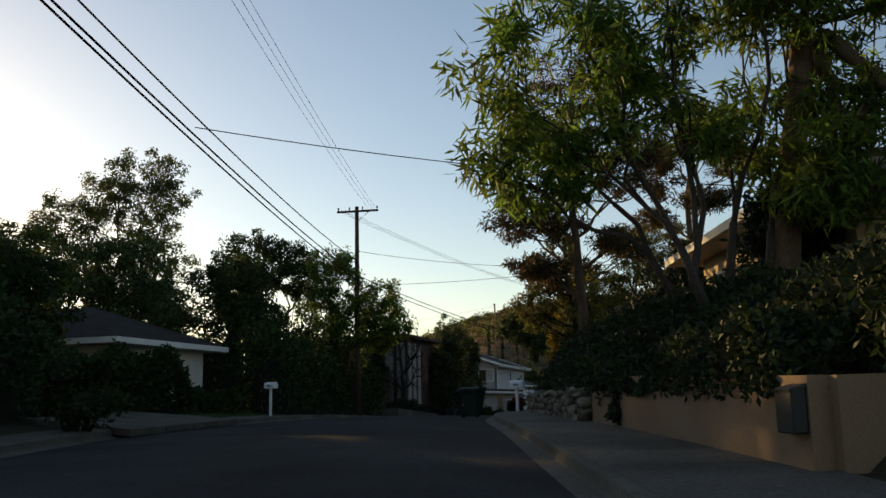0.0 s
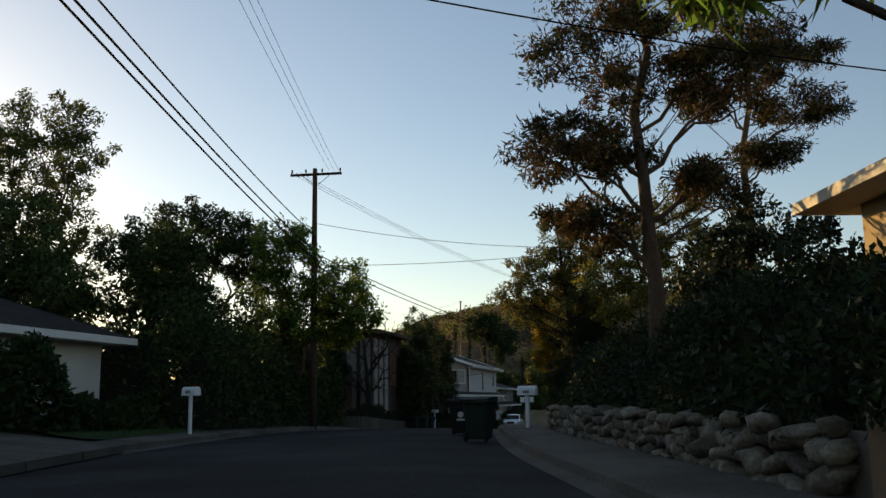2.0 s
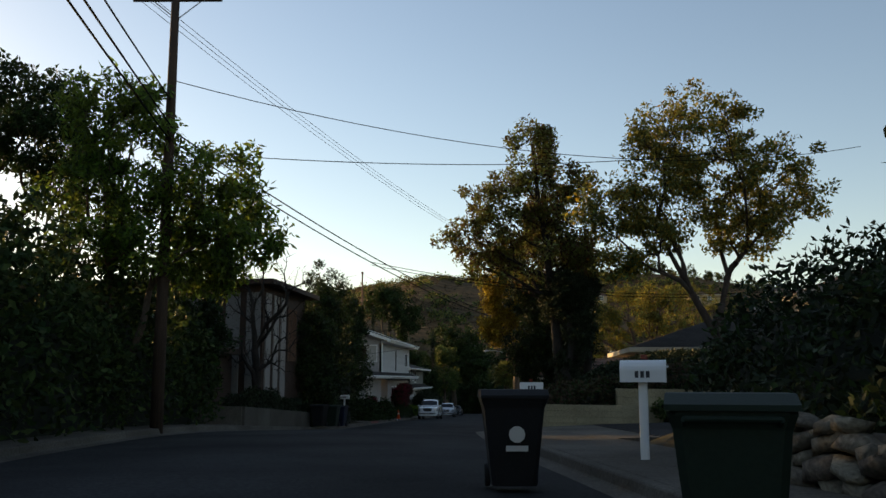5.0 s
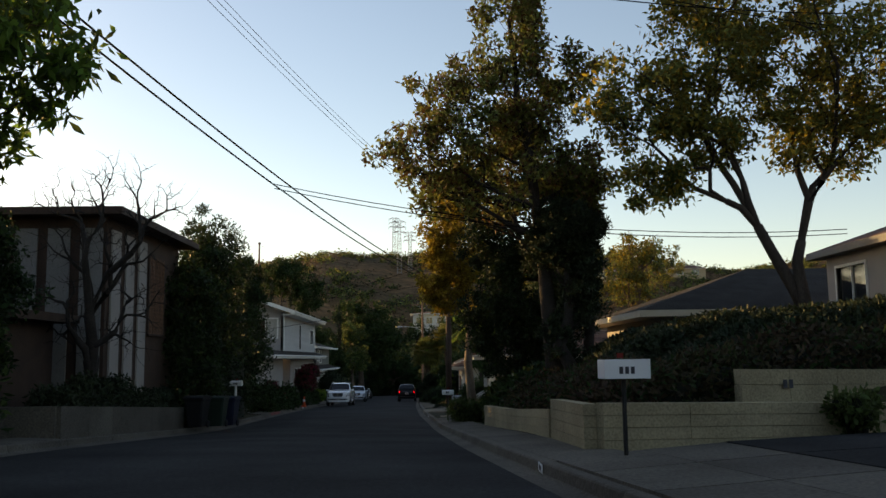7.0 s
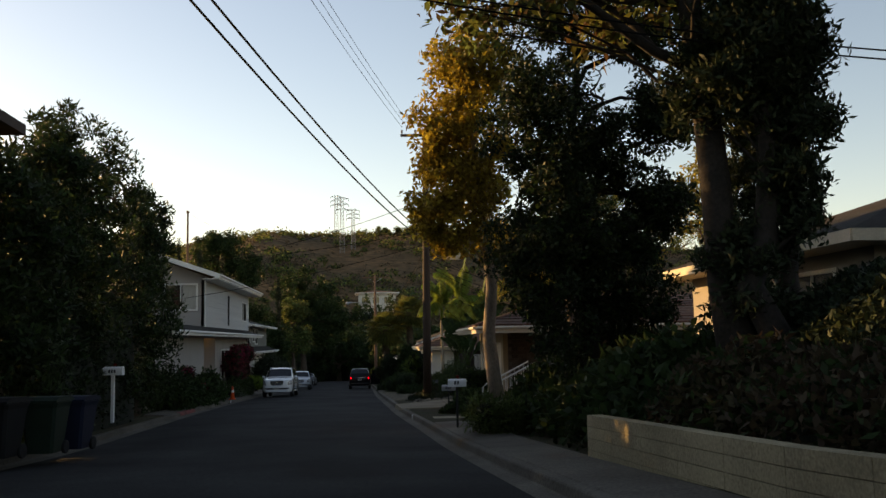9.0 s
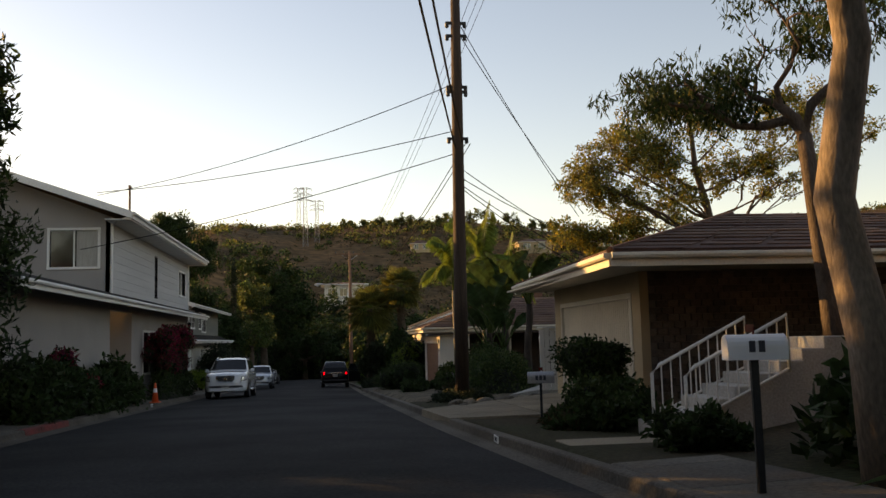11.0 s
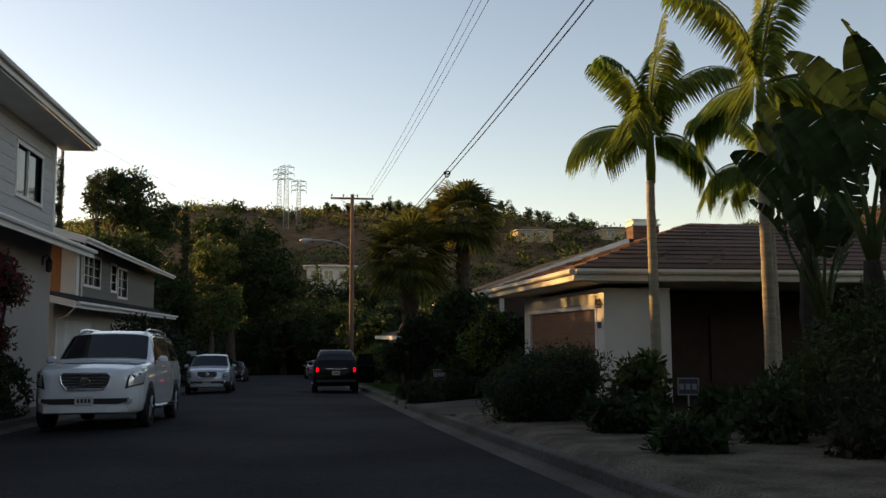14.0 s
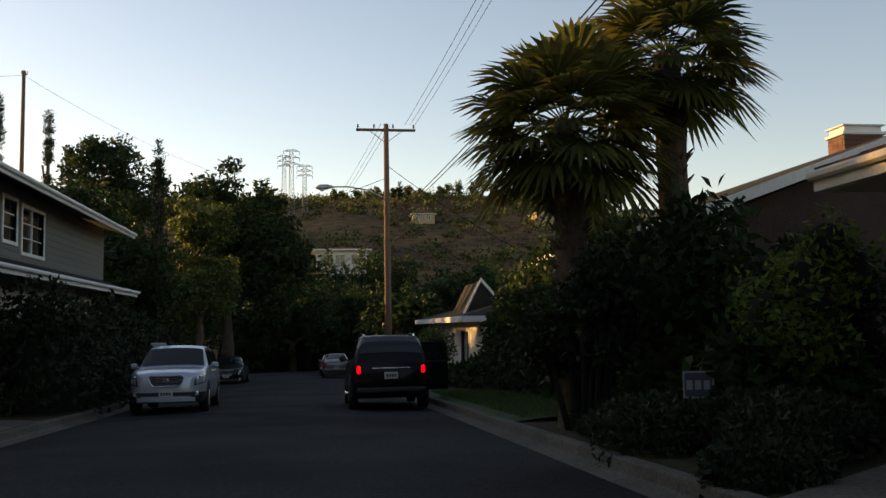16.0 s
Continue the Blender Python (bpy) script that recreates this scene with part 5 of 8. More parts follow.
# ---- poles, cables, pylons ----
def sag(a, b, drop, n=18):
    a, b = Vector(a), Vector(b)
    return [a.lerp(b, i / n) - Vector((0, 0, 4 * drop * (i / n) * (1 - i / n))) for i in range(n + 1)]


def cable(a, b, drop=0.6, r=0.012, label="black overhead power cable", name="overhead_cable", n=18):
    g = Geo()
    g.tube(sag(a, b, drop, n), r, 5)
    return thing(name, label, "cable", geo=g, mat=WIRE)


def utility_pole(x, y, top, label, arm=2.6, turn=0.0, mat=WOOD_POLE, lean=(0, 0), r=0.16, arms=1, clutter=False):
    """A tapered wooden pole with a crossarm, braces and insulators."""
    base = float(ground_z(x, y)) - 0.3
    p = thing("utility_pole", label, "utility pole", pose(x, y, base))
    H = top - base
    lx, ly = lean
    at = lambda z: Vector((lx * z / H, ly * z / H, z))
    g = Geo()
    g.tube([at(0), at(H * .3), at(H * .7), at(H)], [r * 1.12, r, r * .85, r * .72], 14)
    part("pole", g, mat, p, smooth=True)
    c, s = math.cos(radians(turn)), math.sin(radians(turn))
    for k in range(arms):
        z = H - 0.25 - k * 0.9
        o = at(z)
        g = Geo()
        g.box(-arm / 2, -.05, -.06, arm / 2, .05, .06, .008)
        arm_ob = part("crossarm", g, mat, p, m=Matrix.Translation(o) @ pose(0, r * .9, 0) @ pose(0, 0, 0, 0, 0, turn))
        for sx in (-1, 1):
            g = Geo()
            g.tube([(sx * arm * .28, 0, -.03), (0, 0, -.62)], .018, 5)
            part("brace", g, STEEL, arm_ob)
        for t in (-.47, -.2, .12, .47):
            g = Geo()
            g.lathe([(.015, .06), (.02, .12), (.05, .13), (.055, .17), (.03, .2), (.05, .22), (.045, .26), (.01, .28)], 10, "z", (t * arm, 0, 0))
            part("insulator", g, DARK_INK, arm_ob, smooth=True)
    if clutter:
        for z, q in ((H - 1.6, 1), (H - 2.0, -1), (H - 3.6, 1), (H - 3.75, -1), (H - 5.2, 1)):
            o = at(z)
            g = Geo()
            g.box(o.x - .32, o.y - .05, o.z - .04, o.x + .32, o.y + .05, o.z + .04, .01)
            for sx in (-.27, .27):
                g.lathe([(.03, -.1), (.06, -.07), (.06, .03), (.02, .08)], 8, "z", (o.x + sx, o.y, o.z - .05))
            part("bracket", g, BLACK_METAL, p)
        g = Geo()
        g.tube([at(0.4) + Vector((.17, 0, 0)), at(H * .8) + Vector((.14, 0, 0))], .03, 6)
        part("conduit", g, BLACK_METAL, p)
    return p


PA, PB, PC, PZ = (-18.65, 50.7), (-9.7, 96.85), (-11.6, 153.4), (-1.4, -20.0)
utility_pole(*PZ, 11.5, "dark wooden utility pole with crossarm", turn=12)
utility_pole(*PA, 12.95, "dark wooden utility pole rising out of a tree", 2.6, 5)
utility_pole(*PB, 11.6, "thick dark wooden utility pole with many cables", 2.4, -4, lean=(.12, 0), r=.19, clutter=True)
utility_pole(*PC, 8.75, "reddish weathered utility pole with street lamp arm", 2.8, 0, WOOD_POLE_PALE)
utility_pole(-39.6, 191.5, 21.8, "bare wooden pole among far trees", 0.5, 0, WOOD_POLE_PALE, r=.2)
for t in (-.25, 0, .22):
    cable((PA[0] - 1.0 + t, PA[1], 12.8), (PB[0] - .75 + t, PB[1], 11.7), 0.7, 0.009, "thin overhead power line", n=24)
    cable((PB[0] + 1.2 + t, PB[1], 11.7), (PC[0] + 1.15 + t, PC[1], 8.75), 0.8, 0.009, "thin overhead power line", n=24)
    cable((PZ[0] + 1.0 + t, PZ[1], 11.6), (PA[0] + 1.0 + t, PA[1], 12.8), 1.0, 0.007, "thin overhead power line", n=24)
    cable((PC[0] + t, PC[1], 8.75), (PC[0] + t - 4, 205, 9), 0.8, 0.009, "thin overhead power line", n=24)
for dx, z1, z2, z3, z0 in ((.2, 8.62, 6.3, 4.2, 8.0), (0, 8.45, 6.12, 3.9, 8.2)):
    cable((PZ[0] + dx, PZ[1], z0), (PA[0] + dx, PA[1], z1), 0.9, 0.024, "thick black telephone cable", n=24)
    cable((PA[0] + dx, PA[1], z1), (PB[0] + dx, PB[1], z2), 0.8, 0.024, "thick black telephone cable", n=24)
    cable((PC[0] + dx, PC[1], z3), (PC[0] - 4, 205, 5), 0.8, 0.02, "thick black telephone cable", n=24)
cable((PZ[0] - .5, PZ[1], 9.2), (PA[0], PA[1], 9.6), 1.1, 0.022, "thin black overhead cable", n=24)
# service drops
for a, b, d in (((PB[0], PB[1], 8.1), (-21.6, 103, 5.75), .35), ((PB[0], PB[1], 6.65), (-21.6, 103, 5.85), .25), ((PB[0], PB[1], 5.95), (-22.3, 103.6, 3.9), .2),
                ((PB[0], PB[1], 10.4), (-3.9, 104, 5.0), .2), ((PB[0], PB[1], 10.0), (-3.7, 104, 5.1), .2), ((PB[0], PB[1], 5.3), (-1.5, 108, 4.4), .3), ((PB[0], PB[1], 5.1), (-2, 108, 3.6), .25), ((PB[0], PB[1], 5.0), (-3.8, 104, 3.0), .15), ((PB[0], PB[1], 5.6), (-3.9, 104, 3.9), .1),
                ((PC[0], PC[1], 6.8), (-4, 150, 1.4), .3), ((PC[0], PC[1], 6.2), (-22, 150, 3.0), .4),
                ((-11.2, 19.6, 7.97), (4.5, 28, 7.0), .3), ((-19.9, 62, 7.9), (-27, 64, 7.4), .2), ((-15.6, 66.3, 6.95), (2.0, 66.9, 5.5), .6), ((-15.6, 66.3, 6.82), (2.0, 66.9, 5.36), .6), ((-39.6, 191.5, 21.4), (-60, 175, 17), .6), ((-39.6, 191.5, 21.4), (-24, 205, 15), .6)):
    cable(a, b, d, 0.014, "thin black service cable", "service_cable")
cable((PA[0], PA[1], 10.2), (6.0, 66.5, 11.8), 1.35, 0.014, "long black service cable over the street", "service_cable", 24)
cable((PA[0], PA[1], 8.1), (.5, 63, 10.9), .5, 0.014, "long black service cable over the street", "service_cable", 24)
for dx in (-.01, .14):
    cable((PB[0] + .32 + dx, PB[1], 6.25), (PC[0] + .12 + dx, PC[1], 4.2), 0.8, 0.014, "thick black telephone cable", n=24)
# a coil of slack tied round the pair
g = Geo()
for k in range(3):
    g.tube([(-10.24 + .1 * math.cos(a) + .02 * k, 122.5 + .14 * math.cos(a + .5) + .05 * k, 4.53 + (.07 + .015 * k) * math.sin(a + .3 * k)) for a in np.linspace(0, 6.28, 13)], .011, 5)
g.tube([(-10.35, 122.35, 4.54), (-10.13, 122.7, 4.53)], .022, 6)
thing("cable_splice", "black coiled splice hanging on a cable", "cable splice", geo=g, mat=WIRE)


def street_lamp():
    s = thing("street_lamp", "grey cobra-head street lamp on a long arm", "street lamp", pose(PC[0], PC[1], 5.2))
    g = Geo()
    g.tube([(-.1, -.15, 0), (-.9, -.2, .38), (-1.8, -.3, .52), (-2.6, -.35, .5)], .035, 8)
    part("arm", g, STEEL, s, smooth=True)
    g = Geo()
    g.tube([(-2.5, -.35, .5), (-2.75, -.36, .5), (-3.1, -.37, .47), (-3.3, -.38, .45)], [.05, .12, .14, .04], 10)
    head = part("lamp_head", g, STEEL, s, smooth=True)
    g = Geo()
    g.lathe([(.02, -.1), (.1, -.06), (.12, 0)], 12, "z", (-3.0, -.37, .38))
    part("lens", g, LAMP_GLASS, head, smooth=True)


street_lamp()


def pylon(x, y, H, w):
    """A slim lattice transmission mast: four legs, crossing braces and three pairs of arms."""
    p = thing("transmission_tower", "pale slim steel lattice transmission mast on the hill", "pylon", pose(x, y, float(ground_z(x, y)) - 1), group="towers on the hill")
    width = lambda t: w * (.5 - .22 * t)
    r = .085
    for sx in (-1, 1):
        for sy in (-1, 1):
            g = Geo()
            g.tube([(sx * width(t), sy * width(t), H * t) for t in np.linspace(0, 1, 9)], r, 4)
            part("leg", g, TOWER_STEEL, p)
    g = Geo()
    ts = np.linspace(0, 1, 17)
    for t0, t1 in zip(ts, ts[1:]):
        a, b = width(t0), width(t1)
        for k in range(4):
            q = [(-1, -1), (1, -1), (1, 1), (-1, 1)]
            (x0, y0), (x1, y1) = q[k], q[(k + 1) % 4]
            g.tube([(x0 * a, y0 * a, H * t0), (x1 * b, y1 * b, H * t1)], r * .5, 4)
            g.tube([(x0 * b, y0 * b, H * t1), (x1 * b, y1 * b, H * t1)], r * .5, 4)
    part("bracing", g, TOWER_STEEL, p)
    for t in (.79, .885, .98):
        for sx in (-1, 1):
            g = Geo()
            a = width(t)
            L = 2.1
            for sy in (-1, 1):
                g.tube([(sx * a, sy * a, H * t), (sx * (a + L), 0, H * t)], r * .8, 4)
                g.tube([(sx * a, sy * a, H * t + .7), (sx * (a + L), 0, H * t)], r * .6, 4)
            g.tube([(sx * (a + L), 0, H * t), (sx * (a + L), 0, H * t - 1.1)], r, 5)
            part("arm", g, TOWER_STEEL, p)


# ---- vehicles ----
def lerp_rows(rows, u):
    k = np.array([r[0] for r in rows])
    return np.array([np.interp(u, k, [r[i] for r in rows]) for i in range(1, len(rows[0]))])


def vehicle(name, label, m, L, W, H, paint, category="car", group="", front_detail=True, rails=True, lit=False, open_door=False, low=False, body_label=""):
    """A car with its nose at -y: a lofted shell, glass, lamps, grille, mirrors, wheels. Its origin is on the ground at its middle."""
    root = thing(name, label, category, m, group)
    h = H / 1.85
    # share of the length, bottom, waist height, waist half width, top height, top half width
    if low:
        rows = [(0, .35, .62, .60, .66, .50), (.03, .24, .70, .74, .74, .62), (.12, .20, .80, .86, .85, .72), (.28, .20, .92, .92, .99, .74), (.45, .20, .95, .93, 1.40, .58), (.62, .20, .97, .93, 1.42, .58), (.80, .20, .98, .92, 1.08, .66), (.95, .24, .96, .86, 1.02, .70), (.99, .34, .88, .74, .92, .62), (1, .40, .80, .66, .84, .55)]
        rows = [(a, b, c * 1.0, d, e * 1.02, f) for a, b, c, d, e, f in rows]
        h = H / 1.45
    else:
        rows = [(0, .42, .86, .62, .96, .56), (.008, .35, .94, .72, 1.03, .65), (.022, .31, .99, .80, 1.08, .73), (.045, .29, 1.02, .87, 1.11, .78), (.08, .28, 1.05, .92, 1.15, .81), (.14, .28, 1.08, .945, 1.18, .84), (.245, .28, 1.11, .95, 1.22, .82), (.265, .28, 1.12, .95, 1.25, .81), (.385, .28, 1.15, .95, 1.75, .71), (.46, .28, 1.15, .95, 1.82, .69), (.70, .28, 1.16, .95, 1.83, .69), (.90, .28, 1.17, .94, 1.79, .68), (.955, .30, 1.15, .93, 1.62, .70), (.985, .36, 1.10, .91, 1.24, .78), (1, .42, 1.02, .88, 1.12, .80)]
    hw = W / 2 / .95

    def section(u):
        b, wz, ww, tz, tw = lerp_rows(rows, u)
        b, wz, tz, ww, tw = b * h, wz * h, tz * h, ww * hw, tw * hw
        mid = b + (wz - b) * .55
        return [(0, b), (ww * .86, b), (ww * .965, b + .07), (ww * 1.0, b + (wz - b) * .3), (ww * 1.0, mid), (ww * .985, wz - .05), (ww * .965, wz),
                (tw + (ww - tw) * .55, wz + (tz - wz) * .42), (tw + (ww - tw) * .18, wz + (tz - wz) * .86), (tw * .93, tz - .012), (tw * .55, tz + .012), (0, tz + .02)]

    def surf(u, v):
        s = section(u)
        k = min(max(v, 0), len(s) - 1.0001)
        i = int(k)
        f = k - i
        return (s[i][0] * (1 - f) + s[i + 1][0] * f, u * L - L / 2, s[i][1] * (1 - f) + s[i + 1][1] * f)

    us = sorted({*np.linspace(0, 1, 41).tolist(), *[r[0] for r in rows]})
    n = len(section(0))
    g = Geo()
    for u in us:
        half = section(u)
        y = u * L - L / 2
        g.v += [(x, y, z) for x, z in half] + [(-x, y, z) for x, z in half[-2:0:-1]]
    k = 2 * n - 2
    g.f += [(i * k + j, i * k + (j + 1) % k, (i + 1) * k + (j + 1) % k, (i + 1) * k + j) for i in range(len(us) - 1) for j in range(k)]
    g.f += [tuple(range(k)), tuple(range((len(us) - 1) * k, len(us) * k))]
    body = part("body", g, paint, root, body_label, smooth=True)

    def skin(pname, u0, u1, v0, v1, mat, sx, lift=.008, parent=None, nu=8, nv=4, label=""):
        g = Geo()
        for i in range(nu + 1):
            for j in range(nv + 1):
                t = j / nv
                a0, a1 = (u0[0] + (u0[1] - u0[0]) * t, u1[0] + (u1[1] - u1[0]) * t) if isinstance(u0, tuple) else (u0, u1)
                u, v = a0 + (a1 - a0) * i / nu, v0 + (v1 - v0) * t
                p = np.array(surf(u, v))
                du = np.array(surf(min(u + .004, 1), v)) - np.array(surf(max(u - .004, 0), v))
                dv = np.array(surf(u, v + .03)) - np.array(surf(u, v - .03))
                nn = np.cross(dv, du)
                nn /= np.linalg.norm(nn) + 1e-9
                if nn[0] * 1 + nn[2] * .5 < 0 and v < 9.5:
                    nn = -nn
                if v >= 9.5 and nn[2] < 0:
                    nn = -nn
                p = p + nn * lift
                g.v.append((p[0] * sx, p[1], p[2]))
        w = nv + 1
        g.f += [(i * w + j, i * w + j + 1, (i + 1) * w + j + 1, (i + 1) * w + j) for i in range(nu) for j in range(nv)]
        return part(pname, g, mat, parent or body, label, smooth=True)

    if low:
        ws, rw, sides = (.30, .43), (.65, .78), [((.34, .42), (.50, .50)), ((.515, .515), (.66, .63))]
    else:
        ws, rw, sides = (.27, .38), (.915, .975), [((.30, .40), (.50, .50)), ((.515, .515), (.68, .68)), ((.70, .70), (.90, .87))]
    # windscreen and rear window, across both halves
    for wname, (u0, u1) in (("windscreen", ws), ("rear_window", rw)):
        g = Geo()
        vs = np.linspace(8.45, 11, 7)
        cols = [(v, 1) for v in vs] + [(v, -1) for v in vs[-2::-1]]
        for i in range(7):
            u = u0 + (u1 - u0) * i / 6
            for v, sg in cols:
                p = surf(u, v)
                g.v.append((p[0] * sg, p[1] + (-.012 if wname == "windscreen" else .012), p[2] + .012))
        w = len(cols)
        g.f += [(i * w + j, i * w + j + 1, (i + 1) * w + j + 1, (i + 1) * w + j) for i in range(6) for j in range(w - 1)]
        part(wname, g, CAR_GLASS, body, smooth=True)
    for sx in (1, -1):
        if not rails and not low:
            skin("lower_cladding", .002, .13, 1.1, 3.3, CAR_TRIM, sx, .012, label="matt black lower bumper cladding")
        for a, b in sides:
            skin("side_window", a, b, 6.25, 8.3, CAR_GLASS, sx, .01)
        skin("sill_trim", .24, .76, 1.15, 2.0, CAR_TRIM, sx, .01)
        if rails and not low:
            g = Geo()
            g.tube([(sx * W * .42, -L * .19, .4 * h), (sx * (W / 2 + .04), -L * .17, .36 * h), (sx * (W / 2 + .04), L * .16, .36 * h), (sx * W * .42, L * .18, .4 * h)], .045, 8)
            part("running_board", g, CHROME, body, smooth=True)
        for u in (.3, .508, .69):
            skin("door_gap", u, u + .004, 2.6, 6.1, CAR_TRIM, sx, .004, nu=1)
        for u in (.475, .655):
            p = surf(u, 5.3)
            g = Geo()
            g.box(sx * p[0] - .03, p[1] - .09, p[2] - .02, sx * p[0] + .03, p[1] + .09, p[2] + .02, .01)
            part("door_handle", g, CHROME if paint is not CAR_BLACK else paint, body)
        p = surf(.335, 6.2)
        g = Geo()
        g.tube([(sx * (p[0] - .02), p[1], p[2] + .03), (sx * (p[0] + .05), p[1], p[2] + .06)], .025, 6)
        a, b = sorted((sx * (p[0] + .04), sx * (p[0] + .23)))
        g.box(a, p[1] - .06, p[2] + .01, b, p[1] + .06, p[2] + .16, .045)
        part("mirror", g, paint, body)
        if rails and not low:
            g = Geo()
            pts = []
            for u in np.linspace(.42, .88, 7):
                q = surf(u, 9.0)
                pts.append((sx * (q[0] - .02), q[1], q[2] + .06))
            g.tube([(pts[0][0], pts[0][1] - .1, pts[0][2] - .06), *pts, (pts[-1][0], pts[-1][1] + .1, pts[-1][2] - .06)], .02, 6)
            part("roof_rail", g, CHROME, body)
        # lamps
        hu, hv = ((.008, .125), (4.45, 6.15)) if not low else ((.012, .08), (4.0, 5.2))
        bezel = skin("headlight", (hu[0] - .004, hu[0] + .004), (hu[1] - .045, hu[1] + .045), hv[0] - .12, hv[1] + .12, CAR_TRIM, sx, .008, nu=12, nv=6)
        skin("lens", (hu[0], hu[0] + .01), (hu[1] - .05, hu[1] + .035), hv[0], hv[1], LAMP_GLASS, sx, .014, parent=bezel, nu=12, nv=6)
        for uu in (.03, .058):
            p = surf(uu, (hv[0] + hv[1]) / 2 + .1)
            g = Geo()
            g.lathe([(.01, -.02), (.045 * h, -.02), (.055 * h, .012)], 14, "y", (sx * (p[0] - .03), p[1] - .035, p[2]))
            part("projector", g, CHROME, bezel, smooth=True)
        g = Geo()
        zt = (.98 if not low else .74) * h
        k = .6 if lit else 1
        g.box(sx * W * .405 - .08 * k, L / 2 - .14, zt - .15 * k, sx * W * .405 + .085 * k, L / 2 + .025, zt + .17 * k, .03)
        part("tail_light", g, TAIL_RED if lit else plain_tail, body, "glowing red tail light" if lit else "")
        # wheels
        for wy in (-L * .305, L * .29):
            r = .37 * h if not low else .32
            hub = (sx * (W / 2 - .085), wy, r)
            # black disc stands in for the shaded gap round the wheel
            g = Geo()
            g.lathe([(.02, -.1), (r + .05, -.1), (r + .05, .006), (.02, .006)] if sx > 0 else [(.02, -.006), (r + .05, -.006), (r + .05, .1), (.02, .1)], 28, "x", (sx * (W / 2 - .004), wy, r + .06))
            part("wheel_gap_shade", g, CAR_TRIM, body)
            g = Geo()
            g.lathe([(r * .66, -.11), (r * .93, -.11), (r, -.08), (r, .08), (r * .93, .11), (r * .66, .11), (r * .62, .06), (r * .62, -.06)], 28, "x", hub)
            tyre = part("wheel", g, RUBBER, root, smooth=False)
            g = Geo()
            g.lathe([(r * .05, .1), (r * .16, .1), (r * .18, .07), (r * .18, -.02), (r * .05, -.02)] if sx > 0 else [(r * .05, -.1), (r * .16, -.1), (r * .18, -.07), (r * .18, .02), (r * .05, .02)], 14, "x", hub)
            for q in range(6):
                a = q * math.pi / 3
                ca, sa = math.cos(a), math.sin(a)
                g.tube([(hub[0] + sx * .08, hub[1] + ca * r * .15, hub[2] + sa * r * .15), (hub[0] + sx * .07, hub[1] + ca * r * .64, hub[2] + sa * r * .64)], .035, 5)
            part("rim", g, RIM, tyre)
    # nose: grille, bumper mouth, plate; tail: plate, bumper strip
    if front_detail:
        zg = (.88 if not low else .6) * h
        edge = [(-.16, -.15), (.16, -.15), (.205, -.05), (.22, .08), (.195, .13), (-.195, .13), (-.22, .08), (-.205, -.05)]
        g = Geo()
        g.prism([(W * a, zg + b * h) for a, b in edge], "y", -L / 2 - .02, -L / 2 + .1)
        gr = part("grille", g, CAR_TRIM, body)
        for i in range(5):
            wide = W * (.17 + .05 * min(1, (i + .4) / 3.4) - (.012 if i == 4 else 0))
            g = Geo()
            g.box(-wide, -L / 2 - .034, zg - (.115 - i * .053) * h, wide, -L / 2 - .018, zg - (.094 - i * .053) * h, .005)
            part("grille_bar", g, CHROME, gr)
        g = Geo()
        g.tube([(W * a, -L / 2 - .025, zg + b * h) for a, b in edge + edge[:1]], .015, 6)
        part("grille_surround", g, CHROME, gr)
        g = Geo()
        g.lathe([(.045, -.012), (.08, -.01), (.085, .01)], 16, "y", (0, -L / 2 - .042, zg - .01))
        part("badge", g, CHROME, gr)
        g = Geo()
        g.prism([(-W * .3, zg - .41 * h), (W * .3, zg - .41 * h), (W * .38, zg - .37 * h), (W * .38, zg - .31 * h), (-W * .38, zg - .31 * h), (-W * .38, zg - .37 * h)], "y", -L / 2 - .012, -L / 2 + .25)
        part("lower_grille", g, CAR_TRIM, body)
        g = Geo()
        g.prism([(-W * .44, -L / 2 + .3), (-W * .36, -L / 2 + .02), (-W * .2, -L / 2 - .04), (W * .2, -L / 2 - .04), (W * .36, -L / 2 + .02), (W * .44, -L / 2 + .3)], "z", zg - .55 * h, zg - .44 * h)
        part("bumper", g, paint, body)
        for sx in (1, -1):
            g = Geo()
            g.lathe([(.01, -.02), (.055, -.015), (.065, .03)], 12, "y", (sx * W * .385, -L / 2 + .03, zg - .35 * h))
            part("fog_lamp", g, LAMP_GLASS, body)
    for yy, s in ((-L / 2 - .03, -1), (L / 2 + .005, 1)):
        zp = (.53 if s < 0 else .84) * h if not low else (.42 if s < 0 else .6) * h
        g = Geo()
        g.box(-.16, yy - .012, zp - .08, .16, yy + .02, zp + .08, .005)
        pl = part("plate", g, PLATE, body, "pale plate with dark bars")
        for k in range(4):
            g = Geo()
            g.box(-.12 + k * .063, yy - .016 if s < 0 else yy + .018, zp - .035, -.075 + k * .063, yy - .01 if s < 0 else yy + .024, zp + .035)
            part("bar", g, DARK_INK, pl)
    g = Geo()
    g.box(-W * .44, L / 2 - .12, .42 * h, W * .44, L / 2 + .05, .56 * h, .04)
    part("rear_bumper", g, CAR_TRIM if paint is CAR_BLACK else paint, body)
    if not low:
        g = Geo()
        g.box(-.45, L / 2 - .01, 1.0 * h, .45, L / 2 + .03, 1.03 * h, .01)
        part("tailgate_trim", g, CHROME, body)
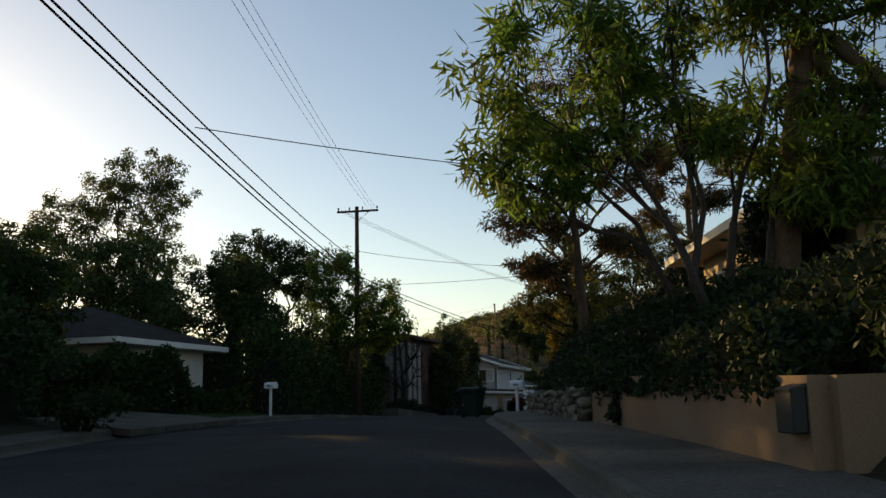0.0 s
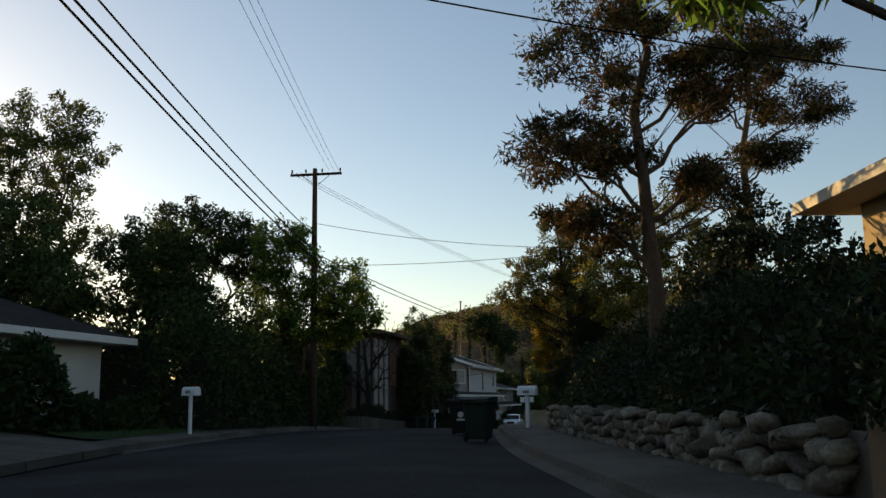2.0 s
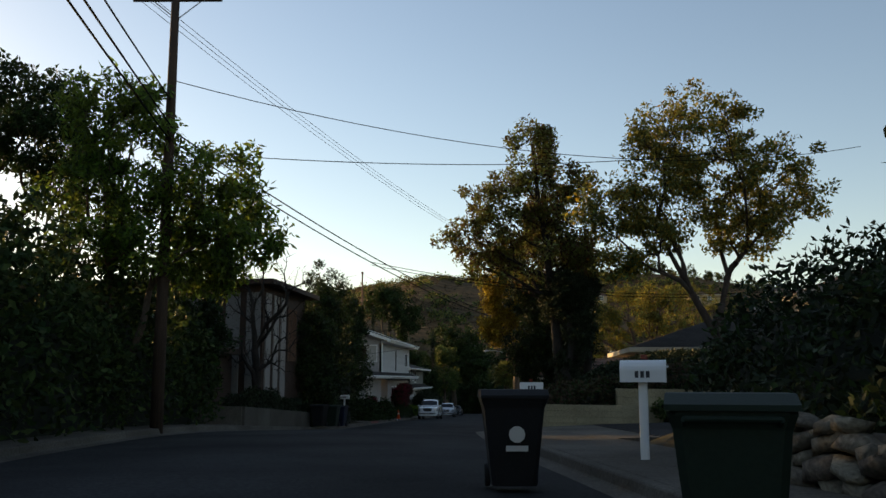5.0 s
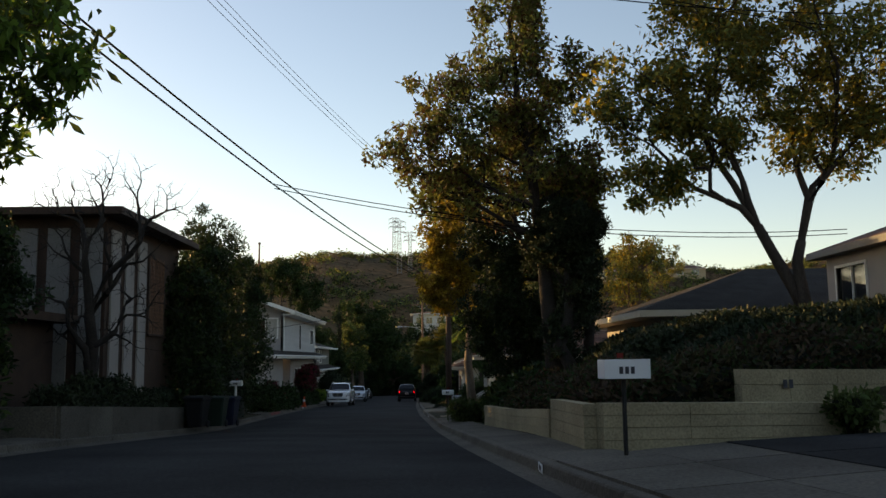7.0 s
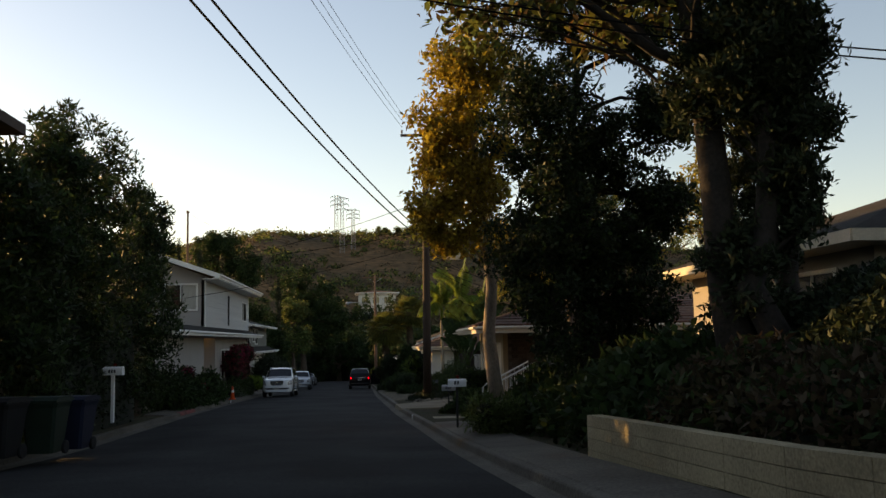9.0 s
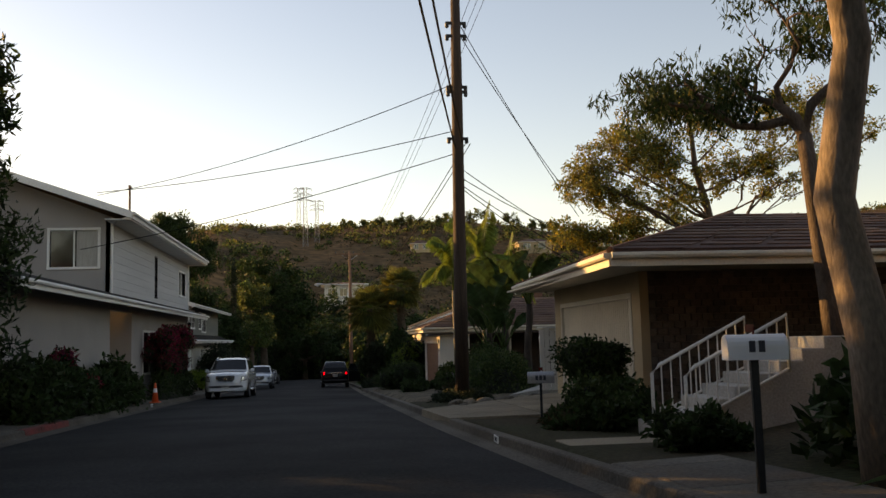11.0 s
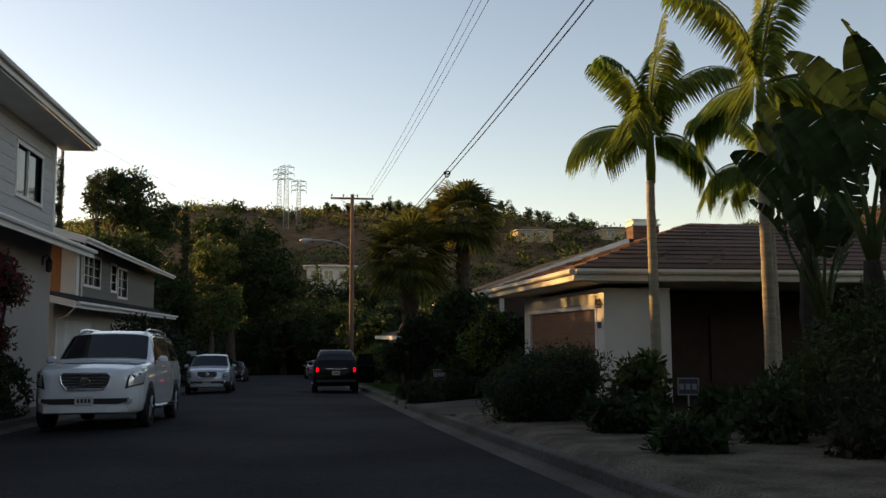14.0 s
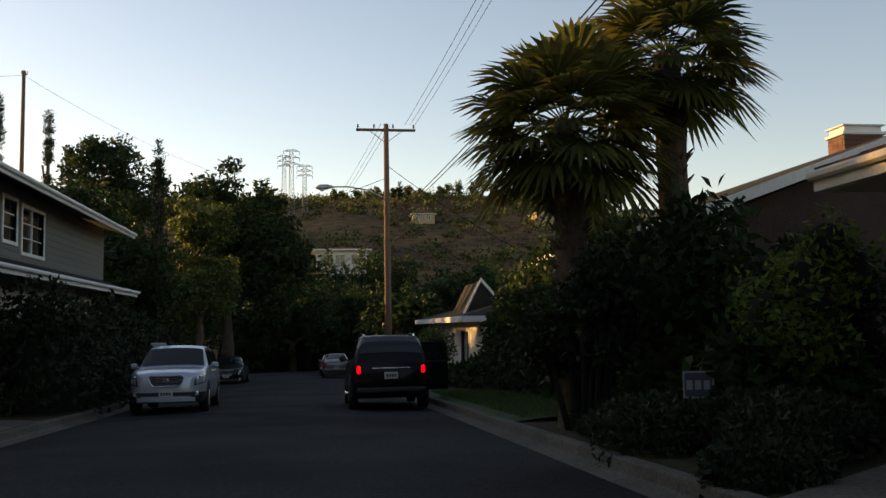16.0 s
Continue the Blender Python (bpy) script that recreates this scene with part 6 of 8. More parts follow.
    if open_door:
        g = Geo()
        g.box(0, -.04, .35, .95, .04, 1.12, .03)
        d = part("door", g, paint, body, "open front passenger door", m=pose(-W / 2 + .02, -L * .16, 0, 0, 0, 192))
        g = Geo()
        g.tube([(.05, 0, 1.1), (.18, 0, 1.62), (.8, 0, 1.62), (.92, 0, 1.12)], .03, 6)
        part("window_frame", g, paint, d)
        g = Geo()
        g.add([(.09, 0, 1.13), (.9, 0, 1.13), (.79, 0, 1.6), (.2, 0, 1.6), (.09, .01, 1.13), (.9, .01, 1.13), (.79, .01, 1.6), (.2, .01, 1.6)], [(0, 1, 2, 3), (7, 6, 5, 4), (0, 4, 5, 1), (1, 5, 6, 2), (2, 6, 7, 3), (3, 7, 4, 0)])
        part("pane", g, CAR_GLASS, d)
    return root


plain_tail = plain("tail lamp", (0.25, 0.012, 0.012), 0.2)


def slope(y):
    return math.degrees(math.atan2(rz(y + 2) - rz(y - 2), 4))


def park(x, y, yaw=0.0):
    return pose(x, y, rz(y, .02), slope(y), 0, 0) @ pose(0, 0, 0, 0, 0, yaw)


vehicle("suv", "large white sport utility vehicle parked at the kerb", park(-18.3, 115.5, -.8), 5.0, 1.95, 1.9, CAR_WHITE, group="cars parked on the street")
vehicle("suv", "silver-blue compact sport utility car parked at the kerb", park(-18.55, 136.8, 1), 4.5, 1.82, 1.68, CAR_SILVER, group="cars parked on the street", rails=False)
vehicle("suv", "black sport utility vehicle with glowing tail lights and open door", park(-13.2, 135.7, 180), 4.7, 1.88, 1.8, CAR_BLACK, group="cars parked on the street", lit=True, open_door=True)
vehicle("car", "grey car parked far along the kerb", park(-13.6, 171, 180), 4.6, 1.8, 1.5, CAR_GREY, group="cars parked on the street", low=True)
vehicle("car", "dark car parked in the shade at the kerb", park(-19.6, 163, 0), 4.6, 1.8, 1.45, CAR_BLACK, group="cars parked on the street", low=True)
vehicle("car", "dark red car parked far along the kerb", park(-13.7, 180, 180), 4.6, 1.8, 1.45, CAR_RED, group="cars parked on the street", low=True)


# ---- street furniture ----
def wheelie_bin(x, y, mat, label, yaw=0, z=None, mark=True):
    b = thing("wheelie_bin", label, "bin", pose(x, y, rz(y, .02) if z is None else z, 0, 0, yaw), "bins at the kerb")
    g = Geo()
    lo, hi = .24, .33
    rows = [(.06, lo, .26), (.12, lo + .01, .27), (.9, hi, .36), (.98, hi + .03, .39), (1.0, hi + .03, .39)]
    for z0, a, c in rows:
        ch = .05
        g.v += [(-a + ch, -c, z0), (a - ch, -c, z0), (a, -c + ch, z0), (a, c - ch, z0), (a - ch, c, z0), (-a + ch, c, z0), (-a, c - ch, z0), (-a, -c + ch, z0)]
    g.f += [(i * 8 + k, i * 8 + (k + 1) % 8, (i + 1) * 8 + (k + 1) % 8, (i + 1) * 8 + k) for i in range(len(rows) - 1) for k in range(8)] + [tuple(range(8))]
    part("tub", g, mat, b)
    g = Geo()
    g.prism([(-.42, 1.005), (.42, 1.005), (.42, 1.04), (.2, 1.1), (-.3, 1.1), (-.42, 1.04)], "x", -.37, .37)
    part("lid", g, mat, b)
    g = Geo()
    g.tube([(-.26, .43, .96), (.26, .43, .96)], .018, 8)
    for s in (-.26, .26):
        g.tube([(s, .36, .93), (s, .43, .96)], .02, 6)
    part("handle", g, mat, b)
    for s in (-.27, .27):
        g = Geo()
        g.lathe([(.02, -.03), (.12, -.03), (.13, -.01), (.13, .01), (.12, .03), (.02, .03)], 16, "x", (s, .27, .13))
        part("wheel", g, RUBBER, b)
    if mark:
        g = Geo()
        g.lathe([(.01, -.372), (.09, -.372), (.09, -.36)], 10, "y", (0.02, 0, .62))
        g.box(-.1, -.36, .44, .14, -.355, .5)
        part("emblem", g, PLATE, b, "pale worn emblem")
    return b


wheelie_bin(-7.4, 32.7, BIN_GREEN, "dark green wheeled bin standing in the gutter", 170, mark=False)
wheelie_bin(-8.8, 37.3, BIN_BLACK, "black wheeled bin with pale emblem standing in the gutter", 6)
wheelie_bin(-18.95, 71.0, BIN_BLACK, "black wheeled bin standing at the kerb", -10, rz(71, .16), False)
wheelie_bin(-18.55, 72.1, BIN_GREEN, "dark green wheeled bin standing at the kerb", -4, rz(72.1, .16), False)
wheelie_bin(-18.4, 73.3, BIN_BLUE, "blue wheeled bin standing at the kerb", -6, rz(73.3, .16), False)


def mailbox(x, y, label, h=1.15, post=WHITE_PAINT, box=WHITE_PAINT, yaw=0, r=.045, size=(.2, .5, .24), bars=3, z=None, flat=False):
    """A post with a round-topped box, a door with a knob, a flag and dark bars for the number."""
    b = thing("mailbox", label, "mailbox", pose(x, y, float(ground_z(x, y)) - .03 if z is None else z, 0, 0, yaw), "mailboxes along the street")
    g = Geo()
    g.box(-r, -r, 0, r, r, h, .008)
    part("post", g, post, b)
    w, l, t = size
    g = Geo()
    arc = [(-w / 2, h)] + ([(w / 2 * math.cos(a), h + t * .55 + t * .45 * math.sin(a)) for a in np.linspace(math.pi, 0, 9)] if not flat else [(-w / 2, h + t), (w / 2, h + t)]) + [(w / 2, h)]
    g.prism(arc, "y", -l / 2, l / 2)
    bx = part("box", g, box, b)
    g = Geo()
    g.prism([(p[0] * 1.04, h + (p[1] - h) * 1.03 - .004) for p in arc], "y", -l / 2 - .015, -l / 2)
    g.lathe([(.008, -.04), (.014, -.02), (.01, 0)], 8, "y", (0, -l / 2 - .01, h + t * .7))
    part("flap", g, box, bx)
    g = Geo()
    g.box(w / 2, -l * .1, h + .1, w / 2 + .012, -l * .06, h + t + .06)
    g.box(w / 2, -l * .1, h + t + .02, w / 2 + .012, l * .05, h + t + .08)
    part("flag", g, CAR_RED, bx)
    for k in range(bars):
        for sx in (-1, 1):
            g = Geo()
            u = (k - (bars - 1) / 2) * .075
            g.box(sx * (w / 2 + .002) - .003, u - .024, h + .06, sx * (w / 2 + .002) + .003, u + .024, h + .15)
            part("bar", g, DARK_INK, bx)
    return b


mailbox(-16.68, 35.2, "white mailbox on a white wooden post", 1.2, yaw=70, size=(.24, .55, .26), z=.62)
mailbox(-7.05, 39.6, "large white mailbox on a white wooden post", 1.08, yaw=80, size=(.3, .6, .3), r=.06, z=.6)
mailbox(-8.55, 51.25, "white box mailbox with dark bars on a thin black post", 0.98, BLACK_METAL, yaw=96, size=(.3, .58, .24), r=.025, z=.42, flat=True)
mailbox(-19.75, 80.9, "white mailbox on a white post behind bins", 1.35, yaw=85, size=(.2, .55, .24), z=-.8)
mailbox(-9.5, 87.75, "silver mailbox on a black metal post", .72, BLACK_METAL, STEEL, 78, .025, (.2, .5, .22), 3, z=-1.22)
mailbox(-10.2, 77.5, "white mailbox on a dark post under trees", 1.1, BLACK_METAL, WHITE_PAINT, 80, .03, (.2, .45, .2), 2)
mailbox(-20.6, 146.0, "grey mailbox on a post beside a car", 1.6, BLACK_METAL, STEEL, 90, .03, (.25, .5, .25), 0)


def traffic_cone(x, y):
    c = thing("traffic_cone", "orange traffic cone with pale band on the kerb strip", "traffic cone", pose(x, y, rz(y, .17)))
    g = Geo()
    g.box(-.18, -.18, 0, .18, .18, .035, .01)
    part("base", g, CONE_ORANGE, c)
    g = Geo()
    g.lathe([(.13, .035), (.035, .7), (.02, .72)], 18)
    part("cone", g, CONE_ORANGE, c, smooth=True)
    g = Geo()
    g.lathe([(.086, .37), (.064, .52)], 18)
    part("band", g, WHITE_PAINT, c)


traffic_cone(-19.95, 105.0)


def yard_sign(x, y, label, w=.42, h=.36, tall=.75, yaw=0, face=SIGN_DARK):
    s = thing("yard_sign", label, "sign", pose(x, y, float(ground_z(x, y)), 0, 0, yaw))
    g = Geo()
    g.box(-.012, -.012, -.1, .012, .012, tall)
    part("stake", g, STEEL, s)
    g = Geo()
    g.box(-w / 2, -.02, tall, w / 2, -.005, tall + h, .005)
    f = part("face", g, face, s)
    g = Geo()
    for a, b, c, d in ((-w / 2, w / 2, 0, .02), (-w / 2, w / 2, h - .02, h), (-w / 2, -w / 2 + .02, .02, h - .02), (w / 2 - .02, w / 2, .02, h - .02)):
        g.box(a, -.024, tall + c, b, -.02, tall + d)
    part("border", g, SIGN_RIM, f)
    for k in range(3):
        g = Geo()
        g.box(-.14 + k * .1, -.025, tall + h * .32, -.07 + k * .1, -.021, tall + h * .66)
        part("bar", g, SIGN_RIM, f)


yard_sign(-8.32, 109.8, "small dark yard sign with pale bars on a stake", .34, .28, .5, yaw=-15)
yard_sign(-10.5, 122.4, "small dark yard sign with pale bars on a stake", .36, .32, .56, yaw=-15)
yard_sign(-9.4, 123.0, "small white utility sign beside a bush", .2, .36, .4, -10, WHITE_PAINT)


def gate_fence():
    f = thing("fence", "white wooden board fence beside the garage", "fence")
    z0 = -1.15
    for i in range(7):
        x = -7.5 + i * .155
        g = Geo()
        t = .02 * math.sin(i * 2.1)
        g.box(x, 96.12 + .012 * (i % 2), z0, x + .14, 96.16 + .012 * (i % 2), .6 + t * 1.5, .006)
        part("board", g, WOOD_WHITE, f)
    for z in (-.8, .3):
        g = Geo()
        g.box(-7.5, 96.17, z, -6.42, 96.22, z + .09, .006)
        part("rail", g, WOOD_WHITE, f)
    g = Geo()
    g.box(-7.55, 96.08, .63, -6.42, 96.24, .67, .01)
    part("cap_rail", g, WOOD_WHITE, f)


gate_fence()


def steps_and_rail():
    s = thing("steps", "pale concrete garden steps climbing from the street", "steps", kind="structure")
    z0 = rz(83, .17)
    g = Geo()
    g.box(-10.45, 81.9, z0 - .25, -9.0, 83.0, z0 - .01, .01)
    part("landing", g, CONCRETE_TAN, s)
    for i in range(8):
        g = Geo()
        g.box(-9.0 + i * .34, 82.6, z0 - .2, -9.0 + (i + 1) * .34 + .03, 83.72, z0 + .165 * (i + 1), .012)
        part("step", g, CONCRETE_LIGHT, s)
    for y, label in ((83.8, "white painted steel stair railing"), (82.52, "white painted steel stair railing")):
        r = thing("railing", label, "railing", group="stair railings")
        p0, p1 = Vector((-8.72, y, z0 + .03)), Vector((-7.2, y, z0 + .75))
        up = Vector((0, 0, .88))
        g = Geo()
        g.tube([p0, p0 + up * .9, p0 + up + Vector((.12, 0, .03)), p1 + up, p1 + up * .1], .028, 8)
        part("handrail", g, RAIL_WHITE, r, smooth=True)
        g = Geo()
        g.tube([p0 + up * .16, p1 + up * .16], .02, 6)
        part("bottom_rail", g, RAIL_WHITE, r)
        for k in range(1, 10):
            a = p0.lerp(p1, k / 10)
            g = Geo()
            g.tube([a + up * .16, a + up * 1.02], .011, 6)
            part("baluster", g, RAIL_WHITE, r)


steps_and_rail()


def kerb_plate(edge, sign, y, label):
    """A white painted patch on the kerb's face, with dark bars for its number."""
    x, z = float(edge(y)), float(road_z(y))
    k = thing("kerb_plate", label, "kerb marking", pose(x - sign * .004, y, z))
    g = Geo()
    g.box(-.006, -.17, .03, .006, .17, .135, .002)
    part("patch", g, WHITE_PAINT, k)
    for i in range(3):
        g = Geo()
        g.box(-sign * .006 - .003, -.1 + i * .07, .05, -sign * .006 + .003, -.055 + i * .07, .115)
        part("bar", g, DARK_INK, k)


kerb_plate(kerb_l, -1, 104.4, "white painted kerb patch with dark bars")
kerb_plate(kerb_r, 1, 51.0, "white painted kerb patch with dark bars")
kerb_plate(kerb_r, 1, 84.4, "white painted kerb patch with dark bars")


def wall_fittings():
    """A scrolled lamp bracket and a number board beside the brown garage door."""
    s = thing("wall_sconce", "ornate dark metal wall scroll above the number board", "wall ornament", pose(-8.2, 114.5, .3))
    for k in range(4):
        g = Geo()
        a = [(-.02, .03 * math.cos(t) * (1 + t * .25) - .14 + k * .09, .045 * math.sin(t) * (1 + t * .2)) for t in np.linspace(0, 7.5, 16)]
        g.tube(a, .011, 5)
        part("scroll", g, BLACK_METAL, s)
    g = Geo()
    g.tube([(-.02, -.26, -.03), (-.03, 0, .04), (-.02, .22, -.03)], .013, 6)
    part("bar", g, BLACK_METAL, s)
    n = thing("number_board", "row of small dark bars on the wall", "house sign", pose(-8.2, 114.5, -.16))
    for k in range(3):
        g = Geo()
        g.box(-.015, -.12 + k * .085, -.07, -.001, -.06 + k * .085, .07, .004)
        part("bar", g, DARK_INK, n)
    b = thing("wall_mailbox", "dark metal mailbox hung on the orange wall", "mailbox", pose(1.22, 9.3, .84, 0, 0, 107))
    g = Geo()
    g.box(-.18, .13, 0, .18, .27, .4, .015)
    body = part("body", g, BLACK_METAL, b)
    g = Geo()
    g.add([(-.19, .125, .4), (.19, .125, .4), (.19, .285, .36), (-.19, .285, .36), (-.19, .125, .43), (.19, .125, .43), (.19, .29, .38), (-.19, .29, .38)], [(0, 3, 2, 1), (4, 5, 6, 7), (0, 1, 5, 4), (1, 2, 6, 5), (2, 3, 7, 6), (3, 0, 4, 7)])
    part("lid", g, BLACK_METAL, body)


wall_fittings()


def small_fittings():
    """A wall lantern, the number on the upper wall, a garden light and the red painted kerb."""
    s = thing("wall_lantern", "black metal wall lantern under the skirt roof", "wall lamp", pose(-21.3, 120.7, 1.45))
    g = Geo()
    g.box(0, -.05, .05, .03, .05, .3, .008)
    g.tube([(.02, 0, .25), (.12, 0, .33), (.17, 0, .24)], .014, 6)
    part("bracket", g, BLACK_METAL, s)
    g = Geo()
    g.lathe([(.03, -.14), (.08, -.1), (.09, .12), (.11, .13), (.03, .22), (.01, .26)], 8, "z", (.17, 0, 0))
    part("lantern_body", g, BLACK_METAL, s)
    n = thing("number_board", "two small dark bars on the cream wall", "house sign", pose(-5.15, 54.44, 1.2, 0, 0, 12.9))
    for k in range(2):
        g = Geo()
        g.box(-.1 + k * .11, -.012, -.07, -.03 + k * .11, .004, .07, .003)
        part("bar", g, DARK_INK, n)
    p = thing("garden_light", "beige mushroom-shaped garden light on a post", "garden lamp", pose(-5.35, 59.7, float(ground_z(-5.35, 59.7)) - .05))
    h = 1.62 - (float(ground_z(-5.35, 59.7)) - .05)
    g = Geo()
    g.tube([(0, 0, 0), (0, 0, h)], .025, 8)
    part("post", g, BLACK_METAL, p)
    g = Geo()
    g.lathe([(.34, h - .06), (.33, h - .04), (.12, h + .03), (.03, h + .08), (.01, h + .1)], 20)
    part("shade", g, TRIM_CREAM, p)
    k = thing("kerb_paint", "faded red paint along the kerb", "kerb marking")
    for i in range(3):
        g = Geo()
        for y in (90.2 + i * 1.1, 91.29 + i * 1.1):
            x, z = float(kerb_l(y)), float(road_z(y))
            g.v += [(x - a, y, z + b) for a, b in ((-.004, .03), (.016, .136), (.034, .154), (.06, .16), (.165, .16), (.165, .15), (.02, .1))]
        g.f += [(j, (j + 1) % 7, (j + 1) % 7 + 7, j + 7) for j in range(7)] + [tuple(range(7)), tuple(range(7, 14))]
        part("paint_patch", g, KERB_RED, k)


small_fittings()

# ---- trees and plants ----
# right side, from the start of the street
A = dict(absolute=True)
tree("tree", "tall feathery-leaved tree with several thin stems", (1.0, 17.0), [(-1.6, 16.5, 7.4, 2.3, 2.0, 1.7, 38), (1.2, 17, 8.6, 2.6, 2.2, 1.6, 40), (-2.4, 17, 5.6, 1.7, 1.6, 1.0, 22), (2.4, 18, 6, 2.2, 2, 1.4, 34), (-.4, 17, 5.9, 1.8, 1.6, .7, 14)], [LEAF_FERN, LEAF_MID], .2, .3, (.34, .06), .5, 90, BARK_BROWN, 11, stems=5, droop=.6, **A)
tree("tree", "thick-trunked tree with feathery crown above the street", (1.8, 17.6), [(2.4, 17.4, 8.4, 2.3, 1.6, 1.4, 38), (4.4, 17.4, 7.0, 2.0, 1.6, 1.7, 36), (2.9, 17.0, 4.7, 1.2, .8, .5, 26), (4.8, 17.0, 5.0, 1.3, .9, .7, 24), (6.4, 17.2, 6.4, 1.6, 1.4, 1.8, 24)], [LEAF_FERN, LEAF_MID], .25, .8, (.3, .055), .4, 80, BARK_PINE, 12, droop=.6, **A)
tree("tree", "dark leafy understorey tree above the orange wall", (2.8, 20.2), [(.0, 19.4, 2.3, .9, .9, .5, 26), (4.2, 19.6, 3.2, 1.2, 1.1, .6, 34), (2.6, 19.4, 2.4, 1.8, .9, .5, 40), (2.2, 19.5, 4.4, .75, .8, .9, 46), (3.6, 19.6, 4.7, 1.1, .9, .9, 56), (3.1, 19.5, 3.5, .9, .8, .6, 40), (1.25, 19.3, 2.9, .5, .7, .5, 20)], [LEAF_CONIFER_SHADE, LEAF_DARK], .16, .3, (.2, .08), .45, 95, BARK_BROWN, 401, **A)
tree("tree", "tall far pine with layered needle clumps", (.4, 43.9), [(-.8, 43.9, 9.6, 1.1, 1.0, .5, 22), (1.6, 43.9, 10.4, 1.6, 1.2, .6, 34), (3.2, 43.9, 12.0, 1.5, 1.2, .6, 30), (-.4, 43.9, 12.6, 1.5, 1.2, .7, 32), (1.4, 43.9, 14.4, 1.8, 1.3, .8, 36), (3.6, 43.9, 14.0, 1.0, 1.0, .5, 16), (0, 43.9, 16.4, 1.6, 1.3, .8, 30)], [LEAF_BRONZE, LEAF_DARK], .22, .5, (.22, .05), .45, 110, BARK_PINE, 402, leader=True, squash=.6, **A)
tree("tree", "open pine with bronze-green needle clumps and a lit trunk", (-2.8, 29.9), [(-4.6, 30, 7.1, 1.7, 1.8, .9, 46), (-3.4, 30, 9.4, 2.4, 2.2, 1.5, 60), (-4.3, 30, 5.3, 1.2, 1.5, .6, 26), (-1.1, 30, 8.6, 1.7, 1.8, 1.3, 44), (-2.6, 30, 11.4, 2.4, 2, 1.4, 46), (-1.4, 30, 6.2, 1.1, 1.5, .6, 24)], [LEAF_BRONZE, LEAF_DARK], .2, .5, (.19, .045), .42, 130, BARK_PINE, 13, (-.2, 0), leader=True, squash=.65, **A)
tree("tree", "dark dense rounded tree above the bank", (1.2, 42.5), [(1.2, 42.5, 5.6, 3.2, 2.6, 3.0, 110), (-.9, 42, 4.4, 1.6, 1.8, 1.8, 46)], LEAF_CONIFER_SHADE, .25, .3, (.26, .12), .6, 80, seed=306, **A)
tree("tree", "tall tree with bronze leaves and ragged layers", (-7.05, 67.0), [(-8.2, 67.3, 12.2, 1.2, 1.1, 1.5, 44), (-9.2, 67.2, 9.8, 2.4, 2.0, 1.3, 70), (-8.8, 67.2, 7.2, 3.2, 2.4, 1.3, 60), (-6.2, 67.2, 7.3, .9, .9, 1.1, 44), (-10.8, 67.2, 8.0, 1.8, 1.7, 1.5, 44), (-6.6, 67.4, 10.6, 1.2, 1.2, 1.4, 28), (-7.8, 67.3, 8.7, 1.5, 1.4, 1.0, 40)], [LEAF_OLIVE, LEAF_BRONZE], .26, .55, (.2, .09), .46, 72, BARK_DARK, 15, leader=True, **A)
tree("tree", "blackish dense conifer below a taller tree", (-6.85, 66.6), [(-7.4, 66.7, 5.2, .6, .9, .9, 36), (-6.7, 66.8, 5.6, .9, .9, 1.0, 70), (-6.3, 66.8, 4.1, .5, .7, 1.5, 56), (-7.0, 67.2, 2.2, .6, .7, 1.0, 30)], LEAF_CONIFER_SHADE, .24, .4, (.14, .05), .36, 150, BARK_DARK, 16, droop=-.5, leader=True, **A)
tree("tree", "blackish upright conifer with spiky outline", (-5.9, 67.8), [(-6.2, 67.8, 4.6, .7, .8, 2.4, 60), (-6.0, 67.8, 6.0, .55, .6, 1.0, 36)], LEAF_CONIFER_SHADE, .2, .5, (.14, .05), .36, 150, BARK_DARK, 19, droop=-.8, leader=True, **A)
# the gold leaves of these crowns carry backlight in their colour
tree("tree", "broad spreading tree with open branches and leaves coloured sunlit gold", (-.6, 63.6), [(-1.6, 64, 11.8, 3.0, 2.6, 1.9, 120), (-5.0, 63.6, 8.6, 2.2, 2.2, 1.5, 74), (-4.6, 63.6, 6.4, 1.2, 1.4, .7, 26), (-2.6, 63.8, 9.7, 1.8, 1.6, 1.4, 50), (.3, 63.8, 7.4, 1.5, 1.6, .8, 30), (-3.2, 63.8, 7.7, 1.3, 1.5, .8, 30), (1.4, 63.6, 9.4, 2.2, 2.4, 2.4, 84), (-.4, 64, 8.8, 2.2, 1.6, 1.4, 40)], [LEAF_OLIVE, LEAF_SUN_GOLD], .24, .24, (.19, .09), .45, 66, BARK_BROWN, 27, (-.3, 0), stems=2, **A)
tree("tree", "tree with low-sun glow put into its gold leaf colour", (-9.0, 77.6), [(-9.6, 77.2, 8.5, 1.2, 1.2, 1.2, 46), (-10.0, 77.2, 6.7, 1.4, 1.2, 1.6, 66), (-10.0, 77.2, 4.6, 1.5, 1.2, 1.3, 56)], LEAF_SUN_GOLD, .2, .4, (.17, .08), .4, 110, BARK_PALE, 18, leader=True, **A)
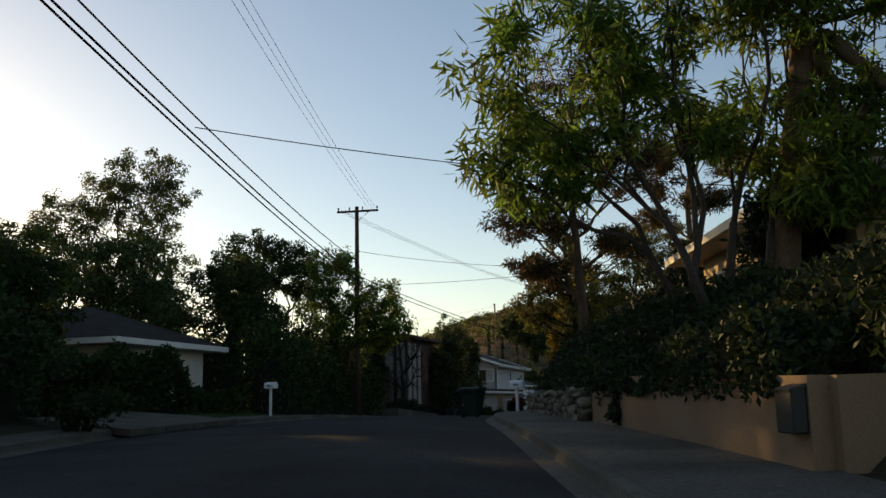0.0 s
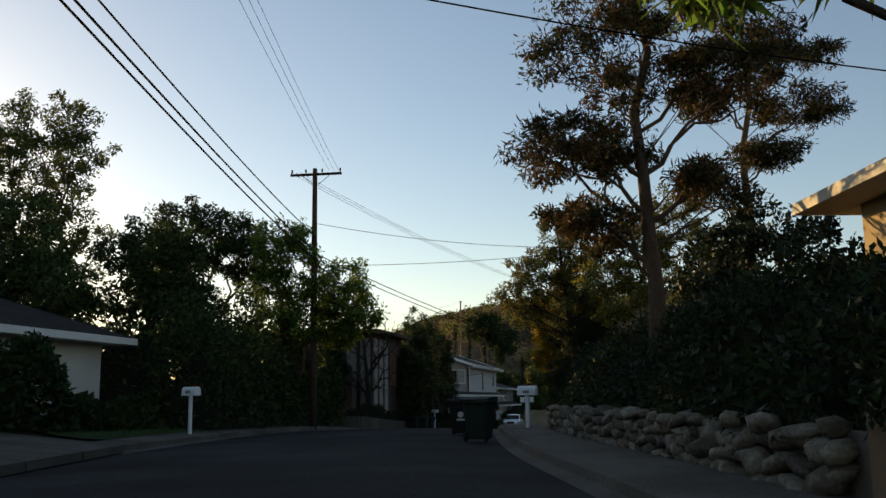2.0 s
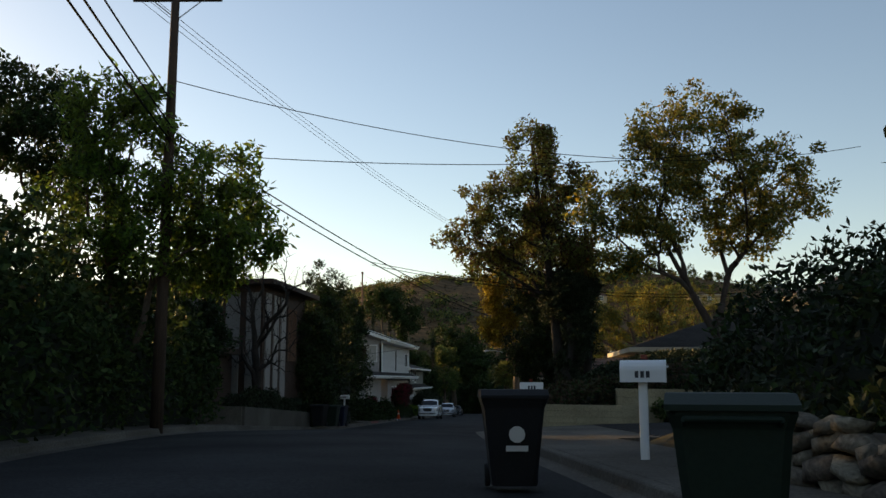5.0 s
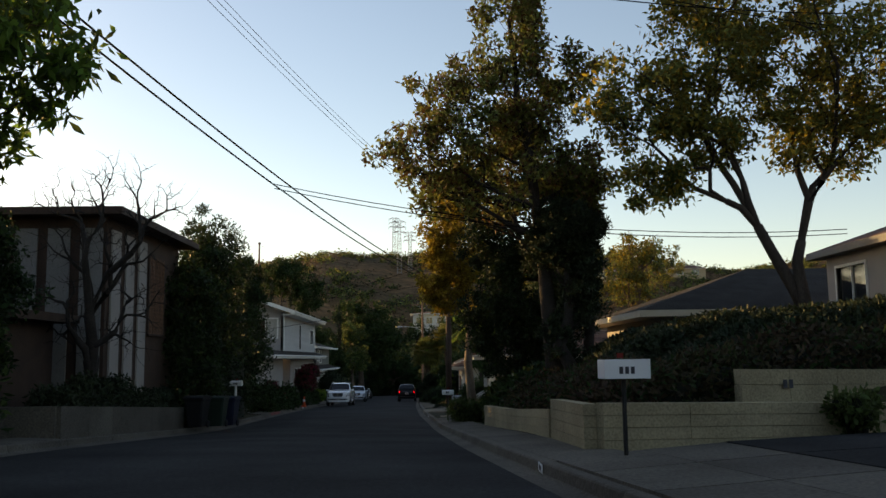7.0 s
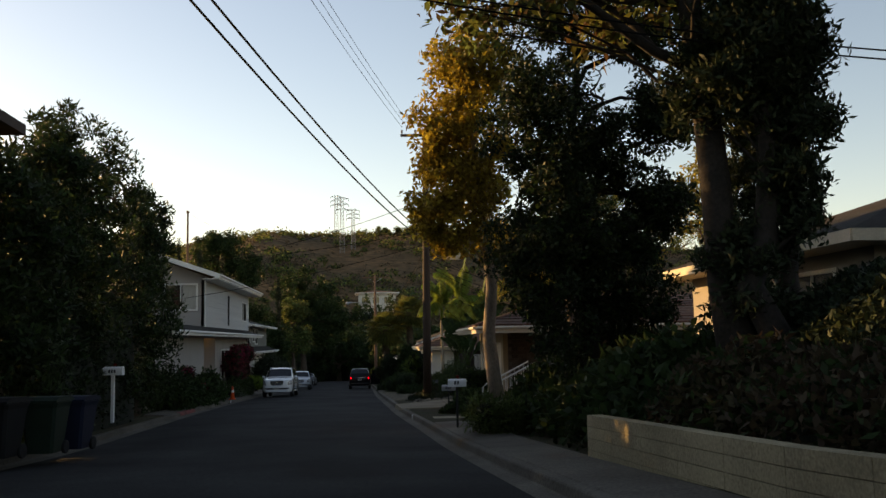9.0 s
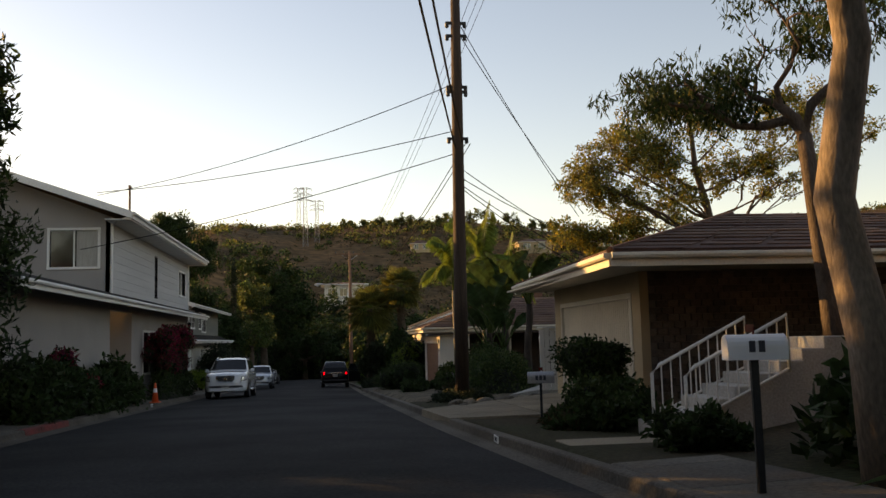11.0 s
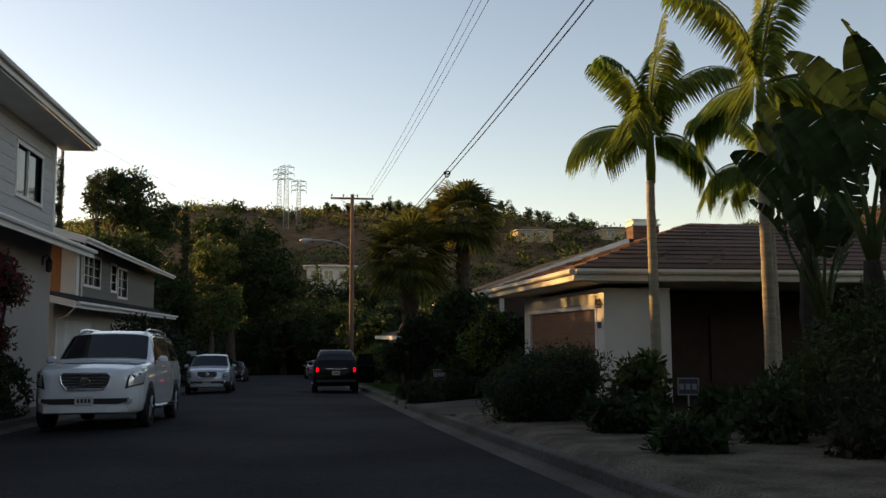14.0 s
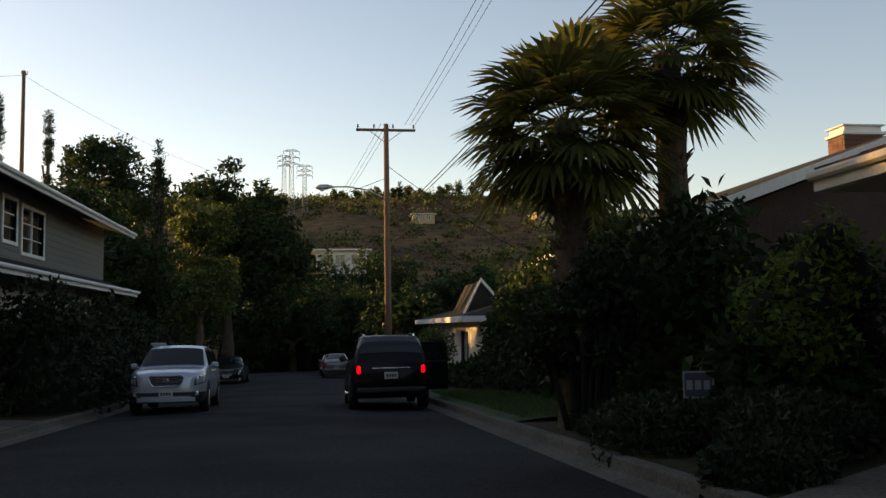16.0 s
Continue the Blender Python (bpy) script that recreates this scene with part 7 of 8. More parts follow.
tree("tree", "large dark leafy tree leaning over the slope", (-7.6, 74.5), [(-8.3, 74, 3.4, 1.5, 1.4, 2.5, 130), (-8.5, 74, 6.2, 1.2, 1.3, 1.5, 80), (-7.0, 74.2, 5.6, .8, 1.0, .9, 36), (-6.6, 74.2, 2.6, 1.1, 1.1, 1.7, 90), (-5.9, 74.2, 4.4, .8, .9, .8, 40), (-5.6, 74.2, 6.6, .7, .9, 1.1, 40), (-8.0, 74.3, 8.8, 1.5, 1.3, 1.2, 48), (-6.2, 74.4, 8.6, 1.1, 1.1, .9, 36), (-7.2, 74.3, 10.6, 1.8, 1.4, 1.1, 34)], [LEAF_CONIFER_SHADE, LEAF_DARK], .26, .4, (.14, .06), .4, 130, BARK_DARK, 20, **A)
tree("tree", "broad pine-like tree lit gold behind the roof", (1.2, 100.8), [(-2.9, 100.8, 7.3, 1.3, 1.2, .9, 44), (-4.3, 100.6, 6.4, .9, 1.0, .7, 26), (-1.0, 100.8, 8.6, 1.2, 1.2, .9, 34), (-4.5, 100.6, 5.5, .95, 1.1, .75, 30), (-3.4, 100.6, 4.9, .9, 1.1, .7, 26), (-2.2, 100.8, 6.3, 1.3, 1.3, 1.0, 40), (-5.3, 100.6, 3.9, .75, .9, .5, 16), (-4.2, 100.6, 3.7, .9, 1.0, .6, 22), (-3.0, 100.6, 4.0, 1.0, 1.1, .7, 26), (-1.4, 100.6, 4.9, 1.3, 1.3, 1.0, 34), (-1.4, 100.8, 7.1, .9, 1.0, .7, 22), (.4, 100.8, 8.3, 1.1, 1.2, .9, 36), (.9, 100.8, 6.4, 1.6, 1.4, 1.1, 44), (2.9, 101, 8.2, 1.3, 1.3, 1.1, 44), (3.0, 101, 6.2, 1.6, 1.6, 1.2, 40), (5.2, 101, 8.0, 1.6, 1.6, 1.8, 50), (-4.4, 100.6, 2.2, .75, .9, .7, 26), (-3.5, 100.6, 2.4, .8, .9, .6, 24)], [LEAF_OLIVE, LEAF_SUN_GOLD], .24, .55, (.13, .055), .34, 90, seed=21, leader=True, **A)
tree("tree", "small sunlit yellow-green tree behind the slope", (-.8, 83), [(-.8, 83, 6.0, 1.5, 1.5, 1.9, 50)], [LEAF_OLIVE, LEAF_SUN_GOLD], .16, .35, (.17, .08), .45, 85, seed=22, **A)

# left side
# two trees added to keep low sun off the start of the road
tree("tree", "dense tree added behind the low house to shade the road", (-26.5, 38.8), [(-26.5, 38.8, 7.2, 2.8, 2.4, 2.4, 90), (-24.4, 38.8, 5.4, 2.0, 2.0, 1.8, 50)], [LEAF_MID, LEAF_DARK], .2, .35, (.22, .1), .55, 110, seed=301, **A)
tree("tree", "dense tree added behind the low house to shade the road", (-33.5, 40.5), [(-33.5, 40.5, 8.2, 3.4, 2.6, 3.0, 110)], [LEAF_MID, LEAF_DARK], .22, .35, (.22, .1), .55, 110, seed=302, **A)
tree("tree", "dark leafy tree over the tall hedge", (-23.2, 43.5), [(-23.2, 43.5, 7.4, 2.2, 2.0, 2.2, 80), (-21.6, 43.5, 5.2, 1.8, 1.8, 1.6, 50)], [LEAF_DARK, LEAF_MID], .2, .35, (.22, .1), .55, 85, seed=304, **A)
tree("tree", "dark leafy tree over the tall hedge", (-25.0, 48.2), [(-25.0, 48.2, 7.6, 2.2, 2.0, 2.2, 70)], [LEAF_DARK, LEAF_MID], .2, .35, (.22, .1), .55, 85, seed=305, **A)
# a third tree added for road shade
tree("tree", "dark tree added beside the driveway to shade the road", (-21.5, 25.5), [(-21.5, 25.5, 5.0, 2.2, 2.0, 2.2, 80)], LEAF_DARK, .18, .35, (.2, .09), .5, 110, seed=303, **A)
tree("tree", "large leafy street tree with rounded crown", (-32.5, 47), [(-31.7, 47, 13.8, 3.5, 3.2, 3.0, 130), (-36.4, 47, 11.6, 2.8, 2.4, 3.4, 80), (-30, 47, 9.4, 2.6, 2.2, 2.6, 80), (-31, 47, 6, 4, 3, 2, 80)], [LEAF_MID, LEAF_OLIVE], .3, .3, (.2, .09), .5, 90, seed=31, stems=3, **A)
tree("tree", "tall open tree behind the low house", (-37, 50), [(-37, 50, 9.6, 2.6, 2.4, 3.2, 60), (-40, 50, 8, 2.2, 2.4, 2.6, 40)], [LEAF_MID, LEAF_OLIVE], .25, .3, (.2, .09), .5, 60, seed=38, stems=2, **A)
tree("tree", "dark leafy tree in the row behind the houses", (-26.5, 53), [(-26.5, 53, 10.2, 2.8, 2.4, 2.0, 100), (-23.4, 53, 9.3, 1.8, 2.0, 2.0, 60), (-25, 53, 5, 4.4, 2.2, 2.0, 90)], LEAF_DARK, .25, .35, (.2, .09), .5, 95, seed=32, **A)
tree("tree", "thin open tree with pale twigs", (-23.5, 54), [(-23.5, 54, 9.2, 1.3, 1.3, 1.9, 36)], LEAF_OLIVE, .14, .3, (.14, .06), .35, 45, BARK_PALE, 33, stems=3, **A)
tree("tree", "domed green tree round the utility pole", (-20.6, 51.6), [(-20.2, 51, 9.0, 2.0, 2.0, 1.7, 64), (-17.9, 51, 7.2, 2.0, 2.0, 1.4, 56), (-16.6, 51, 5.8, 1.4, 1.8, 1.0, 34), (-19.2, 51, 5.6, 1.9, 1.6, 1.1, 40), (-21.2, 51, 6.6, 1.6, 2, 1.6, 40), (-18.0, 52, 4.9, 1.2, 1.2, .7, 30)], [LEAF_FERN, LEAF_MID], .16, .4, (.22, .08), .45, 85, seed=34, stems=2, droop=.5, **A)
tree("tree", "dark leafy tree at the end of the tall hedge", (-21.0, 59.4), [(-20.7, 58.6, 3.2, 1.1, 1.3, 1.7, 120), (-22.4, 59.8, 4.4, .9, 1.0, 1.0, 30)], [LEAF_DARK, LEAF_CONIFER_SHADE], .16, .3, (.15, .07), .42, 110, BARK_DARK, 404, **A)
tree("tree", "bare tree with dark branching limbs", (-20.3, 64.3), [(-19.9, 64.2, 3.4, 2.5, .9, 2.0, 380), (-19.8, 64.2, 5.9, 2.5, .9, 1.7, 460)], LEAF_DARK, .26, .18, per=0, bark=BARK_DARK, seed=36, **A)
for k, (x, y, w, t) in enumerate(((-20.2, 73.6, 1.1, 5.2), (-21.0, 78.5, 1.4, 7.2), (-22.0, 84.5, 2.3, 8.8), (-21.3, 89.2, 1.4, 7.2))):
    b = float(ground_z(x, y))
    tree("tree", "thick juniper-like tree against the house", (x, y), [(x, y, b + (t - b) * .35, w * 1.15, 2.8, (t - b) * .4, 110), (x + .2, y, b + (t - b) * .75, w * .8, 2.0, (t - b) * .3, 70)], [LEAF_DARK, LEAF_CONIFER_SHADE], .25, .35, (.22, .07), .5, 130, seed=37 + 7 * k, droop=-.4, group="junipers beside the house", **A)
tree("tree", "large dark oak at the bend of the street", (-21.6, 182), [(-21.6, 182, 8.0, 4.4, 4.0, 4.0, 110), (-18.4, 180, 4, 3.4, 3.2, 4.0, 80), (-24.6, 180, 3, 3.4, 3.2, 4.2, 80)], LEAF_DARK, .45, .35, (.4, .2), .9, 90, seed=41, **A)
tree("tree", "large dark garden oak behind the terracotta house", (-26, 156), [(-26, 156, 3.6, 3.2, 3.0, 2.6, 90), (-23.6, 155, 1.6, 2.4, 2.4, 2.4, 60), (-28.5, 157, 3.4, 3.0, 2.6, 2.6, 60)], LEAF_DARK, .35, .35, (.3, .14), .75, 85, seed=403, **A)
tree("tree", "yellow-green tree in front of dark oaks", (-21.6, 166), [(-21.6, 166, 5.4, 1.9, 2.0, 1.6, 56), (-21.6, 166, 1.6, 2.6, 2.4, 2.4, 60)], [LEAF_MID, LEAF_OLIVE], .25, .35, (.28, .13), .6, 90, seed=42, **A)
tree("tree", "round dark tree on the far slope", (-40, 222), [(-40, 222, 18.5, 5.2, 5, 4.4, 110), (-35.0, 221, 14.0, 4, 4, 3.8, 70)], LEAF_DARK, .4, .35, (.5, .25), 1.1, 80, seed=43, **A)
# dark leaf colour stands in for blocked sun on these oaks
for i, (x, y, lift) in enumerate(((-28, 172, 5.6), (-34, 190, 6.5), (-17, 196, 5.8), (-24, 205, 6.6), (-9, 196, 5.2), (-3.5, 186, 4.8), (-13, 212, 6.0), (-30, 160, 4.6), (-4, 172, 4.4), (-36, 172, 5.5), (4, 200, 6), (-19, 218, 7), (-7, 166, 3.6), (-44, 205, 6), (10, 180, 5.5), (-27, 150, 4.2))):
    tree("tree", "dense oak in the wooded end of the street, coloured shade-dark", (x, y), [(0, 0, lift, 4.2, 3.8, lift * .52, 70), (2.5, -1.5, lift * .6, 3, 3, lift * .5, 36), (-2.6, -1, lift * .62, 3, 3, lift * .5, 36)], [LEAF_DARK, LEAF_OLIVE] if i == 1 else LEAF_DARK, .35, .35, (.42, .21), .9, 58, seed=50 + i, group="oaks at the street's end")
for i, (x, y, t) in enumerate(((-22.6, 157.5, 8.3), (-36, 168, 15), (-33, 166, 13), (-30.5, 167, 12))):
    b = float(ground_z(x, y))
    H = t - b
    tree("cypress", "slim dark pointed cypress", (x, y), [(0, 0, H * k, .62 * (1.05 - k), .62 * (1.05 - k), H * .09, 14) for k in (.1, .2, .3, .4, .5, .6, .7, .8, .88, .95)], LEAF_CONIFER_SHADE, .12, .9, (.16, .05), .3, 60, seed=80 + i, droop=-.8, category="tree", group="cypresses")


def king_palm(x, y, top, label, seed, n=13, L=2.4, r=.105):
    """A slim ringed trunk, a green crownshaft and arching feather fronds."""
    rng = np.random.default_rng(seed)
    bz = float(ground_z(x, y)) - .1
    p = thing("palm", label, "palm tree", pose(x, y, bz), "king palms")
    H = top - bz
    g = Geo()
    zs = np.linspace(0, H - .9, 26)
    g.tube([(.02 * math.sin(z), .03 * math.sin(z * .7), z) for z in zs], [r * (1.35 if i == 0 else 1.12 - .35 * i / 26) * (1.04 if i % 2 else .98) for i in range(26)], 12)
    part("trunk", g, BARK_PALM, p, smooth=True)
    g = Geo()
    g.tube([(0, 0, H - .95), (0, 0, H - .6), (0, 0, H), (0, 0, H + .25)], [r * .8, r * .95, r * .7, r * .3], 10)
    part("crownshaft", g, LEAF_PALM, p, smooth=True)
    for k in range(n):
        a = k * 2.4 + rng.uniform(-.25, .25)
        ll = L * rng.uniform(.88, 1.1)
        if k == 0:
            e0, bend = radians(87), radians(14)
        elif k < n - 4:
            e0, bend = radians(rng.uniform(72, 86)), radians(rng.uniform(45, 120))
        else:
            e0, bend, ll = radians(rng.uniform(5, 35)), radians(rng.uniform(100, 118)), ll * .8
        spine, pos = [], np.array([0.0, 0.0, H + .05])
        for i in range(13):
            spine.append(pos)
            w = e0 - bend * (i / 12) ** 1.5
            pos = pos + ll / 12 * np.array([math.cos(a) * math.cos(w), math.sin(a) * math.cos(w), math.sin(w)])
        side = np.array([-math.sin(a), math.cos(a), 0])
        g = Geo()
        g.tube(spine, [.03 * (1 - .85 * i / 12) for i in range(13)], 4)
        fr = part("frond", g, LEAF_PALM, p)
        q = []
        for i in range(74):
            t = .08 + .92 * i / 73
            j = t * 12
            i0 = min(int(j), 11)
            c = spine[i0] + (spine[i0 + 1] - spine[i0]) * (j - i0)
            d = spine[i0 + 1] - spine[i0]
            d = d / np.linalg.norm(d)
            w = .74 * max(0, math.sin(math.pi * min(1, .16 + t * .8))) ** .55 + .06
            hang = .25 if k == 0 else .75
            for s in (-1, 1):
                e = c + s * side * w * (.6 if k == 0 else .62) + d * w * .5 + np.array([0, 0, -hang * w - rng.uniform(0, .14)])
                m = (c * .55 + e * .45) + np.array([0, 0, .07])
                q.append([c - d * .012, m - d * .03, e, m + d * .03])
        part("leaf_vane", quads_mesh("leaf_vane", np.array(q), [LEAF_PALM]), None, fr)
    return p


def fan_palm(x, y, top, label, seed, n=46, R=1.15, r=.26):
    """A shaggy trunk and a round head of stiff pleated fans."""
    rng = np.random.default_rng(seed)
    bz = float(ground_z(x, y)) - .1
    p = thing("palm", label, "palm tree", pose(x, y, bz), "fan palms")
    H = top - bz
    g = Geo()
    zs = np.linspace(0, H, 30)
    g.tube([(.04 * math.sin(z * .8), .05 * math.sin(z * .6 + 1), z) for z in zs], [r * (1.25 if i == 0 else 1 - .12 * i / 30) * rng.uniform(.9, 1.1) for i in range(30)], 12)
    part("trunk", g, BARK_FAN, p)
    g = Geo()
    g.tube([(0, 0, 0), (r * .5, 0, .14)], [.035, .012], 4)
    stub = g.mesh("leaf_stub", BARK_FAN)
    for k in range(70):
        a, z = rng.uniform(0, 6.28), rng.uniform(H * .3, H * .97)
        part("leaf_stub", stub, None, p, m=pose(math.cos(a) * r * .85, math.sin(a) * r * .85, z, 0, 0, math.degrees(a)))
    for k in range(n):
        a = k * 2.39996
        el = math.asin(max(-.75, min(.98, 1 - 1.7 * (k + .5) / n)))
        d = np.array([math.cos(a) * math.cos(el), math.sin(a) * math.cos(el), math.sin(el)])
        stem = R * rng.uniform(.7, .95)
        side = np.array([-math.sin(a), math.cos(a), 0])
        up = np.cross(side, d) * -1
        o = np.array([0, 0, H - .05])
        e = o + d * stem + np.array([0, 0, -.06])
        g = Geo()
        g.tube([o, (o + e) / 2 + np.array([0, 0, .04]), e], [.018, .014, .01], 4)
        fr = part("frond", g, LEAF_PALM, p)
        q = []
        m = 26
        for i in range(m):
            w = (i - (m - 1) / 2) / (m / 2) * 1.9
            v = d * math.cos(w) + side * math.sin(w)
            v = v / np.linalg.norm(v)
            ll = .92 * R * (1 - .22 * abs(w) / 1.9) * rng.uniform(.9, 1.08)
            n2 = side * math.cos(w) - d * math.sin(w)
            fold = up * (.02 if i % 2 else -.02)
            tip = e + v * ll + np.array([0, 0, -.3 * ll])
            mid = e + v * ll * .6 + fold - np.array([0, 0, .07 * ll])
            q.append([e, mid - n2 * .05 * R, tip, mid + n2 * .05 * R])
        part("fan", quads_mesh("fan", np.array(q), [LEAF_FAN]), None, fr)
    return p


king_palm(-7.6, 112.9, 3.6, "slim king palm with ringed trunk lit by the sun", 61, 10, 2.4)
king_palm(-6.65, 110.2, 3.9, "slim king palm with arching feather fronds", 62, 9, 2.5)
king_palm(-5.0, 113.0, 3.0, "king palm behind the others", 63, 8, 2.2)
fan_palm(-9.1, 126.2, 3.7, "tall fan palm with round head catching sun", 64, 40, 1.05)
fan_palm(-11.07, 125.6, 2.35, "fan palm with a large dark round head", 65, 46, 1.12)


def banana_plant(x, y, H, label, seed, n=9, leaf=1.3, trunk=.5):
    """Giant bird of paradise: a stem, upright stalks and broad paddle leaves, some torn."""
    rng = np.random.default_rng(seed)
    p = thing("bird_of_paradise_plant", label, "plant", pose(x, y, float(ground_z(x, y)) - .05))
    g = Geo()
    zs = np.linspace(0, H * trunk, 9)
    g.tube([(.06 * math.sin(z * 2 + seed), .04 * math.sin(z * 1.6), z) for z in zs], [.15 * (1.15 if i % 2 else .95) * (1 - .03 * i) for i in range(9)], 9)
    part("stem", g, BARK_BROWN, p)
    turn = rng.uniform(-.5, .5)
    for k in range(n):
        c, s = math.cos(turn + math.pi * (k % 2) + rng.normal() * .3), math.sin(turn + math.pi * (k % 2) + rng.normal() * .3)
        tilt = radians(4 + 30 * (k / n) ** 1.2 + rng.uniform(-5, 5))
        stalk = H * (1 - trunk) * rng.uniform(.42, .6)
        b = np.array([.04 * math.sin(seed), 0, H * trunk - .12])
        out = np.array([c, s, 0])
        top = b + stalk * (out * math.sin(tilt) + np.array([0, 0, math.cos(tilt)]))
        mid = (b + top) / 2 - out * .05
        g = Geo()
        g.tube([b, mid, top], [.05, .032, .022], 6)
        lf = part("leaf_stalk", g, LEAF_MID, p, smooth=True)
        face = unit(1, rng)[0] * .7 + np.array([.2, -.8, .1])
        L = leaf * rng.uniform(.75, 1.15)
        pts, ang = [top], tilt
        segs = 12
        for i in range(segs):
            ang += radians(rng.uniform(1.0, 5.5))
            pts.append(pts[-1] + L / segs * (out * math.sin(ang) + np.array([0, 0, math.cos(ang)])))
        axis = pts[-1] - pts[0]
        side = np.cross(axis, face)
        side /= np.linalg.norm(side)
        nrm = np.cross(side, axis)
        nrm /= np.linalg.norm(nrm)
        half = .2 * L * rng.uniform(.85, 1.15)
        for sg in (-1, 1):
            g = Geo()
            for i in range(segs):
                t0, t1 = i / segs, (i + (.92 if rng.random() < .22 else 1.0)) / segs
                w0, w1 = (half * max(.02, math.sin(math.pi * (.06 + .92 * t))) ** .55 for t in (t0, t1))
                lift = nrm * (.12 + rng.uniform(-.07, .07))
                a0, a1 = pts[i], pts[i] + (pts[i + 1] - pts[i]) * (t1 - t0) * segs
                g.add([a0, a1, a1 + side * sg * w1 + lift * w1 * 3, a0 + side * sg * w0 + lift * w0 * 3], [(0, 1, 2, 3)])
            part("blade", g, LEAF_DARK, lf)
    return p


def spiky_plant(x, y, label, seed, n=46, L=.75):
    """A rosette of stiff narrow leaves."""
    rng = np.random.default_rng(seed)
    p = thing("yucca", label, "plant", pose(x, y, float(ground_z(x, y)) + .02), "yuccas in the bed")
    g = Geo()
    g.tube([(0, 0, -.05), (0, 0, .3)], [.1, .07], 8)
    part("stem", g, BARK_BROWN, p)
    for k in range(n):
        a, el = k * 2.4, radians(rng.uniform(5, 85))
        d = np.array([math.cos(a) * math.cos(el), math.sin(a) * math.cos(el), math.sin(el)])
        sd = np.array([-math.sin(a), math.cos(a), 0]) * .028
        o, ll = np.array([0, 0, .25]), L * rng.uniform(.75, 1.1)
        g = Geo()
        g.add([o - sd * .6, o + sd * .6, o + d * ll * .5 + sd, o + d * ll - np.array([0, 0, .06]), o + d * ll * .5 - sd, o + d * ll * .5 - np.array([0, 0, .02])], [(0, 1, 2, 5), (0, 5, 4), (5, 2, 3), (4, 5, 3)])
        part("blade", g, LEAF_MID, p)
    return p


banana_plant(-6.1, 103.7, 5.4, "tall giant bird-of-paradise plant with paddle leaves", 71, 8, 1.15, .6)
banana_plant(-7.0, 106.8, 4.7, "giant bird-of-paradise plant with torn leaves", 75, 8, 1.25, .5)
banana_plant(-6.3, 107.4, 5.6, "giant bird-of-paradise plant with dark leaves", 73, 8, 1.25, .6)
banana_plant(-6.6, 109.0, 5.0, "giant bird-of-paradise plant with dark leaves", 76, 8, 1.25, .55)
banana_plant(-6.9, 108.2, 3.9, "giant bird-of-paradise plant with torn leaves", 77, 8, 1.2, .4)
banana_plant(-6.8, 105.2, 3.6, "giant bird-of-paradise plant with torn leaves", 72, 7, 1.0, .45)
spiky_plant(-7.5, 102.9, "pale green spiky yucca in the dark bed", 5)
spiky_plant(-7.9, 104.8, "pale green spiky yucca in the dark bed", 6, 40, .65)
spiky_plant(-8.4, 101.2, "pale green spiky yucca in the dark bed", 7, 40, .7)

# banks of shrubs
# blackish leaves put the shade of these right-hand banks into colour
hedge("hedge", "dark shrubs spilling over the orange wall", [(3.0, 9.7), (1.7, 13.7), (.35, 18.5)], 1.2, 1.05, [LEAF_CONIFER_SHADE, LEAF_DARK], 26000, 1, lift=.1, leaf=(.13, .06))
hedge("hedge", "dark shrub bank above the stone wall", [(-.4, 20.5), (-1.6, 26), (-2.8, 31), (-3.8, 36), (-4.4, 42)], 1.75, 1.5, [LEAF_CONIFER_SHADE, LEAF_DARK], 30000, 2, lift=.1, leaf=(.15, .07))
hedge("hedge", "dark hillside shrubs below the house", [(.3, 20), (-1.3, 27), (-1.9, 33), (-2.6, 40)], 1.6, 1.25, [LEAF_CONIFER_SHADE, LEAF_DARK], 15000, 3)
hedge("hedge", "dark rounded hedge on the upper terrace", [(-6.0, 57), (-3.0, 58.2), (0, 59.6), (4, 61)], 1.3, .35, LEAF_CONIFER_SHADE, 15000, 4, leaf=(.15, .07))
hedge("hedge", "dark rounded hedge before the terrace house", [(-2.6, 61.5), (-.8, 65.5), (.6, 69)], 1.2, .35, LEAF_CONIFER_SHADE, 13000, 24, leaf=(.15, .07))
hedge("hedge", "low reddish brush on the terrace slope", [(-7.4, 55.2), (-4, 56), (0, 57), (4, 58.2)], .9, .55, [LEAF_BRUSH, LEAF_DARK], 11000, 25, leaf=(.15, .07))
hedge("hedge", "dry reddish brush behind the cream wall", [(-7.6, 55.5), (-7.6, 60), (-8.0, 66)], .8, .6, [LEAF_BRUSH, LEAF_DARK], 11000, 5, leaf=(.15, .07))
hedge("hedge", "dark slope shrubs under the tall trees", [(-7.8, 68), (-7.6, 73), (-7.6, 79)], 1.2, 1.1, LEAF_DARK, 9000, 6)
hedge("hedge", "dark hedge under the trees by the terrace house", [(-3.4, 62), (-4.6, 69), (-5.0, 77)], 1.3, .42, LEAF_CONIFER_SHADE, 20000, 7, leaf=(.15, .07))
hedge("hedge", "low dark shrubs on the slope under the terrace", [(-6.4, 60.0), (-5.6, 64.5), (-5.9, 70)], 1.1, .5, LEAF_CONIFER_SHADE, 20000, 64, leaf=(.13, .06))
hedge("hedge", "tall dark hedge in front of the low house", [(-18.6, 38.5), (-19.4, 44), (-20.4, 50), (-20.8, 57.5)], 1.4, 3.6, [LEAF_DARK, LEAF_MID], 18000, 8)
hedge("hedge", "dark shrubs along the garden lots", [(-13.5, 6), (-15.5, 14), (-17.6, 22)], 1.6, 2.6, LEAF_DARK, 12000, 9)
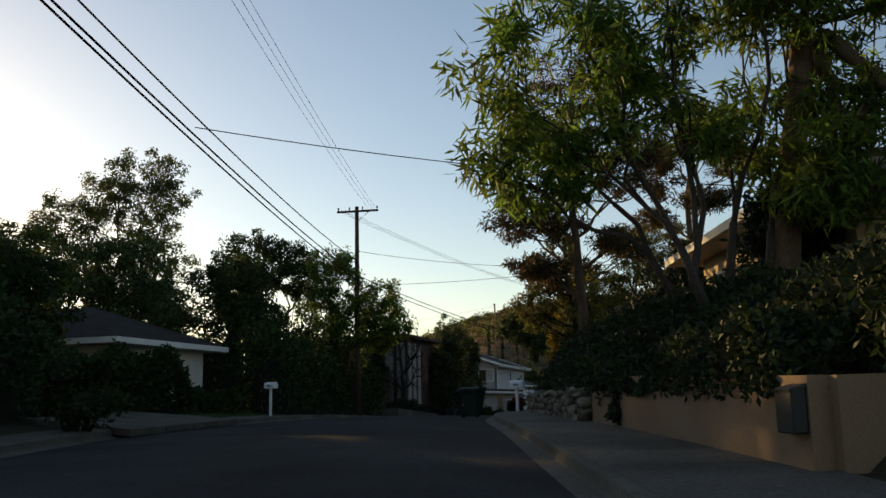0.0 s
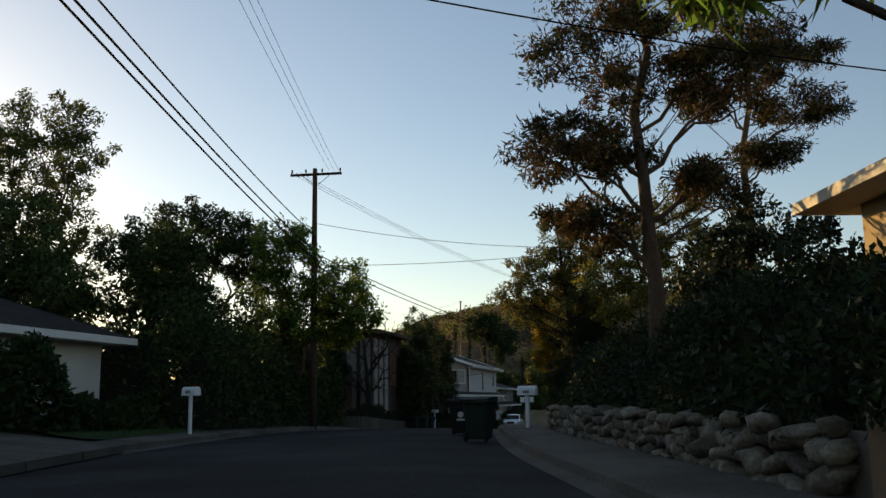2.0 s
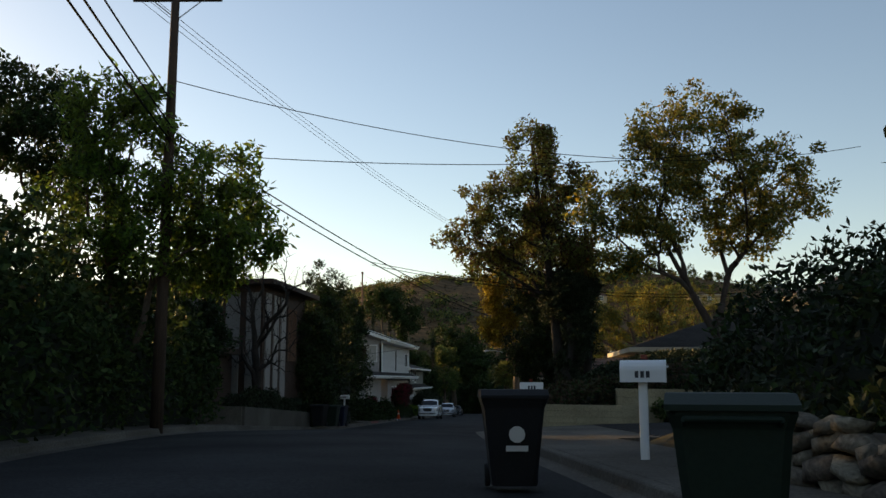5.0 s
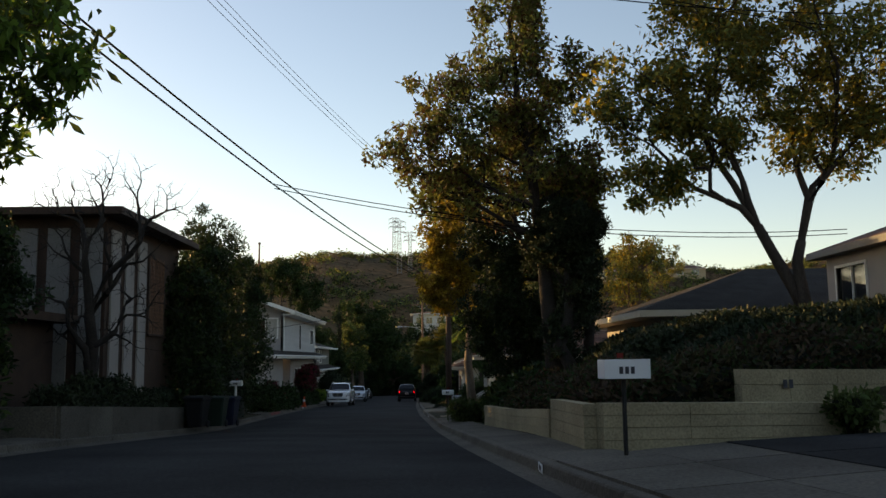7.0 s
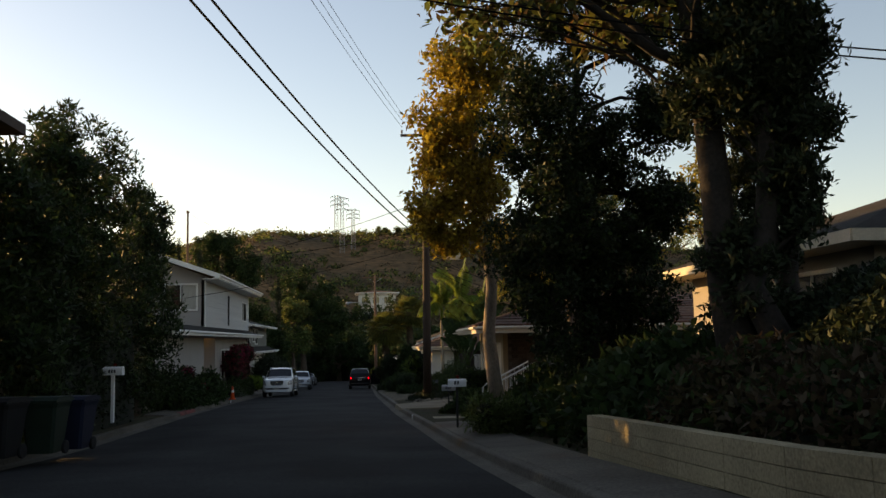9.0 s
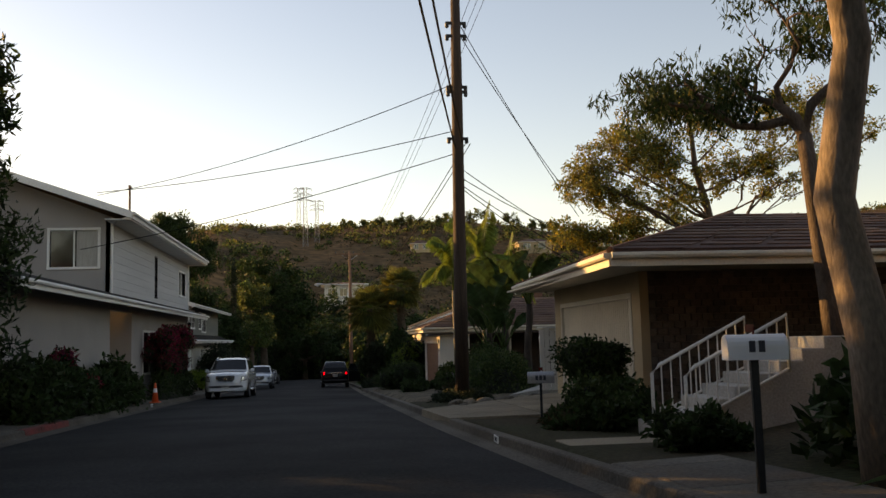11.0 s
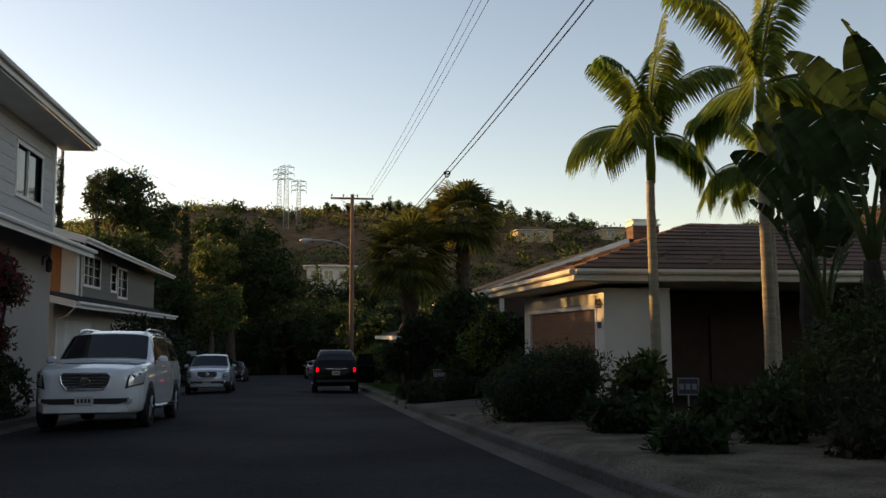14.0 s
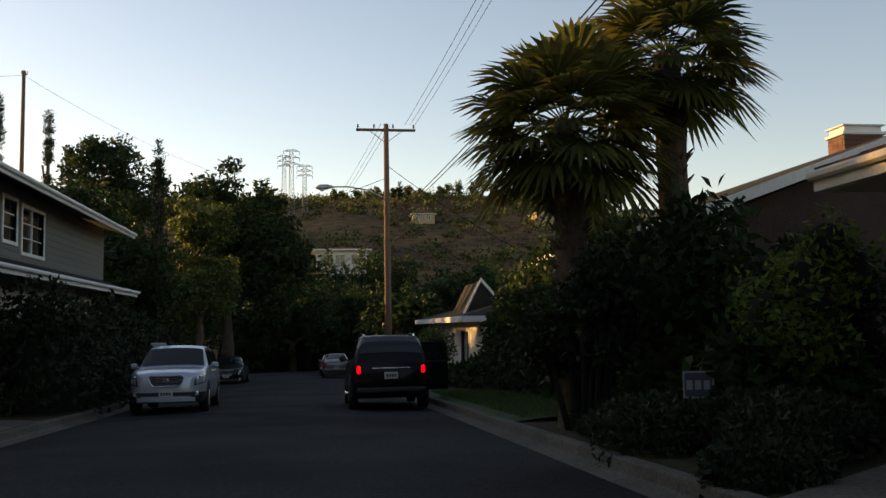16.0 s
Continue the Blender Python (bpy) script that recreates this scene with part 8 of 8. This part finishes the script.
hedge("hedge", "dark bank of shrubs behind the low house", [(-21.8, 42.5), (-27, 45), (-36, 47), (-47, 45)], 1.5, 4.2, [LEAF_DARK, LEAF_MID], 9000, 44, leaf=(.3, .15))
hedge("hedge", "dark tree line behind the low house", [(-38, 16), (-41, 28), (-40, 42)], 2.6, 6.5, [LEAF_DARK, LEAF_MID], 9000, 43, leaf=(.45, .2))
# hedge out of view, added as a sun blocker for the road
hedge("hedge", "tall dark tree hedge added to shade the road", [(-18, 8), (-20, 16), (-22.5, 23), (-23.6, 27.5)], 2.2, 5.5, [LEAF_DARK, LEAF_MID], 18000, 26)
bush("shrub", "tall dark shrub at the kerb beside a driveway", -12.4, 17.2, .8, .8, 2.1, LEAF_DARK, 6000, seed=27, lumps=12)
hedge("hedge", "dark shrubs in front of the low house", [(-22.5, 28.2), (-19.6, 28.4), (-18.8, 31.5)], .9, 1.7, LEAF_DARK, 8000, 10)
hedge("hedge", "low shrubs under the white wall", [(-18.9, 32.5), (-19.2, 36.5)], .6, .8, LEAF_DARK, 3500, 28)
hedge("hedge", "dark shrubs beside the garage driveway", [(-21.6, 57.5), (-22.4, 59.8)], .9, 1.2, LEAF_DARK, 4000, 11)
hedge("hedge", "dark shrubs above the low retaining wall", [(-20.1, 61.5), (-20.1, 66), (-20.1, 71)], .45, .8, LEAF_CONIFER_SHADE, 7000, 61, leaf=(.14, .06), lift=.55)
hedge("hedge", "dark planting in front of the grey house", [(-20.6, 92), (-20.6, 97), (-20.65, 103)], .7, 1.1, LEAF_DARK, 7000, 12)
hedge("hedge", "dark shrubs beyond the terracotta house", [(-21.4, 134), (-21.6, 141), (-22, 150), (-22.4, 160)], 1.2, 2.2, LEAF_CONIFER_SHADE, 26000, 13, leaf=(.2, .1), inner=.92)
hedge("hedge", "low dark hedge before the pale house", [(-8.6, 134), (-8.8, 139), (-9.4, 146)], .8, .9, LEAF_DARK, 7000, 14)
tree("tree", "drooping pepper tree over the steps", (-5.4, 84.2), [(-7.2, 85.4, 4.6, 1.6, 1.2, .6, 50), (-5.2, 84.4, 6.0, 1.6, 1.4, 1.2, 50)], LEAF_DARK, .16, .6, (.16, .035), .4, 80, seed=29, droop=1.2, **A)
hedge("hedge", "low planting in the bed beside the driveway", [(-9.5, 84.9), (-9.3, 86.2), (-8.7, 87.3)], .5, .2, [LEAF_DARK, LEAF_BRUSH], 5000, 30, leaf=(.14, .07))
hedge("hedge", "dark green bank below the palms", [(-7.9, 99.5), (-7.7, 103), (-7.2, 108)], .9, 1.35, [LEAF_DARK, LEAF_MID], 20000, 15, leaf=(.12, .035))
# blackish leaf in place of shade on this brush
hedge("hedge", "low brush round the foot of the pole, coloured shade-dark", [(-9.8, 96.6), (-9.5, 98.0), (-9.3, 99.8)], .8, .3, LEAF_CONIFER_SHADE, 8000, 47, leaf=(.11, .03))
hedge("hedge", "dark trees closing the end of the street", [(-24, 196), (-16, 200), (-6, 202), (4, 198)], 3.0, 5.5, LEAF_DARK, 16000, 16, leaf=(.25, .12))
hedge("hedge", "dark green planting between the driveways", [(-9.4, 122.6), (-8.4, 125), (-8.4, 128)], 1.1, 1.5, LEAF_DARK, 8000, 17)
bush("shrub", "clipped round dark topiary bush", -8.56, 87.1, .66, .62, 1.22, LEAF_DARK, 11000, seed=1, lumps=20, leaf=(.09, .045), z=-.78)
bush("shrub", "dark undergrowth below the topiary bush", -8.5, 87.0, .7, .6, .75, LEAF_DARK, 3500, seed=101, lumps=12)
bush("shrub", "leafy dark bush in the bed by the steps", -8.9, 85.9, .6, .7, .85, [LEAF_DARK, LEAF_MID], 4000, seed=102, lumps=12)
bush("shrub", "leafy green bush beside the steps", -8.75, 85.2, .7, .75, .8, LEAF_DARK, 3500, seed=2)
bush("shrub", "low dark ground cover along the bed", -9.0, 86.4, .6, 1.0, .3, [LEAF_BRUSH, LEAF_DARK], 2500, seed=3, core=False)
bush("shrub", "wide dark rosemary bush at the driveway edge", -10.55, 110.8, 1.1, 1.3, 1.35, LEAF_DARK, 18000, seed=4, lumps=26, leaf=(.1, .028))
bush("shrub", "dark bush in pale gravel", -10.0, 107.8, .7, .8, .6, LEAF_DARK, 2500, seed=5)
bush("shrub", "low dark bush in pale gravel", -9.3, 109.6, .7, .7, .55, LEAF_DARK, 2500, seed=51)
bush("shrub", "low dark bush in pale gravel", -10.3, 105.2, .55, .5, .5, LEAF_DARK, 2000, seed=52)
bush("shrub", "dry brown bush in pale gravel", -8.6, 104.0, .7, .8, .7, [LEAF_BRUSH, LEAF_DARK], 2500, seed=53)
bush("shrub", "low dark bush in pale gravel", -8.2, 108.0, .8, .8, .8, LEAF_DARK, 3000, seed=54)
bush("shrub", "dark bush in pale gravel", -9.0, 106.2, .6, .6, .8, LEAF_DARK, 2500, seed=6)
bush("shrub", "rounded green shrub by the street", -9.3, 128.2, .9, 1.0, 1.5, [LEAF_MID, LEAF_DARK], 5000, seed=7)
bush("shrub", "tall bright green shrub beside the driveway", -9.15, 122.3, .85, .75, 3.6, [LEAF_FERN, LEAF_MID], 4200, seed=8, leaf=(.13, .06), lumps=26)
hedge("hedge", "low dark junipers between kerb and sign", [(-11.1, 121.9), (-10.7, 123.6), (-10.5, 125)], .75, .5, LEAF_CONIFER_SHADE, 9000, 59, leaf=(.1, .035))
hedge("hedge", "low dark shrubs edging the driveway", [(-11.35, 119.3), (-10.7, 120.3), (-9.6, 121.2)], .5, .5, LEAF_CONIFER_SHADE, 8000, 62, leaf=(.1, .04))
hedge("hedge", "low dark ground cover beside the driveway", [(-10.4, 121.9), (-9.2, 122.0), (-8.2, 122.4)], .6, .55, LEAF_CONIFER_SHADE, 7000, 60, leaf=(.1, .04))
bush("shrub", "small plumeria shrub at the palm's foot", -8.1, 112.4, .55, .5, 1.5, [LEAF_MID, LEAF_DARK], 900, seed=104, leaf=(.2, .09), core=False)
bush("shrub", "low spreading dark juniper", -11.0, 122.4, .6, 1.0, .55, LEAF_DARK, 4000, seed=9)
bush("shrub", "tall black-green shrub behind the garage corner", -8.2, 123.4, .8, .8, 3.3, LEAF_CONIFER_SHADE, 6000, seed=55, lumps=16)
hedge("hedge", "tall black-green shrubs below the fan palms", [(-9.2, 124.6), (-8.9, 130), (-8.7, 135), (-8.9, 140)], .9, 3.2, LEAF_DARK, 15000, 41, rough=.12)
bush("shrub", "dark ferny mass under a fan palm", -11.1, 125.0, .95, .8, 3.3, LEAF_CONIFER_SHADE, 7000, seed=42, lumps=14)
bush("shrub", "red flowering bougainvillea against the wall", -20.7, 110.2, .75, 2.0, 4.1, [LEAF_RED, LEAF_DARK], 8000, seed=10, lumps=20)
bush("shrub", "red flowering bougainvillea against the wall", -20.7, 114.2, .7, 2.0, 4.4, [LEAF_RED, LEAF_DARK], 8000, seed=110, lumps=20)
bush("shrub", "red flowering bougainvillea against the wall", -20.7, 96.5, .6, 1.5, 2.4, [LEAF_RED, LEAF_DARK], 5000, seed=11, lumps=12)
hedge("hedge", "dark low planting under the bougainvillea", [(-20.5, 108.6), (-20.5, 116.2)], .35, 1.2, LEAF_DARK, 5000, 56, leaf=(.13, .06))
bush("shrub", "small clipped standard bush", -20.75, 103.0, .5, .5, 1.7, LEAF_DARK, 2500, seed=12)
bush("shrub", "yellow-green young bush beside the garage", -21.3, 125.6, .6, .6, 1.5, LEAF_FERN, 2500, seed=13)
bush("shrub", "bright green shrub over the dark car", -11.0, 146.5, 1.5, 1.4, 2.2, [LEAF_MID, LEAF_FERN], 5000, seed=14)
bush("shrub", "small shrub beside the upper driveway", -4.6, 53.2, .5, .5, .8, LEAF_MID, 1800, seed=15)
bush("shrub", "agave-like spiky shrub on the slope", -9.4, 75.0, .8, .8, .9, LEAF_MID, 2500, seed=16, leaf=(.3, .04))


bush("shrub", "low dark bush beside the garden steps", -9.1, 81.2, .75, .6, .55, LEAF_DARK, 2500, seed=17)
bush("shrub", "dark bush between the steps and the bed", -9.2, 84.35, .5, .45, .55, LEAF_DARK, 2000, seed=18)


def boulders():
    rng = np.random.default_rng(3)
    spots = ((-10.25, 94.25, 0.25), (-9.8, 95.0, 0.22), (-9.45, 94.8, 0.24), (-9.9, 94.0, 0.19), (-10.0, 93.25, 0.25), (-9.45, 94.15, 0.26), (-9.0, 94.0, 0.33), (-8.55, 95.1, 0.2), (-8.15, 95.5, 0.24), (-7.95, 94.95, 0.28), (-10.3, 92.8, 0.17), (-7.5, 95.5, 0.17), (-9.6, 93.55, 0.13), (-8.8, 94.65, 0.15), (-10.5, 93.4, 0.14), (-10.1, 98.5, .36), (-9.5, 99.1, .24))
    for i, (x, y, s) in enumerate(spots):
        bm = bmesh.new()
        bmesh.ops.create_icosphere(bm, subdivisions=2, radius=s * .8)
        for v in bm.verts:
            v.co = Vector([math.copysign(abs(c / s) ** .62 * s * .8, c) for c in v.co])
            v.co *= 1 + .28 * noise.noise(v.co * 1.3 / s + Vector((i * 7, 0, 0)))
            v.co.z *= .6
            v.co.x *= 1.2
        me = bpy.data.meshes.new("rock")
        bm.to_mesh(me)
        bm.free()
        me.materials.append(STONE)
        ob = new("rock", me)
        ob.matrix_basis = pose(x, y, float(ground_z(x, y)) + s * .28, rng.uniform(-14, 14), rng.uniform(-14, 14), rng.uniform(-35, 75))
        tagged(ob, "rounded pale garden rock beside the driveway", "rock", "rocks edging the bed")


boulders()


# ---- the hill ----
def scrub(name, label, n, x0, x1, y0, y1, size, mats, seed, blades=9, leaf=1.0):
    rng = np.random.default_rng(seed)
    x, y = rng.uniform(x0, x1, n), rng.uniform(y0, y1, n)
    keep = noise_field(x, y) > rng.uniform(-1.2, .4, n)
    x, y = x[keep], y[keep]
    s = size * rng.uniform(.4, 1.5, len(x))
    z = ground_z(x, y)
    c = []
    for k in range(blades):
        u = unit(len(x), rng) * s[:, None] * rng.uniform(.4, 1, (len(x), 1))
        u[:, 2] = np.abs(u[:, 2]) * .9
        c.append(np.column_stack([x, y, z]) + u)
    c = np.concatenate(c)
    q = leaf_quads(c, leaf, leaf * .7, rng, 0)
    idx = (rng.random(len(q)) < .4).astype(int) if len(mats) > 1 else None
    ob = new(name, quads_mesh(name, q, mats, idx))
    return tagged(ob, label, "brush", kind="stuff")


def noise_field(x, y):
    return .5 * np.sin(x * .05 + 1.3 * np.sin(y * .03)) + .5 * np.sin(y * .045 + 1.7 * np.sin(x * .021))


scrub("hillside_brush", "dry dark brush covering the hillside", 15000, -260, 330, 225, 540, 1.7, [LEAF_HILL, LEAF_BRUSH], 91, 14, .62)
scrub("hillside_trees", "dark trees dotted over the hillside", 2300, -220, 330, 225, 530, 3.4, [LEAF_OLIVE, LEAF_DARK], 92, 64, .95)
hedge("hedge", "dark treetops below the white hillside house", [(-20, 258), (-10, 260), (0, 258)], 3.0, 9.5 - float(ground_z(-10, 259)), LEAF_DARK, 7000, 58, leaf=(.6, .3), rough=.15)
pylon(-22.3, 412, 23.5, 1.9)
pylon(-18.0, 422, 17.5, 1.8)
pylon(-27.6, 500, 22.5, 2.2)
rng = np.random.default_rng(77)
for i in range(26):
    x, y = -8 + i * 4.6 + rng.uniform(-2, 2), rng.uniform(452, 476)
    t, w = rng.uniform(3.5, 7.5), rng.uniform(1.2, 2.8)
    tree("tree", "small dark tree standing on the ridge", (x, y), [(0, 0, t * .62, w, w, t * .36, 20), (rng.uniform(-1, 1) * w * .6, 0, t * .4, w * .9, w, t * .25, 12)], [LEAF_DARK, LEAF_OLIVE], .2, .35, (.62, .3), .7, 26, BARK_DARK, 420 + i, group="trees along the ridge")
for i, (x, y, w, d, h) in enumerate(((60, 385, 12, 8, 4), (95, 400, 14, 8, 4), (20, 396, 7, 6, 3.5), (140, 385, 14, 9, 4), (118, 350, 12, 8, 4), (180, 390, 13, 8, 4))):
    z = float(ground_z(x, y)) - 2.5
    simple_house("pale hillside house among trees", x - w / 2, x + w / 2, y - d / 2, y + d / 2, z, z + h + 1.5, z + h + 3, STUCCO_TAN, ROOF_BROWN, TRIM_CREAM, "x", .6, [("y0", x - w * .35, x - w * .15, z + 3, z + 5), ("y0", x + w * .1, x + w * .3, z + 3, z + 5)])

# rows added only to block low sun that passes between the houses
hedge("hedge", "dark tree row added behind the terracotta house to block sun", [(-34, 127), (-34, 134.4)], .5, 8.0, LEAF_DARK, 5000, 45, leaf=(.4, .2), rough=.0, inner=.98)
hedge("hedge", "dark tree row added behind the grey house to block sun", [(-34, 98.5), (-34, 105.2)], .6, 6.8 - float(ground_z(-34, 102)), LEAF_DARK, 4500, 57, leaf=(.4, .2), rough=.03, inner=.97)
hedge("hedge", "taller dark tree row added behind the terracotta house to block sun", [(-34.5, 137.4), (-34.5, 152)], .9, 10.1, LEAF_DARK, 7000, 46, leaf=(.45, .22), rough=.05, inner=.95)
hedge("hedge", "dark tree row added behind the terracotta house to block sun", [(-34, 135.2), (-34, 137.2)], .5, 9.05, LEAF_DARK, 1500, 48, leaf=(.4, .2), rough=.0, inner=.98)
hedge("hedge", "dense dark shrubs beside the dark-roofed house", [(-20.35, 75), (-20.4, 79), (-20.6, 86)], .5, 4.2, LEAF_CONIFER_SHADE, 8000, 49, leaf=(.18, .07))
hedge("hedge", "dark ivy hanging over the orange wall", [(1.2, 9.9), (-.1, 14.2), (-1.35, 18.0)], .36, .55, [LEAF_CONIFER_SHADE, LEAF_DARK], 14000, 50, leaf=(.11, .055), lift=.62, inner=.2, rough=.5)
for x, y, s in ((-.8, 16.2, .95), (-1.1, 17.3, 1.0)):
    bush("shrub", "dark shrub trailing down the orange wall", x, y, .3, .45, s, LEAF_CONIFER_SHADE, 1800, leaf=(.1, .05), seed=int(y * 10), lumps=8)
